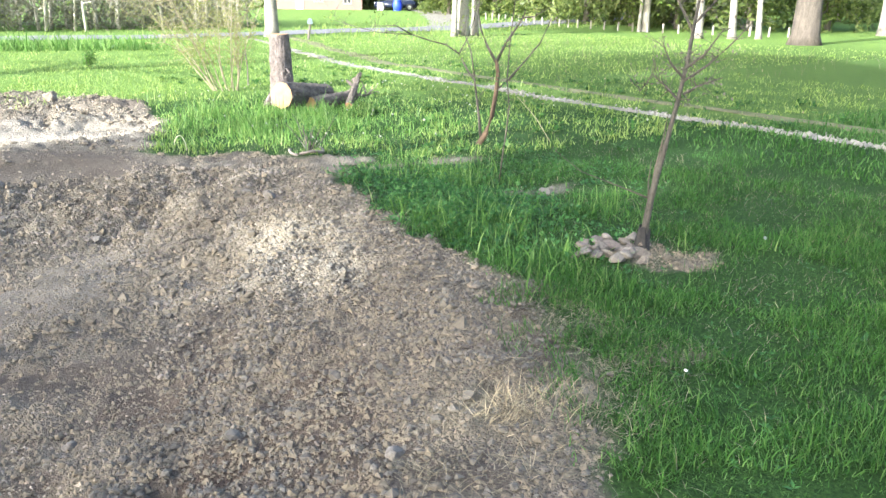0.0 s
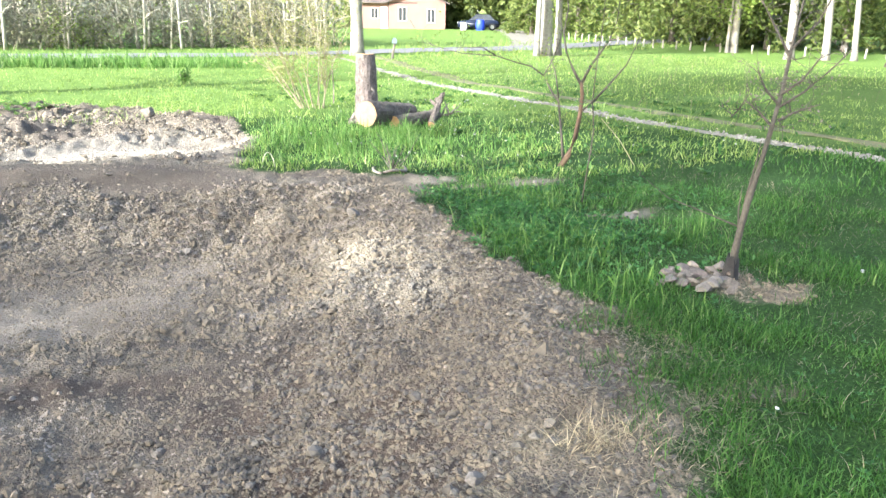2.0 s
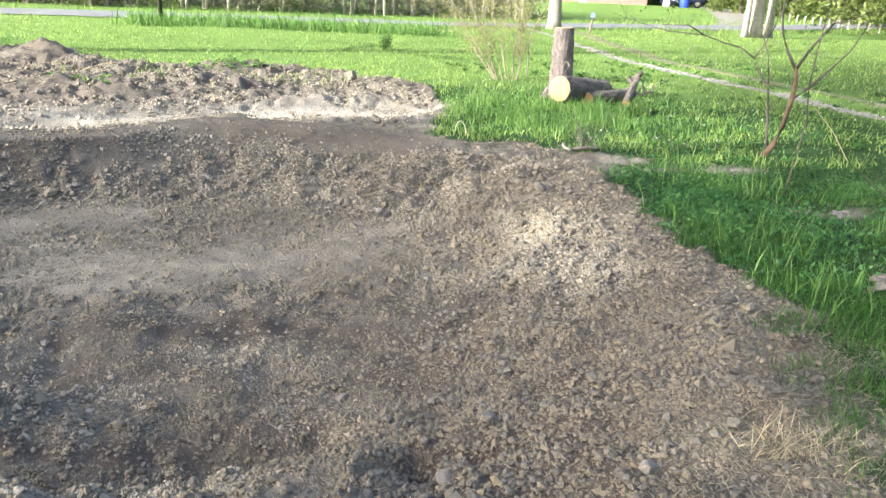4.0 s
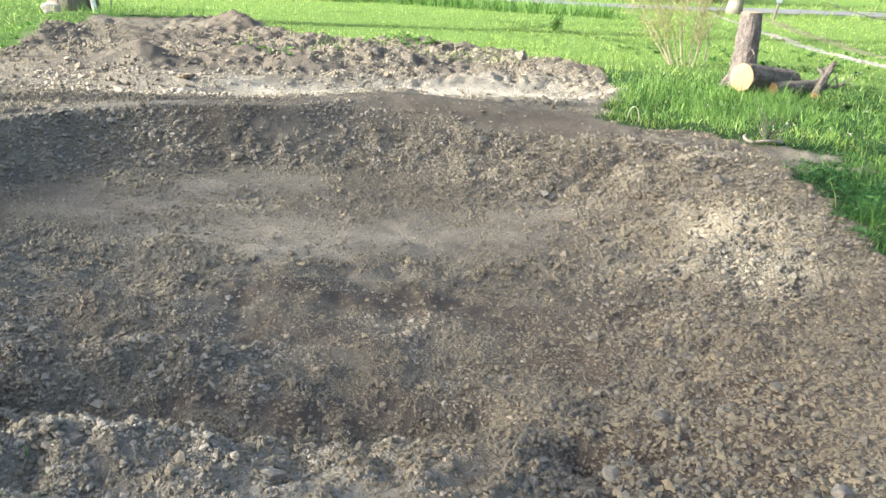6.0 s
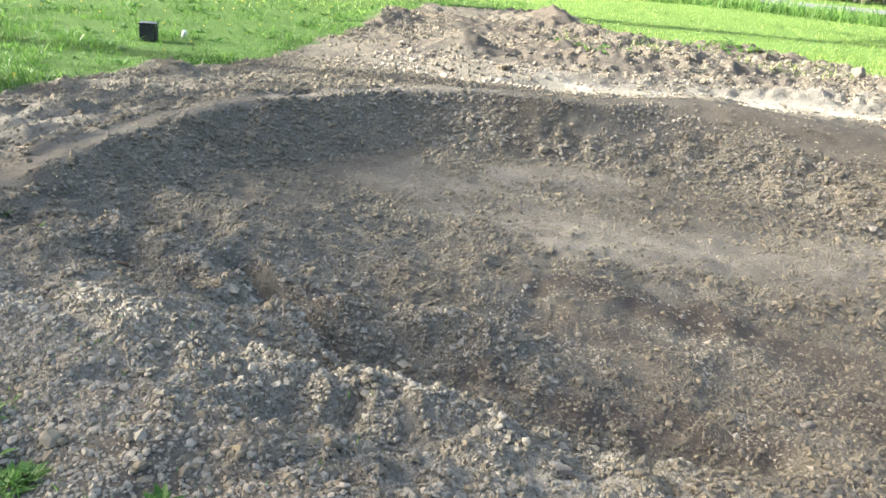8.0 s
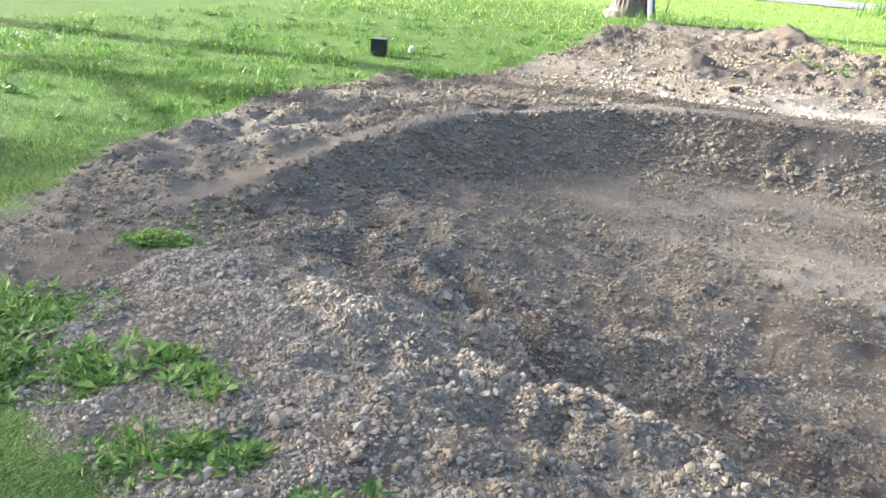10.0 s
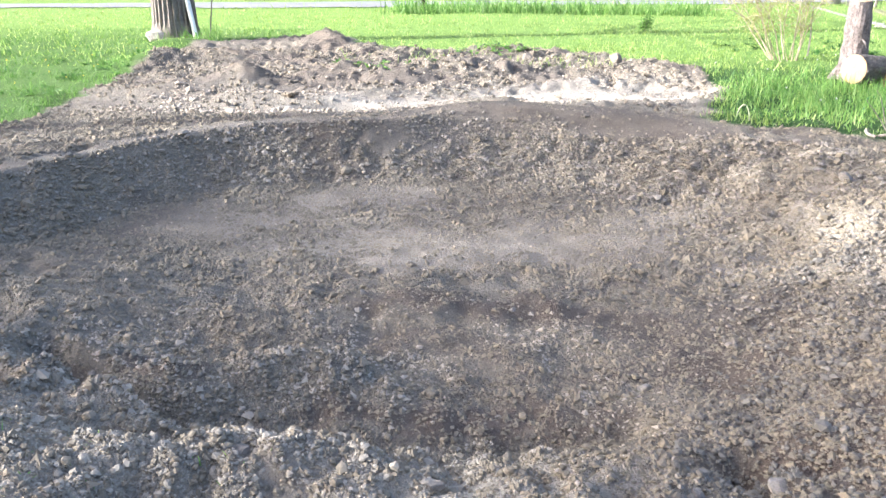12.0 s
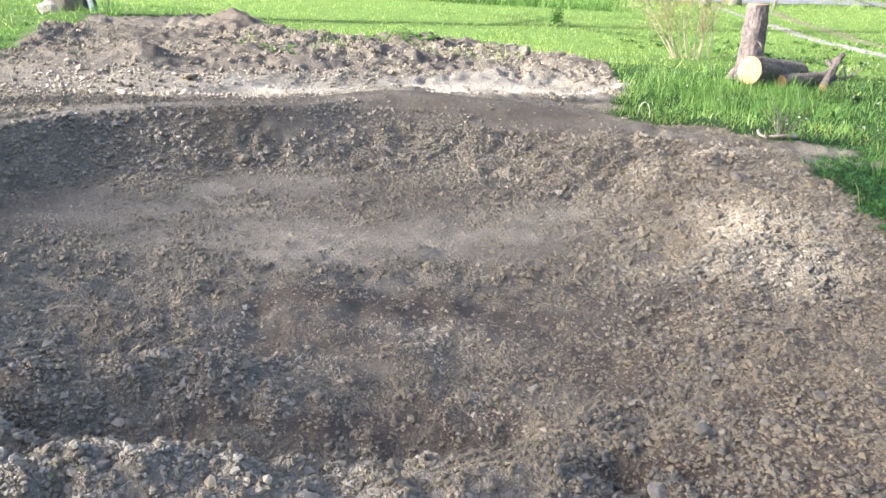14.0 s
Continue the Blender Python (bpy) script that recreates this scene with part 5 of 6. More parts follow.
blades("dead_grass", rng, x, y, rng.gamma(7, 0.0095, len(x)), rng.uniform(0.002, 0.005, len(x)), STRAW_OLD, "dead stalks among the green grass", 1.0, "dead grass")
x, y = sow(rng, 1100, 8, 26, 12, 30, lambda x, y: 0.8 * (x > 11.9) + 0.1)
blades("dead_grass", rng, x, y, rng.gamma(9, 0.03, len(x)), rng.uniform(0.005, 0.01, len(x)), STRAW_OLD, "pale dry stalks along the lane", 0.15, "dead grass")


# dandelion clocks and flowers
for n, x0, x1, y0, y1, mat, label in ((90, 3.8, 9.5, 7.6, 15, plain("seed_down", (0.3, 0.31, 0.26), (0.45, 0.46, 0.38), 30, 0.9), "pale dandelion clocks over the grass"), (160, 8, 26, 6, 30, STRAW, "straw-coloured seed heads by the lane"), (80, -12, -5.5, 5, 16, plain("dandelion_yellow", (0.5, 0.4, 0.05), (0.65, 0.55, 0.1), 30, 0.8), "yellow dandelion flowers in the lawn")):
    x, y = sow(rng, n, x0, x1, y0, y1, lawn)
    v, f = leaves(rng, np.stack([x, y, height(x, y) + rng.uniform(0.07, 0.2, len(x))], 1), [0.006] * 3, 10 * len(x), 0.007, 1.3)
    tagged(mesh_of("dandelions", v, f, mat), label, "flowers", kind="stuff")


# ---- unseen trees added beside the pit, crowns cut to give its shade ----
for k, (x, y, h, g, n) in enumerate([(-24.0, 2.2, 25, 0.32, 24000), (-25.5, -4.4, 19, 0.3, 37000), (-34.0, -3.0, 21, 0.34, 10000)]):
    tree("shade_tree", x, y, 60 + k, h, g, BARK, SPRING, "unseen broad-crowned tree in fresh leaf, added to shade the yard", 0.22, 0.34, 24, n, 0.06, group="shade trees", crown_spread=1.9, cut_to_shade=True)
tree("shade_tree", -26.0, 4.3, 67, 28, 0.34, BARK, SPRING, "unseen tall tree with a high leafy crown, added to shade the yard", 0.5, 0.3, 24, 46000, 0.075, group="shade trees", crown_spread=1.8, cut_to_shade=True)


# ---- small shaped helpers ----
def block(bm, x0, x1, y0, y1, z0, z1, bevel=0.0):
    made = bmesh.ops.create_cube(bm, size=1.0, matrix=Matrix.LocRotScale(((x0 + x1) / 2, (y0 + y1) / 2, (z0 + z1) / 2), None, (x1 - x0, y1 - y0, z1 - z0)))
    if bevel:
        edges = list({e for v in made["verts"] for e in v.link_edges})
        bmesh.ops.bevel(bm, geom=edges, offset=bevel, segments=2, affect="EDGES")
    return bm


def drum(bm, x, y, z, r0, r1, tall, sides=20, m=None):
    bmesh.ops.create_cone(bm, cap_ends=True, segments=sides, radius1=r0, radius2=r1, depth=tall, matrix=(m or Matrix()) @ Matrix.Translation((x, y, z + tall / 2)))
    return bm


def rock_mesh(rng, size, flat=0.6, detail=3, cuts=14):
    bm = bmesh.new()
    bmesh.ops.create_icosphere(bm, subdivisions=detail, radius=1.0)
    sx, sy, off = rng.uniform(0.8, 1.2), rng.uniform(0.6, 0.95), Vector(rng.uniform(-50, 50, 3))
    planes = [(Vector(rng.normal(0, 1, 3)).normalized(), rng.uniform(0.5, 0.86)) for _ in range(cuts)]
    for v in bm.verts:
        p = v.co.copy()
        for n, d in planes:
            over = p.dot(n) - d
            if over > 0:
                p -= n * over
        p += p.normalized() * (0.06 * noise.noise(p * 1.7 + off) + 0.05 * noise.noise(p * 5.1 + off))
        v.co = Vector((p.x * sx, p.y * sy, p.z * flat)) * size
    return bm


def rock(rng, x, y, size, mat, label, group="", flat=0.6, sink=0.3, lift=0.0, name="stone"):
    ob = part(name, rock_mesh(rng, size, flat), mat, smooth=size < 0.03)
    ob.matrix_basis = pose(x, y, at_ground(x, y) + size * flat * (1 - 2 * sink) * 0.6 + lift, rng.normal(0, 16), rng.normal(0, 16), rng.uniform(0, 360))
    return tagged(ob, label, "stone", group)


# ---- sawn stump and logs ----
def wood_end(name):
    m, nt, bsdf = material(name)
    at = nt.nodes.new("ShaderNodeTexCoord")
    w = nt.nodes.new("ShaderNodeTexWave")
    w.wave_type, w.rings_direction = "RINGS", "Z"
    w.inputs["Scale"].default_value, w.inputs["Distortion"].default_value = 14, 2.5
    nt.links.new(at.outputs["Object"], w.inputs[0])
    c = ramp(nt, w.outputs[0], [(0.0, (0.33, 0.175, 0.075)), (1.0, (0.43, 0.26, 0.125))])
    c = blend(nt, c, ramp(nt, tex(nt, 9), [(0.35, (0.3, 0.15, 0.065)), (0.65, (0.46, 0.3, 0.16))]), 0.4)
    nt.links.new(c, bsdf.inputs["Base Color"])
    bsdf.inputs["Roughness"].default_value = 0.7
    return m


CUT = wood_end("fresh_cut_wood")
BARK_STUMP = plain("flaky_stump_bark", (0.05, 0.038, 0.033), (0.3, 0.25, 0.22), 26, 0.92, 1.0, 0.04, stretch=(1, 1, 0.5), fine=3)


BARK_DARK = plain("dark_log_bark", (0.05, 0.04, 0.032), (0.19, 0.158, 0.13), 14, 0.95, 1.0, 0.03, fine=4)


def round_wood(name, a, b, ra, rb, bark, label, category, group="", seed=0, bumps=0.13):
    """A sawn length of trunk from a to b: rough bark and two sawn faces with chamfered rims."""
    rng = np.random.default_rng(seed)
    a, b = Vector(a), Vector(b)
    long = (b - a).length
    ob = new(name)
    ob.matrix_basis = Matrix.Translation(a) @ (b - a).to_track_quat("Z", "Y").to_matrix().to_4x4()
    tagged(ob, label, category, group)
    bm = bmesh.new()
    sides, rows, loops = 22, 16, []
    off = Vector(rng.uniform(-9, 9, 3))
    for k in range(rows + 1):
        f = k / rows
        loop = []
        for s in range(sides):
            t = s * 2 * math.pi / sides
            r = ra + (rb - ra) * f
            r *= 1 + bumps * noise.noise(Vector((math.cos(t) * 2, math.sin(t) * 2, f * long * 5)) + off) + 0.5 * bumps * noise.noise(Vector((math.cos(t) * 7, math.sin(t) * 7, f * long * 9)) + off)
            loop.append(bm.verts.new((math.cos(t) * r, math.sin(t) * r, f * long)))
        loops.append(loop)
    for lo, hi in zip(loops, loops[1:]):
        for s in range(sides):
            bm.faces.new((lo[s], lo[(s + 1) % sides], hi[(s + 1) % sides], hi[s]))
    bm.faces.new(loops[0][::-1])
    bm.faces.new(loops[-1])
    part("bark", bm, bark, ob)
    for z, r in ((-0.006, ra), (long - 0.004, rb)):
        bm = bmesh.new()
        bmesh.ops.create_cone(bm, cap_ends=True, segments=22, radius1=r * 0.94, radius2=r * 0.94, depth=0.014, matrix=Matrix.Translation((0, 0, z + 0.004)))
        part("cut_face", bm, CUT, ob, "pale orange freshly sawn face")
    return ob


sx, sy = 5.54, 12.6
sz = at_ground(sx, sy)
stump = round_wood("tree_stump", (sx, sy, sz - 0.12), (sx - 0.02, sy, sz + 1.13), 0.215, 0.155, BARK_STUMP, "tall sawn stump with flaky grey-brown bark in the grass", "stump", seed=3, bumps=0.15)
bm = tube(bmesh.new(), [(0, 0, 0), (0.07, 0.02, -0.05), (0.13, 0.02, -0.12)], [0.018, 0.014, 0.008], 6)
stub = part("branch_stub", bm, BARK_STUMP, stump)
stub.matrix_basis = Matrix.Translation((0.15, 0.02, 0.72))
bm = bmesh.new()
for k in range(6):
    t = k * 1.05 + 0.3
    tube(bm, [(math.cos(t) * 0.17, math.sin(t) * 0.17, 0.32), (math.cos(t) * 0.25, math.sin(t) * 0.25, 0.16), (math.cos(t) * 0.33, math.sin(t) * 0.33, 0.03)], [0.04, 0.06, 0.05], 7)
part("root_flare", bm, BARK_STUMP, stump)
lg = "sawn logs by the stump"
round_wood("log", (5.03, 11.42, sz + 0.29), (6.05, 12.0, sz + 0.2), 0.205, 0.165, BARK_DARK, "thick sawn log with a fresh orange end, lying in grass", "log", lg, 4)
round_wood("log", (5.52, 11.45, sz + 0.13), (6.5, 11.9, sz + 0.17), 0.11, 0.09, BARK_DARK, "thin sawn log with a fresh orange end, lying in grass", "log", lg, 5)
third = round_wood("log", (6.22, 11.55, sz + 0.06), (6.62, 12.0, sz + 0.42), 0.06, 0.05, BARK_DARK, "short dark knotty log propped on the thicker ones", "log", lg, 6, 0.3)
for foot, way, r in (((0, 0, 0.66), (0.1, -0.06, 0.76), 0.05), ((0.02, 0, 0.5), (0.15, 0.05, 0.6), 0.03), ((0.0, 0.02, 0.68), (-0.05, 0.06, 0.8), 0.04)):
    part("knot", tube(bmesh.new(), [foot, tuple((a + b) / 2 for a, b in zip(foot, way)), way], [r, r * 1.1, r * 0.55], 7), BARK_DARK, third)
bm = bmesh.new()
rng = np.random.default_rng(71)
for k in range(9):
    p = limb(rng, (6.45 + rng.uniform(-0.2, 0.3), 12.0 + rng.uniform(-0.2, 0.2), sz + 0.15), (rng.normal(0.5, 0.7), rng.normal(0, 0.6), 0.35), rng.uniform(0.25, 0.5), 0.5, 4)
    tube(bm, p, [0.02, 0.017, 0.013, 0.009, 0.004], 5)
tagged(part("branch_pile", bm, BARK), "dark broken branches lying over the logs", "branches")


# ---- saplings ----
def twigs(bm, rng, spots, count, length, r, up=0.5):
    ends = []
    for k in range(count):
        a, b = spots[rng.integers(0, len(spots))]
        p = Vector(a).lerp(Vector(b), rng.uniform(0, 1))
        pts = limb(rng, p, (rng.normal(), rng.normal(), up + rng.normal(0, 0.5)), length * rng.uniform(0.5, 1.3), 0.6, 4, 0.15)
        tube(bm, pts, [r, r * 0.8, r * 0.6, r * 0.42, r * 0.2], 4)
        ends += pts[2:]
    return ends


def buds(rng, ends, n, size):
    return leaves(rng, ends, [0.012] * 3, n, size, 1.8)


# young tree in the ring of stones; local axes: x across the view, y away
tx, ty = 4.24, 3.45
sap = thing("sapling", tx, ty, at_ground(tx, ty), "young leaning fruit tree with bare twiggy crown in a stone ring", "sapling", turn=-48.4)
spine = [(0, 0, -0.05), (0.012, 0, 0.16), (0.03, 0, 0.33), (0.055, 0, 0.5), (0.085, 0, 0.66), (0.13, 0.01, 0.92), (0.172, 0.01, 1.2), (0.195, 0.02, 1.47), (0.22, 0.02, 1.68), (0.26, 0.03, 2.0)]
part("trunk", tube(bmesh.new(), spine, [0.03, 0.025, 0.022, 0.02, 0.0175, 0.015, 0.0125, 0.01, 0.0075, 0.0035], 9), BARK_SAP, sap, smooth=True)
rng = np.random.default_rng(81)
for b, r in (([(0.03, 0, 0.38), (0.045, 0.0, 0.56), (0.075, -0.01, 0.76), (0.09, -0.01, 0.9)], 0.012), ([(0.02, 0, 0.3), (0.005, 0.0, 0.45), (0.012, 0.0, 0.6)], 0.01),
             ([(0.02, 0.0, 0.34), (-0.16, -0.08, 0.42), (-0.42, -0.15, 0.52), (-0.62, -0.2, 0.68)], 0.007)):
    part("bough", tube(bmesh.new(), b, [r * (1 - 0.8 * k / (len(b) - 1)) for k in range(len(b))], 6), BARK_YOUNG, sap)
boughs = [[(0.16, 0, 1.1), (0.3, 0.05, 1.2), (0.42, 0.08, 1.32), (0.53, 0.1, 1.45)], [(0.17, 0, 1.18), (0.27, -0.06, 1.27), (0.36, -0.1, 1.42)],
          [(0.14, 0, 0.98), (0.06, 0.04, 1.06), (-0.03, 0.06, 1.13), (-0.1, 0.05, 1.02)], [(0.16, 0, 1.12), (0.08, -0.05, 1.2), (0.02, -0.1, 1.32)],
          [(0.17, 0, 1.02), (0.26, 0.08, 1.07), (0.4, 0.12, 1.12)], [(0.19, 0, 1.4), (0.1, 0.06, 1.55), (0.0, 0.08, 1.72)], [(0.2, 0, 1.45), (0.32, 0.0, 1.6), (0.42, 0.03, 1.85)]]
ends = []
for b in boughs + [[spine[6], spine[7], spine[8]]]:
    bm = tube(bmesh.new(), b, [0.009, 0.0075, 0.006, 0.003] if len(b) == 4 else [0.009, 0.007, 0.003], 5)
    part("bough", bm, BARK_YOUNG, sap)
bm = bmesh.new()
ends = twigs(bm, rng, [(b[k], b[k + 1]) for b in boughs + [[spine[6], spine[7], spine[8]]] for k in range(len(b) - 1)], 130, 0.2, 0.003)
tagged(part("twig_tangle", bm, BARK_YOUNG, sap), kind="stuff")
v, f = buds(rng, ends, 260, 0.006)
tagged(mesh_of("bud_cluster", v, f, BARK, sap), kind="stuff")
bm = bmesh.new()
bmesh.ops.create_cone(bm, cap_ends=False, segments=14, radius1=0.06, radius2=0.03, depth=0.17, matrix=Matrix.Translation((0.0, 0, 0.06)))
for w in bm.verts:
    w.co += Vector(rng.normal(0, 0.008, 3))
bmesh.ops.solidify(bm, geom=bm.faces[:], thickness=0.004)
part("trunk_guard", bm, plain("black_sheet", (0.012, 0.012, 0.013), (0.035, 0.034, 0.033), 8, 0.6, 0.3, 0.004), sap, "crumpled black plastic collar round the foot")

# stones round the young tree
rng = np.random.default_rng(91)
ux, uy = 0.664, -0.747
laid = []
for k in range(320):
    big = True
    a, d = (rng.uniform(-0.41, 0.02), rng.uniform(-0.34, 0.1)) if big else (rng.uniform(0.06, 0.45), rng.uniform(-0.2, 0.1))
    s = rng.uniform(0.05, 0.1) if big else rng.uniform(0.016, 0.036)
    if any(math.hypot(a - p, d - q) < 0.66 * (s + r) for p, q, r in laid):
        continue
    laid.append((a, d, s))
    x, y = tx + ux * a + 0.747 * d, ty + uy * a + 0.664 * d
    rock(rng, x, y, s, ((STONE_PINK, STONE_PALE, STONE)[k % 3] if big else STONE), "flat pinkish-grey field stone piled round the sapling", "stones round the sapling", 0.42, 0.12, 0.008)
lower = list(laid)
for p, q, r in lower[:9]:
    a, d, s = p + 0.05, q + 0.02, rng.uniform(0.045, 0.065)
    if a < -0.05:
        x, y = tx + ux * a + 0.747 * d, ty + uy * a + 0.664 * d
        rock(rng, x, y, s, (STONE_PALE, STONE_PINK)[len(laid) % 2], "small pale stone on top of the stone ring", "stones round the sapling", 0.6, 0.1, 0.035)
bm = rock_mesh(np.random.default_rng(8), 0.015, 0.4)
scrap = part("paper_scrap", bm, plain("white_paper", (0.6, 0.6, 0.57), (0.75, 0.75, 0.72), 30, 0.8))
scrap.matrix_basis = pose(2.905, 1.955, at_ground(2.905, 1.955) + 0.045, 20, 10, 30)
tagged(scrap, "crumpled white scrap of paper in the grass", "litter")

# many-stemmed young tree with rust-coloured foot
tx, ty = 6.0, 7.71
cr = thing("young_tree", tx, ty, at_ground(tx, ty), "slim bare young tree with forked rust-brown stems", "sapling", turn=-36.9)
part("trunk", tube(bmesh.new(), [(-0.03, 0, -0.05), (0.08, 0, 0.14), (0.15, 0.0, 0.35), (0.19, 0, 0.63), (0.205, 0, 0.85), (0.18, 0, 1.0)], [0.04, 0.034, 0.029, 0.026, 0.024, 0.021], 9), BARK_RUST, cr, smooth=True)
rng = np.random.default_rng(95)
stems = [[(0.18, 0, 0.97), (0.07, 0.02, 1.16), (-0.01, 0.03, 1.34), (-0.05, 0.02, 1.55), (-0.01, 0.0, 1.83), (-0.07, 0, 2.1), (-0.1, 0, 2.45)],
         [(0.185, 0, 0.98), (0.28, -0.03, 1.19), (0.38, -0.05, 1.34), (0.47, -0.06, 1.48), (0.54, -0.06, 1.7), (0.57, -0.06, 2.1)],
         [(0.02, 0.0, 0.1), (-0.01, 0.02, 0.35), (-0.04, 0.03, 0.57), (-0.07, 0.04, 0.77), (-0.14, 0.05, 0.85), (-0.22, 0.06, 0.99), (-0.26, 0.06, 1.06), (-0.17, 0.06, 1.23), (-0.1, 0.05, 1.41), (-0.07, 0.05, 1.58), (-0.12, 0.05, 2.0)],
         [(-0.26, 0.06, 1.06), (-0.41, 0.08, 1.16), (-0.59, 0.1, 1.2), (-0.83, 0.12, 1.27), (-1.24, 0.14, 1.29), (-1.55, 0.15, 1.36), (-1.72, 0.16, 1.41), (-1.88, 0.16, 1.66)],
         [(0.2, 0, 0.66), (0.34, 0.05, 0.78), (0.52, 0.08, 0.99), (0.69, 0.1, 1.2), (0.81, 0.1, 1.48)], [(-0.07, 0.03, 0.8), (-0.12, 0.0, 1.1), (-0.2, -0.03, 1.3), (-0.16, -0.03, 1.6)],
         [(-0.83, 0.12, 1.27), (-1.0, 0.05, 1.37), (-1.3, 0.02, 1.36)], [(0.47, -0.06, 1.48), (0.6, -0.1, 1.5), (0.8, -0.12, 1.62)]]
ends = []
for b in stems:
    n = len(b)
    r = 0.019 if n > 4 else 0.011
    if b[-1][0] < -1:
        r = 0.01
    part("bough", tube(bmesh.new(), b, [max(0.003, r * (1 - 0.82 * k / (n - 1))) for k in range(n)], 6), BARK_YOUNG, cr, smooth=True)
bm = bmesh.new()
ends = twigs(bm, rng, [(b[k], b[k + 1]) for b in stems for k in range(1, len(b) - 1)], 70, 0.3, 0.0034)
tagged(part("twig_tangle", bm, BARK_YOUNG, cr), kind="stuff")
v, f = leaves(rng, ends, [0.03] * 3, 420, 0.0085, 1.8)
tagged(mesh_of("young_foliage", v, f, SPRING, cr), kind="stuff")

# whip-like sapling beside it
tx, ty = 4.9, 5.87
wh = thing("sapling", tx, ty, at_ground(tx, ty), "thin pale whip of a sapling with a few young leaves", "sapling", turn=-39)
stems = [(0, 0, -0.05), (0.02, 0, 0.2), (0.05, 0, 0.45), (0.07, 0, 0.7), (0.04, 0, 0.95), (0.06, 0, 1.3), (0.09, 0, 1.65), (0.1, 0, 2.1)]
part("trunk", tube(bmesh.new(), stems, [0.008, 0.0075, 0.007, 0.0065, 0.006, 0.005, 0.004, 0.002], 7), BARK_YOUNG, wh, smooth=True)
bm, rng = bmesh.new(), np.random.default_rng(97)
ends = twigs(bm, rng, [(stems[k], stems[k + 1]) for k in range(2, 7)], 46, 0.12, 0.0025)
tagged(part("twig_tangle", bm, BARK_YOUNG, wh), kind="stuff")
v, f = leaves(rng, ends, [0.02] * 3, 190, 0.0075, 1.6)
tagged(mesh_of("young_foliage", v, f, WEED, wh), kind="stuff")

# wide shrub coming into leaf behind the grass
shr = thing("shrub", 5.4, 15.0, at_ground(5.4, 15.0), "wide upright shrub with yellow-green opening leaves", "shrub")
rng, ends = np.random.default_rng(99), []
for k in range(15):
    bm = bmesh.new()
    t = k * 2.4
    pts = limb(rng, (math.cos(t) * 0.22, math.sin(t) * 0.15, -0.03), (math.cos(t) * 0.42 - 0.25, math.sin(t) * 0.3, 1.0), rng.uniform(1.8, 3.4), 0.3, 7, 0.0)
    tube(bm, pts, [0.011, 0.01, 0.009, 0.008, 0.006, 0.005, 0.004, 0.002], 6)
    for j in range(15):
        p = pts[2 + j % 6]
        tw = limb(rng, p, (rng.normal(-0.1, 0.8), rng.normal(0, 0.8), 0.5), rng.uniform(0.35, 0.8), 0.5, 4, 0.2)
        tube(bm, tw, [0.005, 0.004, 0.003, 0.0025, 0.001], 4)
        ends += tw[1:]
    part("stem", bm, BARK_SHRUB, shr)
v, f = leaves(rng, ends, [0.06] * 3, 8000, 0.0085, 2.0)
tagged(mesh_of("young_foliage", v, f, YELLOW_LEAF, shr), kind="stuff")
bm = tube(bmesh.new(), [(0, 0, -0.05), (0.01, 0, 0.35), (-0.02, 0.0, 0.7), (-0.01, 0, 0.92)], [0.016, 0.014, 0.012, 0.008], 6)
st = part("stake", bm, BARK)
st.matrix_basis = pose(6.15, 15.85, at_ground(6.15, 15.85))
tagged(st, "thin dark wooden stake in the grass", "stake")

# small plant in a pale edging ring at the pit's rim
x, y = 3.9, 8.05
rg = thing("edging_ring", x, y, at_ground(x, y), "pale curved plastic edging half sunk in the soil", "edging")
bm = bmesh.new()
pts = [(math.cos(t) * 0.19, math.sin(t) * 0.15, 0.03 + 0.015 * math.sin(3 * t)) for t in np.linspace(2.4, 6.6, 22)]
tube(bm, pts, [0.016] * 22, 8)
part("rim", bm, plain("chalky_plastic", (0.16, 0.135, 0.11), (0.26, 0.225, 0.185), 8, 0.6), rg, smooth=True)
sp = thing("twiggy_plant", x + 0.03, y, at_ground(x, y), "small twiggy bare plant inside the edging ring", "plant")
bm, rng, ends = bmesh.new(), np.random.default_rng(103), []
for k in range(14):
    p = limb(rng, (0, 0, -0.02), (rng.normal(0, 0.35), rng.normal(0, 0.35), 1), rng.uniform(0.25, 0.55), 0.3, 5)
    tube(bm, p, [0.009, 0.008, 0.006, 0.005, 0.004, 0.002], 5)
    ends += p[2:]
part("stems", bm, BARK_YOUNG, sp)
v, f = leaves(rng, ends, [0.03] * 3, 120, 0.009)
mesh_of("leaves", v, f, WEED, sp)
bm = tube(bmesh.new(), [(0.07 * math.cos(t) - 0.0, 0, 0.19 * math.sin(t) - 0.02) for t in np.linspace(0, math.pi, 12)], [0.007] * 12, 6)
hp = part("hose_loop", bm, plain("straw_plastic", (0.3, 0.31, 0.2), (0.45, 0.46, 0.3), 9, 0.5))
hp.matrix_basis = pose(2.78, 8.95, at_ground(2.78, 8.95), 0, 0, -20)
tagged(hp, "pale bent hose loop sticking out of the soil", "hose")
bm = tube(bmesh.new(), [(6.9, 7.4, at_ground(6.9, 7.4) - 0.03), (6.74, 7.54, 0.16), (6.56, 7.7, 0.42)], [0.006, 0.005, 0.003], 5)
tagged(part("dead_stalk", bm, STRAW), "pale dead stalk leaning over the lawn", "stalk")

# large tree with a white pipe leaning on it, beyond the dirt field
tx, ty = -7.0, 18.8
big = tree("old_tree", tx, ty, 55, 17, 0.42, BARK, SPRING, "large old tree with deeply furrowed bark by the dirt", 0.22, 0.4, 20, 1200, 0.08)
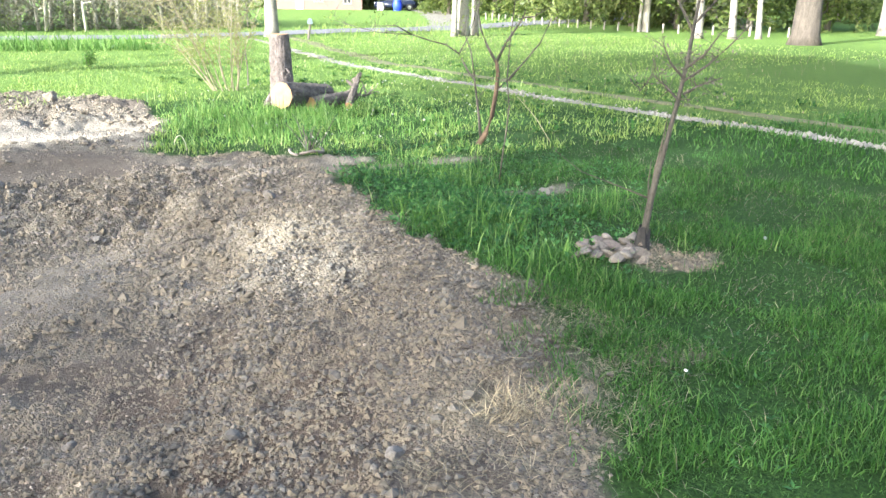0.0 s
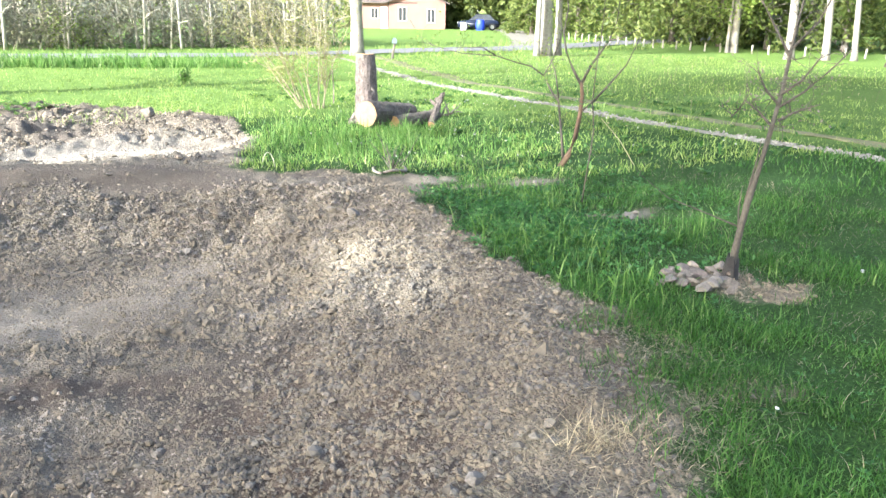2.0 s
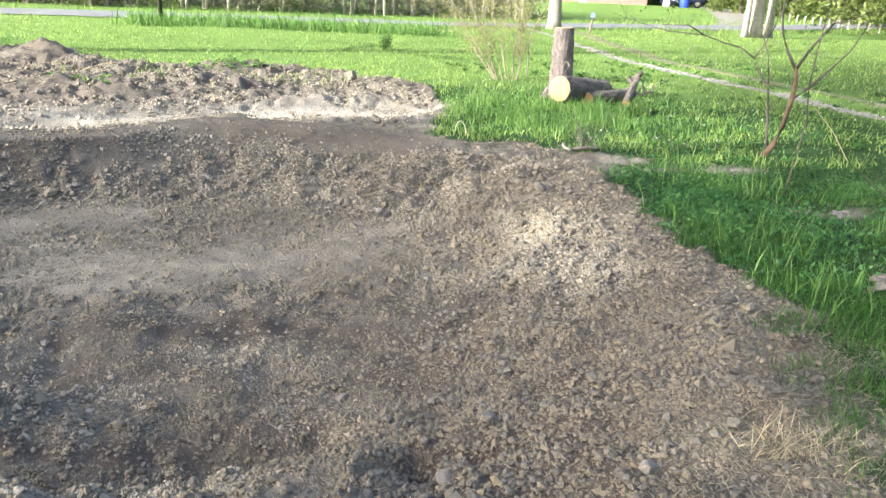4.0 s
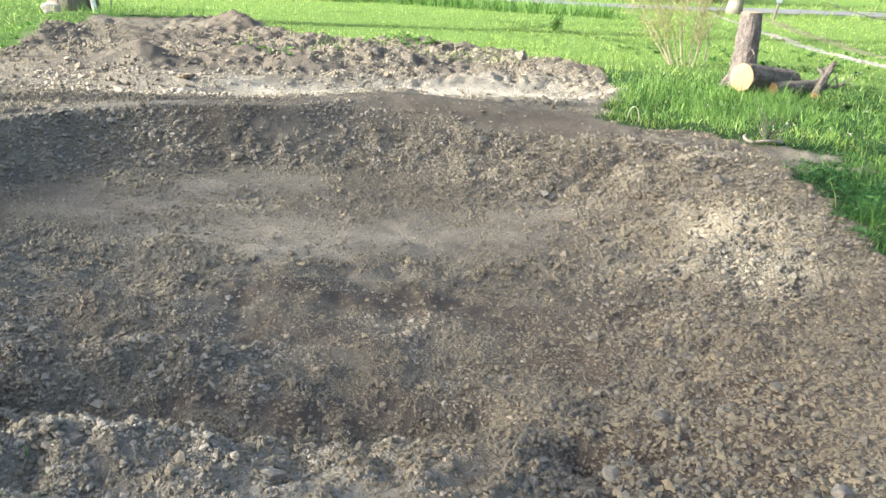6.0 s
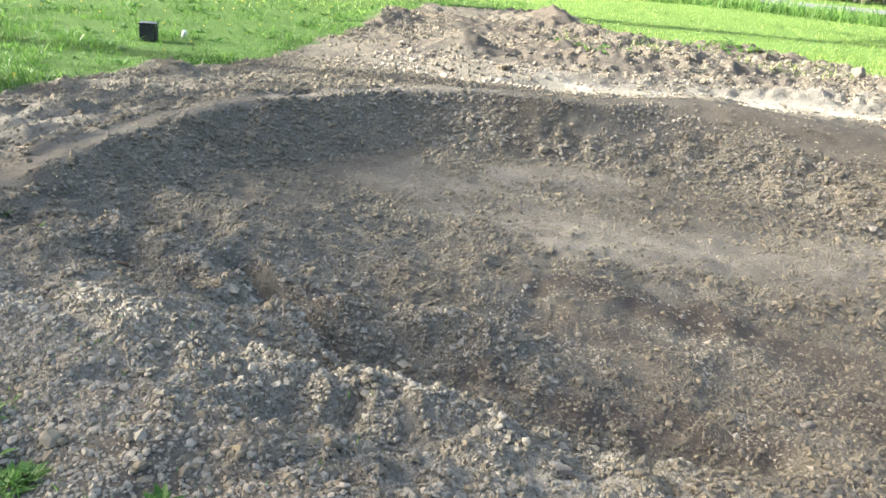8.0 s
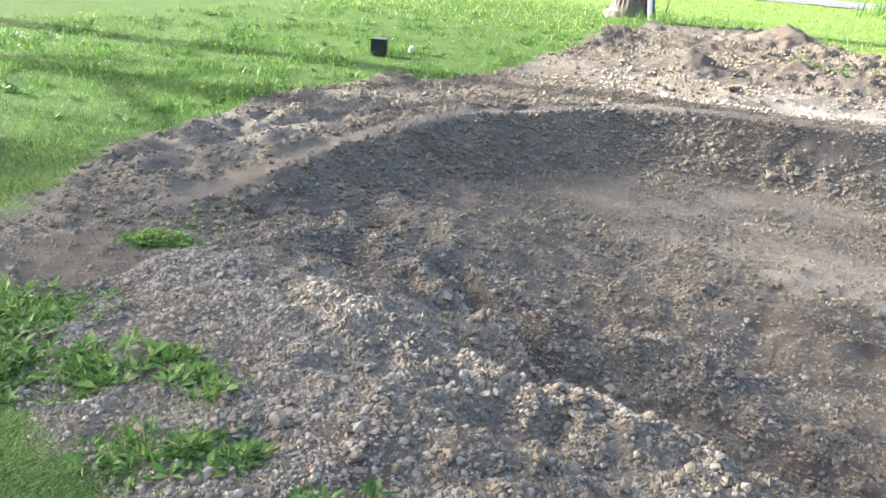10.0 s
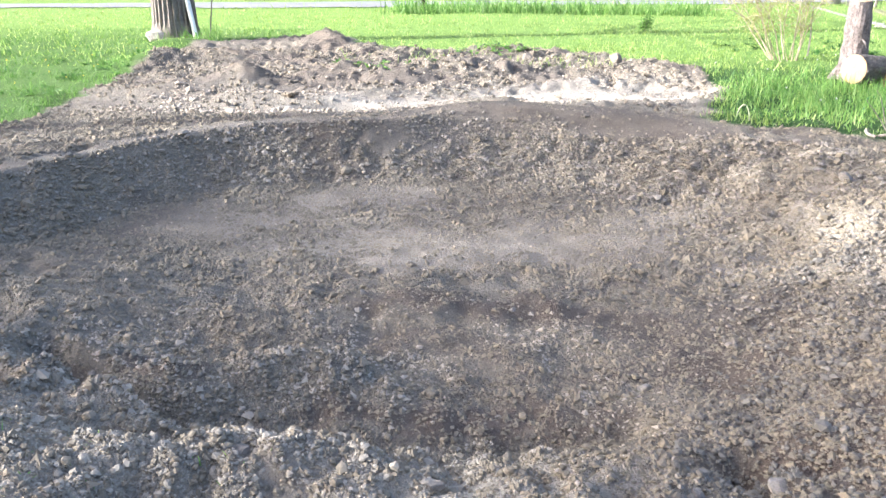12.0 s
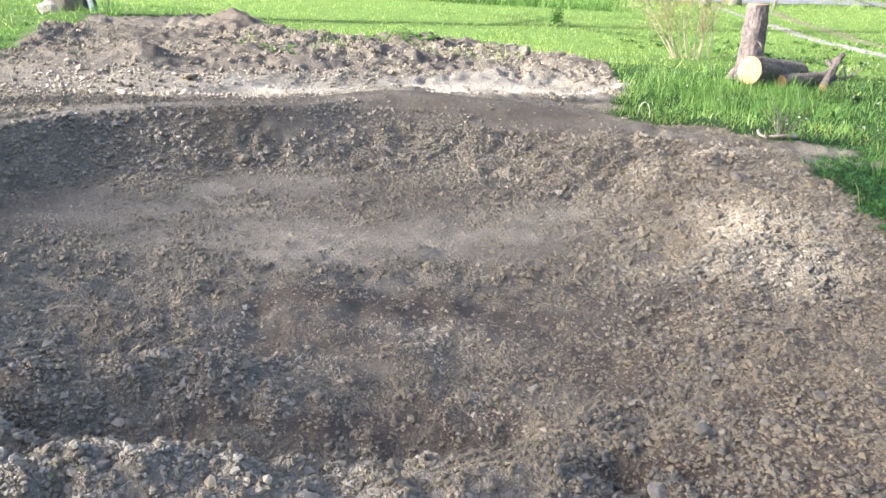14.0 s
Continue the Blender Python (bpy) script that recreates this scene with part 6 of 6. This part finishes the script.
bm = bmesh.new()
for k in range(26):
    t = k * 2 * math.pi / 26
    r = 0.45
    tube(bm, [(math.cos(t) * r * 1.32, math.sin(t) * r * 1.32, 0.0), (math.cos(t) * r * 1.05, math.sin(t) * r * 1.05, 0.35), (math.cos(t) * r * 0.955, math.sin(t) * r * 0.955, 1.3), (math.cos(t + 0.08) * r * 0.9, math.sin(t + 0.08) * r * 0.9, 3.4)], [0.045, 0.035, 0.032, 0.028], 5)
part("furrowed_bark", bm, BARK, big)
bl = part("burl", rock_mesh(np.random.default_rng(5), 0.28, 0.7), BARK_PALE, big, "pale scarred burl at the foot")
bl.matrix_basis = Matrix.Translation((-0.28, -0.38, 0.14))
bm = tube(bmesh.new(), [(-6.42, 18.45, at_ground(-6.42, 18.45) - 0.05), (-6.62, 18.5, 1.2), (-6.72, 18.6, 2.4)], [0.055, 0.055, 0.055], 14)
tagged(part("pipe", bm, plain("white_pipe", (0.68, 0.68, 0.66), (0.82, 0.82, 0.8), 4, 0.4, 0.1)), "white plastic pipe leaning against the old tree", "pipe")
bm = tube(bmesh.new(), [(-6.15, 18.5, at_ground(-6.15, 18.5) - 0.05), (-6.05, 18.6, 0.7), (-6.0, 18.7, 1.5)], [0.014, 0.014, 0.012], 6)
tagged(part("rod", bm, BARK), "thin dark rod standing by the old tree", "rod")

# black plastic box and a white scrap on the lawn
BLACK = plain("black_plastic", (0.012, 0.012, 0.014), (0.03, 0.03, 0.033), 6, 0.45, 0.15, 0.002)
x, y = -7.03, 9.09
bx = thing("plastic_box", x, y, at_ground(x, y) + 0.01, "small black plastic box standing on the lawn", "box", turn=28)
part("body", block(bmesh.new(), -0.105, 0.105, -0.1, 0.1, 0.0, 0.2, 0.012), BLACK, bx)
part("lid", block(bmesh.new(), -0.112, 0.112, -0.107, 0.107, 0.202, 0.226, 0.006), BLACK, bx)
bm = block(bmesh.new(), -0.06, 0.06, -0.107, -0.1005, 0.14, 0.165, 0.002)
part("grip", bm, BLACK, bx)
rng = np.random.default_rng(111)
sc = part("plastic_bottle", drum(drum(bmesh.new(), 0, 0, 0, 0.034, 0.034, 0.13), 0, 0, 0.13, 0.03, 0.013, 0.05), plain("clear_white_plastic", (0.6, 0.62, 0.62), (0.8, 0.82, 0.82), 6, 0.3, 0.2))
sc.matrix_basis = pose(-6.75, 9.45, at_ground(-6.75, 9.45) + 0.06, 62, 0, 40)
tagged(sc, "whitish plastic bottle lying in the grass", "bottle")
bm = bmesh.new()
bmesh.ops.create_icosphere(bm, subdivisions=3, radius=0.012)
bl = part("ball", bm, plain("white_rubber", (0.28, 0.3, 0.31), (0.4, 0.42, 0.42), 20, 0.5, 0.1), smooth=True)
bl.matrix_basis = pose(5.03, 3.07, at_ground(5.03, 3.07) + 0.06)
tagged(bl, "small white ball lying on the grass", "ball")

# mailbox and utility pole by the road
x, y = 14.3, 30.6
mb = thing("mailbox", x, y, at_ground(x, y), "grey-blue mailbox on a leaning wooden post", "mailbox", turn=-25)
part("post", tube(bmesh.new(), [(-0.1, 0, -0.1), (-0.05, 0, 0.3), (0.02, 0, 0.62)], [0.05, 0.05, 0.045], 8), BARK, mb)
bm = bmesh.new()
prof = [(-0.1, 0)] + [(-0.1 * math.cos(t), 0.12 + 0.1 * math.sin(t)) for t in np.linspace(0, math.pi, 9)] + [(0.1, 0)]
a = [bm.verts.new((p, -0.22, 0.62 + q)) for p, q in prof]
b = [bm.verts.new((p, 0.22, 0.62 + q)) for p, q in prof]
bm.faces.new(a), bm.faces.new(b[::-1])
for k in range(len(prof)):
    bm.faces.new((a[k], b[k], b[(k + 1) % len(prof)], a[(k + 1) % len(prof)]))
bmesh.ops.recalc_face_normals(bm, faces=bm.faces[:])
part("box", bm, plain("grey_blue_metal", (0.1, 0.13, 0.15), (0.18, 0.22, 0.25), 6, 0.4, 0.1), mb)
x, y = -1.95, 29.3
pl = thing("utility_pole", x, y, at_ground(x, y), "thin dark utility pole on the road verge", "pole")
part("pole", tube(bmesh.new(), [(0, 0, -0.3), (0.02, 0, 3), (0.05, 0, 7.5)], [0.07, 0.065, 0.05], 10), plain("creosote", (0.02, 0.018, 0.015), (0.06, 0.05, 0.04), 6, 0.8), pl, smooth=True)
part("crossarm", block(bmesh.new(), -0.7, 0.8, -0.05, 0.05, 6.9, 7.02, 0.01), POST, pl)
# dark low bush on the far lawn
x, y = 4.2, 21.5
db = thing("bush", x, y, at_ground(x, y), "small dark green bush on the lawn's edge", "bush")
rng = np.random.default_rng(117)
bm, ends = bmesh.new(), []
for k in range(14):
    p = limb(rng, (0, 0, 0), (rng.normal(0, 0.18), rng.normal(0, 0.18), 1), rng.uniform(0.2, 0.4), 0.3, 4)
    tube(bm, p, [0.01, 0.008, 0.006, 0.004, 0.002], 4)
    ends += p[1:]
part("stems", bm, BARK, db)
v, f = leaves(rng, ends, [0.05, 0.05, 0.06], 420, 0.02)
mesh_of("crown", v, f, GRASS_LUSH, db)

# ---- house beyond the road ----
hx, hy = 37.7, 70.2
hz = at_ground(hx, hy)
house = thing("house", hx, hy, hz, "single-storey peach-rendered house with a brown shingle roof", "house", turn=-28.2)
RENDER_WALL = plain("peach_render", (0.225, 0.132, 0.112), (0.275, 0.168, 0.142), 1.2, 0.9, 0.3, 0.01, fine=20)
WHITE = plain("white_paint", (0.6, 0.6, 0.58), (0.74, 0.74, 0.72), 2, 0.6, 0.1)
ROOF = plain("brown_shingle", (0.075, 0.06, 0.056), (0.14, 0.116, 0.108), 2.5, 0.9, 0.6, 0.03, stretch=(1, 1, 3))
GLASS = plain("dark_pane", (0.03, 0.035, 0.04), (0.06, 0.065, 0.07), 1, 0.08, 0.0)
bm = bmesh.new()
g0, gp, g1, ev, pk = -5.3, -2.6, 0.1, 2.45, 3.45
front = [bm.verts.new(p) for p in ((g0, 0, -0.3), (g1, 0, -0.3), (g1, 0, ev), (gp, 0, pk), (g0, 0, ev))]
face = bm.faces.new(front)
ext = bmesh.ops.extrude_face_region(bm, geom=[face])
for w in ext["geom"]:
    if isinstance(w, bmesh.types.BMVert):
        w.co.y += 8.0
bmesh.ops.recalc_face_normals(bm, faces=bm.faces[:])
part("gable_wall", bm, RENDER_WALL, house)
part("wing_wall", block(bmesh.new(), -8.4, g0 - 0.003, 0.45, 6.5, -0.3, ev), RENDER_WALL, house)


def slab(bm, a, b, c, d, thick):
    top = [bm.verts.new(p) for p in (a, b, c, d)]
    f = bm.faces.new(top)
    e = bmesh.ops.extrude_face_region(bm, geom=[f])
    for w in e["geom"]:
        if isinstance(w, bmesh.types.BMVert):
            w.co.z -= thick
    bmesh.ops.recalc_face_normals(bm, faces=bm.faces[:])


bm = bmesh.new()
fall = (pk - ev) / (gp - g0)
slab(bm, (g0 - 0.4, -0.35, ev - 0.4 * fall + 0.1), (gp, -0.35, pk + 0.1), (gp, 8.3, pk + 0.1), (g0 - 0.4, 8.3, ev - 0.4 * fall + 0.1), 0.12)
slab(bm, (gp, -0.35, pk + 0.1), (g1 + 0.4, -0.35, ev - 0.4 * fall + 0.1), (g1 + 0.4, 8.3, ev - 0.4 * fall + 0.1), (gp, 8.3, pk + 0.1), 0.12)
part("gable_roof", bm, ROOF, house)
bm = bmesh.new()
slab(bm, (-8.8, 0.0, ev - 0.02), (gp, 0.0, ev - 0.02), (gp, 3.5, pk + 0.06), (-8.8, 3.5, pk + 0.06), 0.12)
slab(bm, (-8.8, 3.5, pk + 0.06), (gp, 3.5, pk + 0.06), (gp, 7.0, ev - 0.02), (-8.8, 7.0, ev - 0.02), 0.12)
part("wing_roof", bm, ROOF, house)
for x0, x1, z0, z1, y in ((-4.35, -3.65, 0.75, 1.95, 0.0), (-1.6, -0.95, 0.6, 1.8, 0.0), (-7.0, -6.4, 0.95, 1.85, 0.45)):
    bm = block(block(bmesh.new(), x0 - 0.07, x0, y - 0.06, y + 0.02, z0 - 0.07, z1 + 0.07), x1, x1 + 0.07, y - 0.06, y + 0.02, z0 - 0.07, z1 + 0.07)
    block(block(bm, x0, x1, y - 0.06, y + 0.02, z1, z1 + 0.07), x0, x1, y - 0.08, y + 0.02, z0 - 0.07, z0)
    block(bm, (x0 + x1) / 2 - 0.03, (x0 + x1) / 2 + 0.03, y - 0.05, y + 0.02, z0, z1)
    w = part("window", bm, plain("window_trim", (0.5, 0.44, 0.38), (0.66, 0.6, 0.52), 3, 0.6, 0.1), house)
    part("pane", block(bmesh.new(), x0 + 0.003, (x0 + x1) / 2 - 0.033, y - 0.025, y - 0.005, z0 + 0.003, z1 - 0.003), GLASS, w)
    part("pane", block(bmesh.new(), (x0 + x1) / 2 + 0.033, x1 - 0.003, y - 0.025, y - 0.005, z0 + 0.003, z1 - 0.003), GLASS, w)
part("door", block(bmesh.new(), -6.1, -5.45, 0.38, 0.447, -0.1, 1.95, 0.01), WHITE, house, "white panelled door")
part("downpipe", tube(bmesh.new(), [(g0 - 0.06, 0.3, 0.0), (g0 - 0.06, 0.3, ev)], [0.045, 0.045], 8), ROOF, house)
part("chimney", block(bmesh.new(), -4.6, -3.9, 3.8, 4.5, 2.6, 4.3, 0.02), plain("brick_red", (0.25, 0.12, 0.08), (0.4, 0.2, 0.14), 5, 0.9), house)


# parked dark car, blue barrel and white bin beside the house
def tyre(parent, x, y):
    w = part("wheel", bmesh.ops.create_cone and drum(bmesh.new(), 0, 0, -0.1, 0.32, 0.32, 0.2, 20), plain("tyre_rubber", (0.012, 0.012, 0.012), (0.03, 0.03, 0.03), 9, 0.85), parent)
    w.matrix_basis = Matrix.Translation((x, y, 0.32)) @ Matrix.Rotation(radians(90), 4, "X")
    part("rim", drum(bmesh.new(), 0, 0, -0.104, 0.18, 0.18, 0.208, 16), plain("wheel_metal", (0.35, 0.35, 0.36), (0.5, 0.5, 0.5), 5, 0.3, 0.1, metal=0.8), w)


x, y = 40.3, 68.2
car = thing("car", x, y, at_ground(x, y), "dark blue-black car parked on the drive by the house", "car", turn=-30)
bm = bmesh.new()
prof = [(-1.95, 0.25), (-1.95, 0.7), (-1.75, 0.85), (-0.95, 0.92), (1.6, 0.95), (1.93, 0.85), (1.98, 0.3)]
a = [bm.verts.new((p, -0.82, q)) for p, q in prof]
b = [bm.verts.new((p, 0.82, q)) for p, q in prof]
bm.faces.new(a), bm.faces.new(b[::-1])
for k in range(len(prof)):
    bm.faces.new((a[k], b[k], b[(k + 1) % len(prof)], a[(k + 1) % len(prof)]))
bmesh.ops.recalc_face_normals(bm, faces=bm.faces[:])
bmesh.ops.bevel(bm, geom=bm.edges[:], offset=0.06, segments=2, affect="EDGES")
CARPAINT = plain("dark_blue_paint", (0.012, 0.016, 0.03), (0.02, 0.026, 0.045), 2, 0.25, 0.0)
part("body", bm, CARPAINT, car, smooth=True)
bm = bmesh.new()
lo = [bm.verts.new(p) for p in ((-0.95, -0.74, 0.9), (1.55, -0.74, 0.93), (1.55, 0.74, 0.93), (-0.95, 0.74, 0.9))]
hi = [bm.verts.new(p) for p in ((-0.3, -0.6, 1.42), (1.05, -0.6, 1.44), (1.05, 0.6, 1.44), (-0.3, 0.6, 1.42))]
bm.faces.new(hi)
for k in range(4):
    bm.faces.new((lo[k], lo[(k + 1) % 4], hi[(k + 1) % 4], hi[k]))
bmesh.ops.recalc_face_normals(bm, faces=bm.faces[:])
part("windows", bm, GLASS, car)
part("roof", block(bmesh.new(), -0.33, 1.08, -0.63, 0.63, 1.435, 1.48, 0.02), CARPAINT, car)
for wx in (-1.25, 1.3):
    for wy in (-0.78, 0.78):
        tyre(car, wx, wy)
part("headlight", block(bmesh.new(), -1.985, -1.9, -0.7, -0.45, 0.62, 0.76, 0.01), WHITE, car)
part("headlight", block(bmesh.new(), -1.985, -1.9, 0.45, 0.7, 0.62, 0.76, 0.01), WHITE, car)
x, y = 39.4, 66.3
br = thing("barrel", x, y, at_ground(x, y), "bright blue plastic barrel in front of the car", "barrel")
BLUE = plain("blue_plastic", (0.02, 0.04, 0.5), (0.04, 0.08, 0.7), 3, 0.4, 0.1)
part("body", drum(drum(drum(bmesh.new(), 0, 0, 0, 0.36, 0.42, 0.3, 24), 0, 0, 0.3, 0.43, 0.43, 0.3, 24), 0, 0, 0.6, 0.42, 0.36, 0.3, 24), BLUE, br)
part("lid", drum(bmesh.new(), 0, 0, 0.9, 0.33, 0.3, 0.04, 24), BLUE, br)
x, y = 38.1, 67.2
bn = thing("bin", x, y, at_ground(x, y), "pale grey bin beside the car", "bin", turn=-20)
part("body", block(bmesh.new(), -0.25, 0.25, -0.25, 0.25, 0, 0.65, 0.04), WHITE, bn)
part("lid", block(bmesh.new(), -0.28, 0.28, -0.28, 0.28, 0.653, 0.71, 0.02), plain("grey_lid", (0.3, 0.31, 0.32), (0.42, 0.43, 0.44), 5, 0.5), bn)

# ---- single stones on the bare earth ----
rng = np.random.default_rng(131)
gs = "loose stones in the pit"
for x, y, s, pale in [(0.07, 4.53, 0.025, 1), (-1.12, 2.78, 0.05, 0), (-0.32, 2.51, 0.045, 1), (0.69, 3.63, 0.045, 1), (-0.4, 2.63, 0.03, 0), (-0.05, 3.42, 0.025, 1), (0.95, 2.57, 0.05, 1),
                      (-1.03, 2.56, 0.05, 0), (-0.62, 2.82, 0.035, 0), (1.58, 2.16, 0.05, 1), (2.82, 6.41, 0.08, 1), (2.7, 6.7, 0.05, 1), (3.0, 6.2, 0.06, 1), (0.62, 2.45, 0.05, 0), (-0.85, 4.59, 0.03, 1)]:
    rock(rng, x, y, s, STONE_PALE if pale else STONE, "pale loose stone on the dug earth" if pale else "grey-brown loose stone on the dug earth", gs, 0.7, 0.25)
for k in range(80):
    x, y = (rng.uniform(-2.6, 2.6), rng.uniform(1.6, 3.6)) if k < 50 else (rng.uniform(-3.3, 3.2), rng.uniform(3.6, 8.0))
    rock(rng, x, y, rng.uniform(0.009, 0.02), STONE_PALE if k % 4 == 0 else STONE, "small loose stone on the dug earth", gs, 0.7, 0.25)
CLODBLOCK = plain("dry_subsoil_block", (0.15, 0.124, 0.095), (0.27, 0.23, 0.18), 9, 0.95, 0.9, 0.02)
for x, y, s in [(0.76, 14.28, 0.15), (1.0, 14.2, 0.09), (1.9, 14.1, 0.12), (2.2, 13.9, 0.14), (1.5, 14.15, 0.13)]:
    rock(rng, x, y, s, CLODBLOCK, "large dry block of subsoil on the heap", "blocks on the heap", 0.8, 0.3)
for x, y, s in [(4.93, 5.21, 0.1), (5.05, 5.3, 0.06), (5.0, 6.8, 0.05), (2.65, 2.62, 0.032), (2.77, 2.6, 0.03), (2.68, 2.53, 0.026), (2.72, 2.66, 0.022)]:
    rock(rng, x, y, s, STONE if x < 3 else STONE_PALE, ("flat grey stone at the edge of the grass" if x < 3 else "flat pale stone in the grass"), "stones in the grass", 0.4, 0.3)
bm = tube(bmesh.new(), [(-2.66, 3.02, at_ground(-2.66, 3.02) + 0.012), (-2.62, 3.04, at_ground(-2.62, 3.04) + 0.016), (-2.57, 3.07, at_ground(-2.57, 3.07) + 0.012)], [0.009, 0.011, 0.007], 6)
tagged(part("stick", bm, BARK_RUST), "short reddish stick lying on the dirt", "stick")

# mouth of a small burrow beside the straw
bm = bmesh.new()
bmesh.ops.create_cone(bm, cap_ends=False, segments=14, radius1=0.036, radius2=0.028, depth=0.14)
bmesh.ops.contextual_create(bm, geom=[e for e in bm.edges if all(v.co.z < 0 for v in e.verts)])
for w in bm.verts:
    w.co += Vector((0.004 * math.sin(9 * w.co.x * 40), 0.004 * math.cos(w.co.y * 310), 0))
bmesh.ops.solidify(bm, geom=bm.faces[:], thickness=-0.01)
burrow = part("burrow", bm, CLODBLOCK)
burrow.matrix_basis = Matrix.Translation((2.16, 2.355, at_ground(2.16, 2.355) + 0.012)) @ Vector((-0.62, -0.76, 0.5)).to_track_quat("Z", "Y").to_matrix().to_4x4() @ Matrix.Translation((0, 0, -0.04))
tagged(burrow, "dark mouth of a small burrow in dry soil", "burrow")
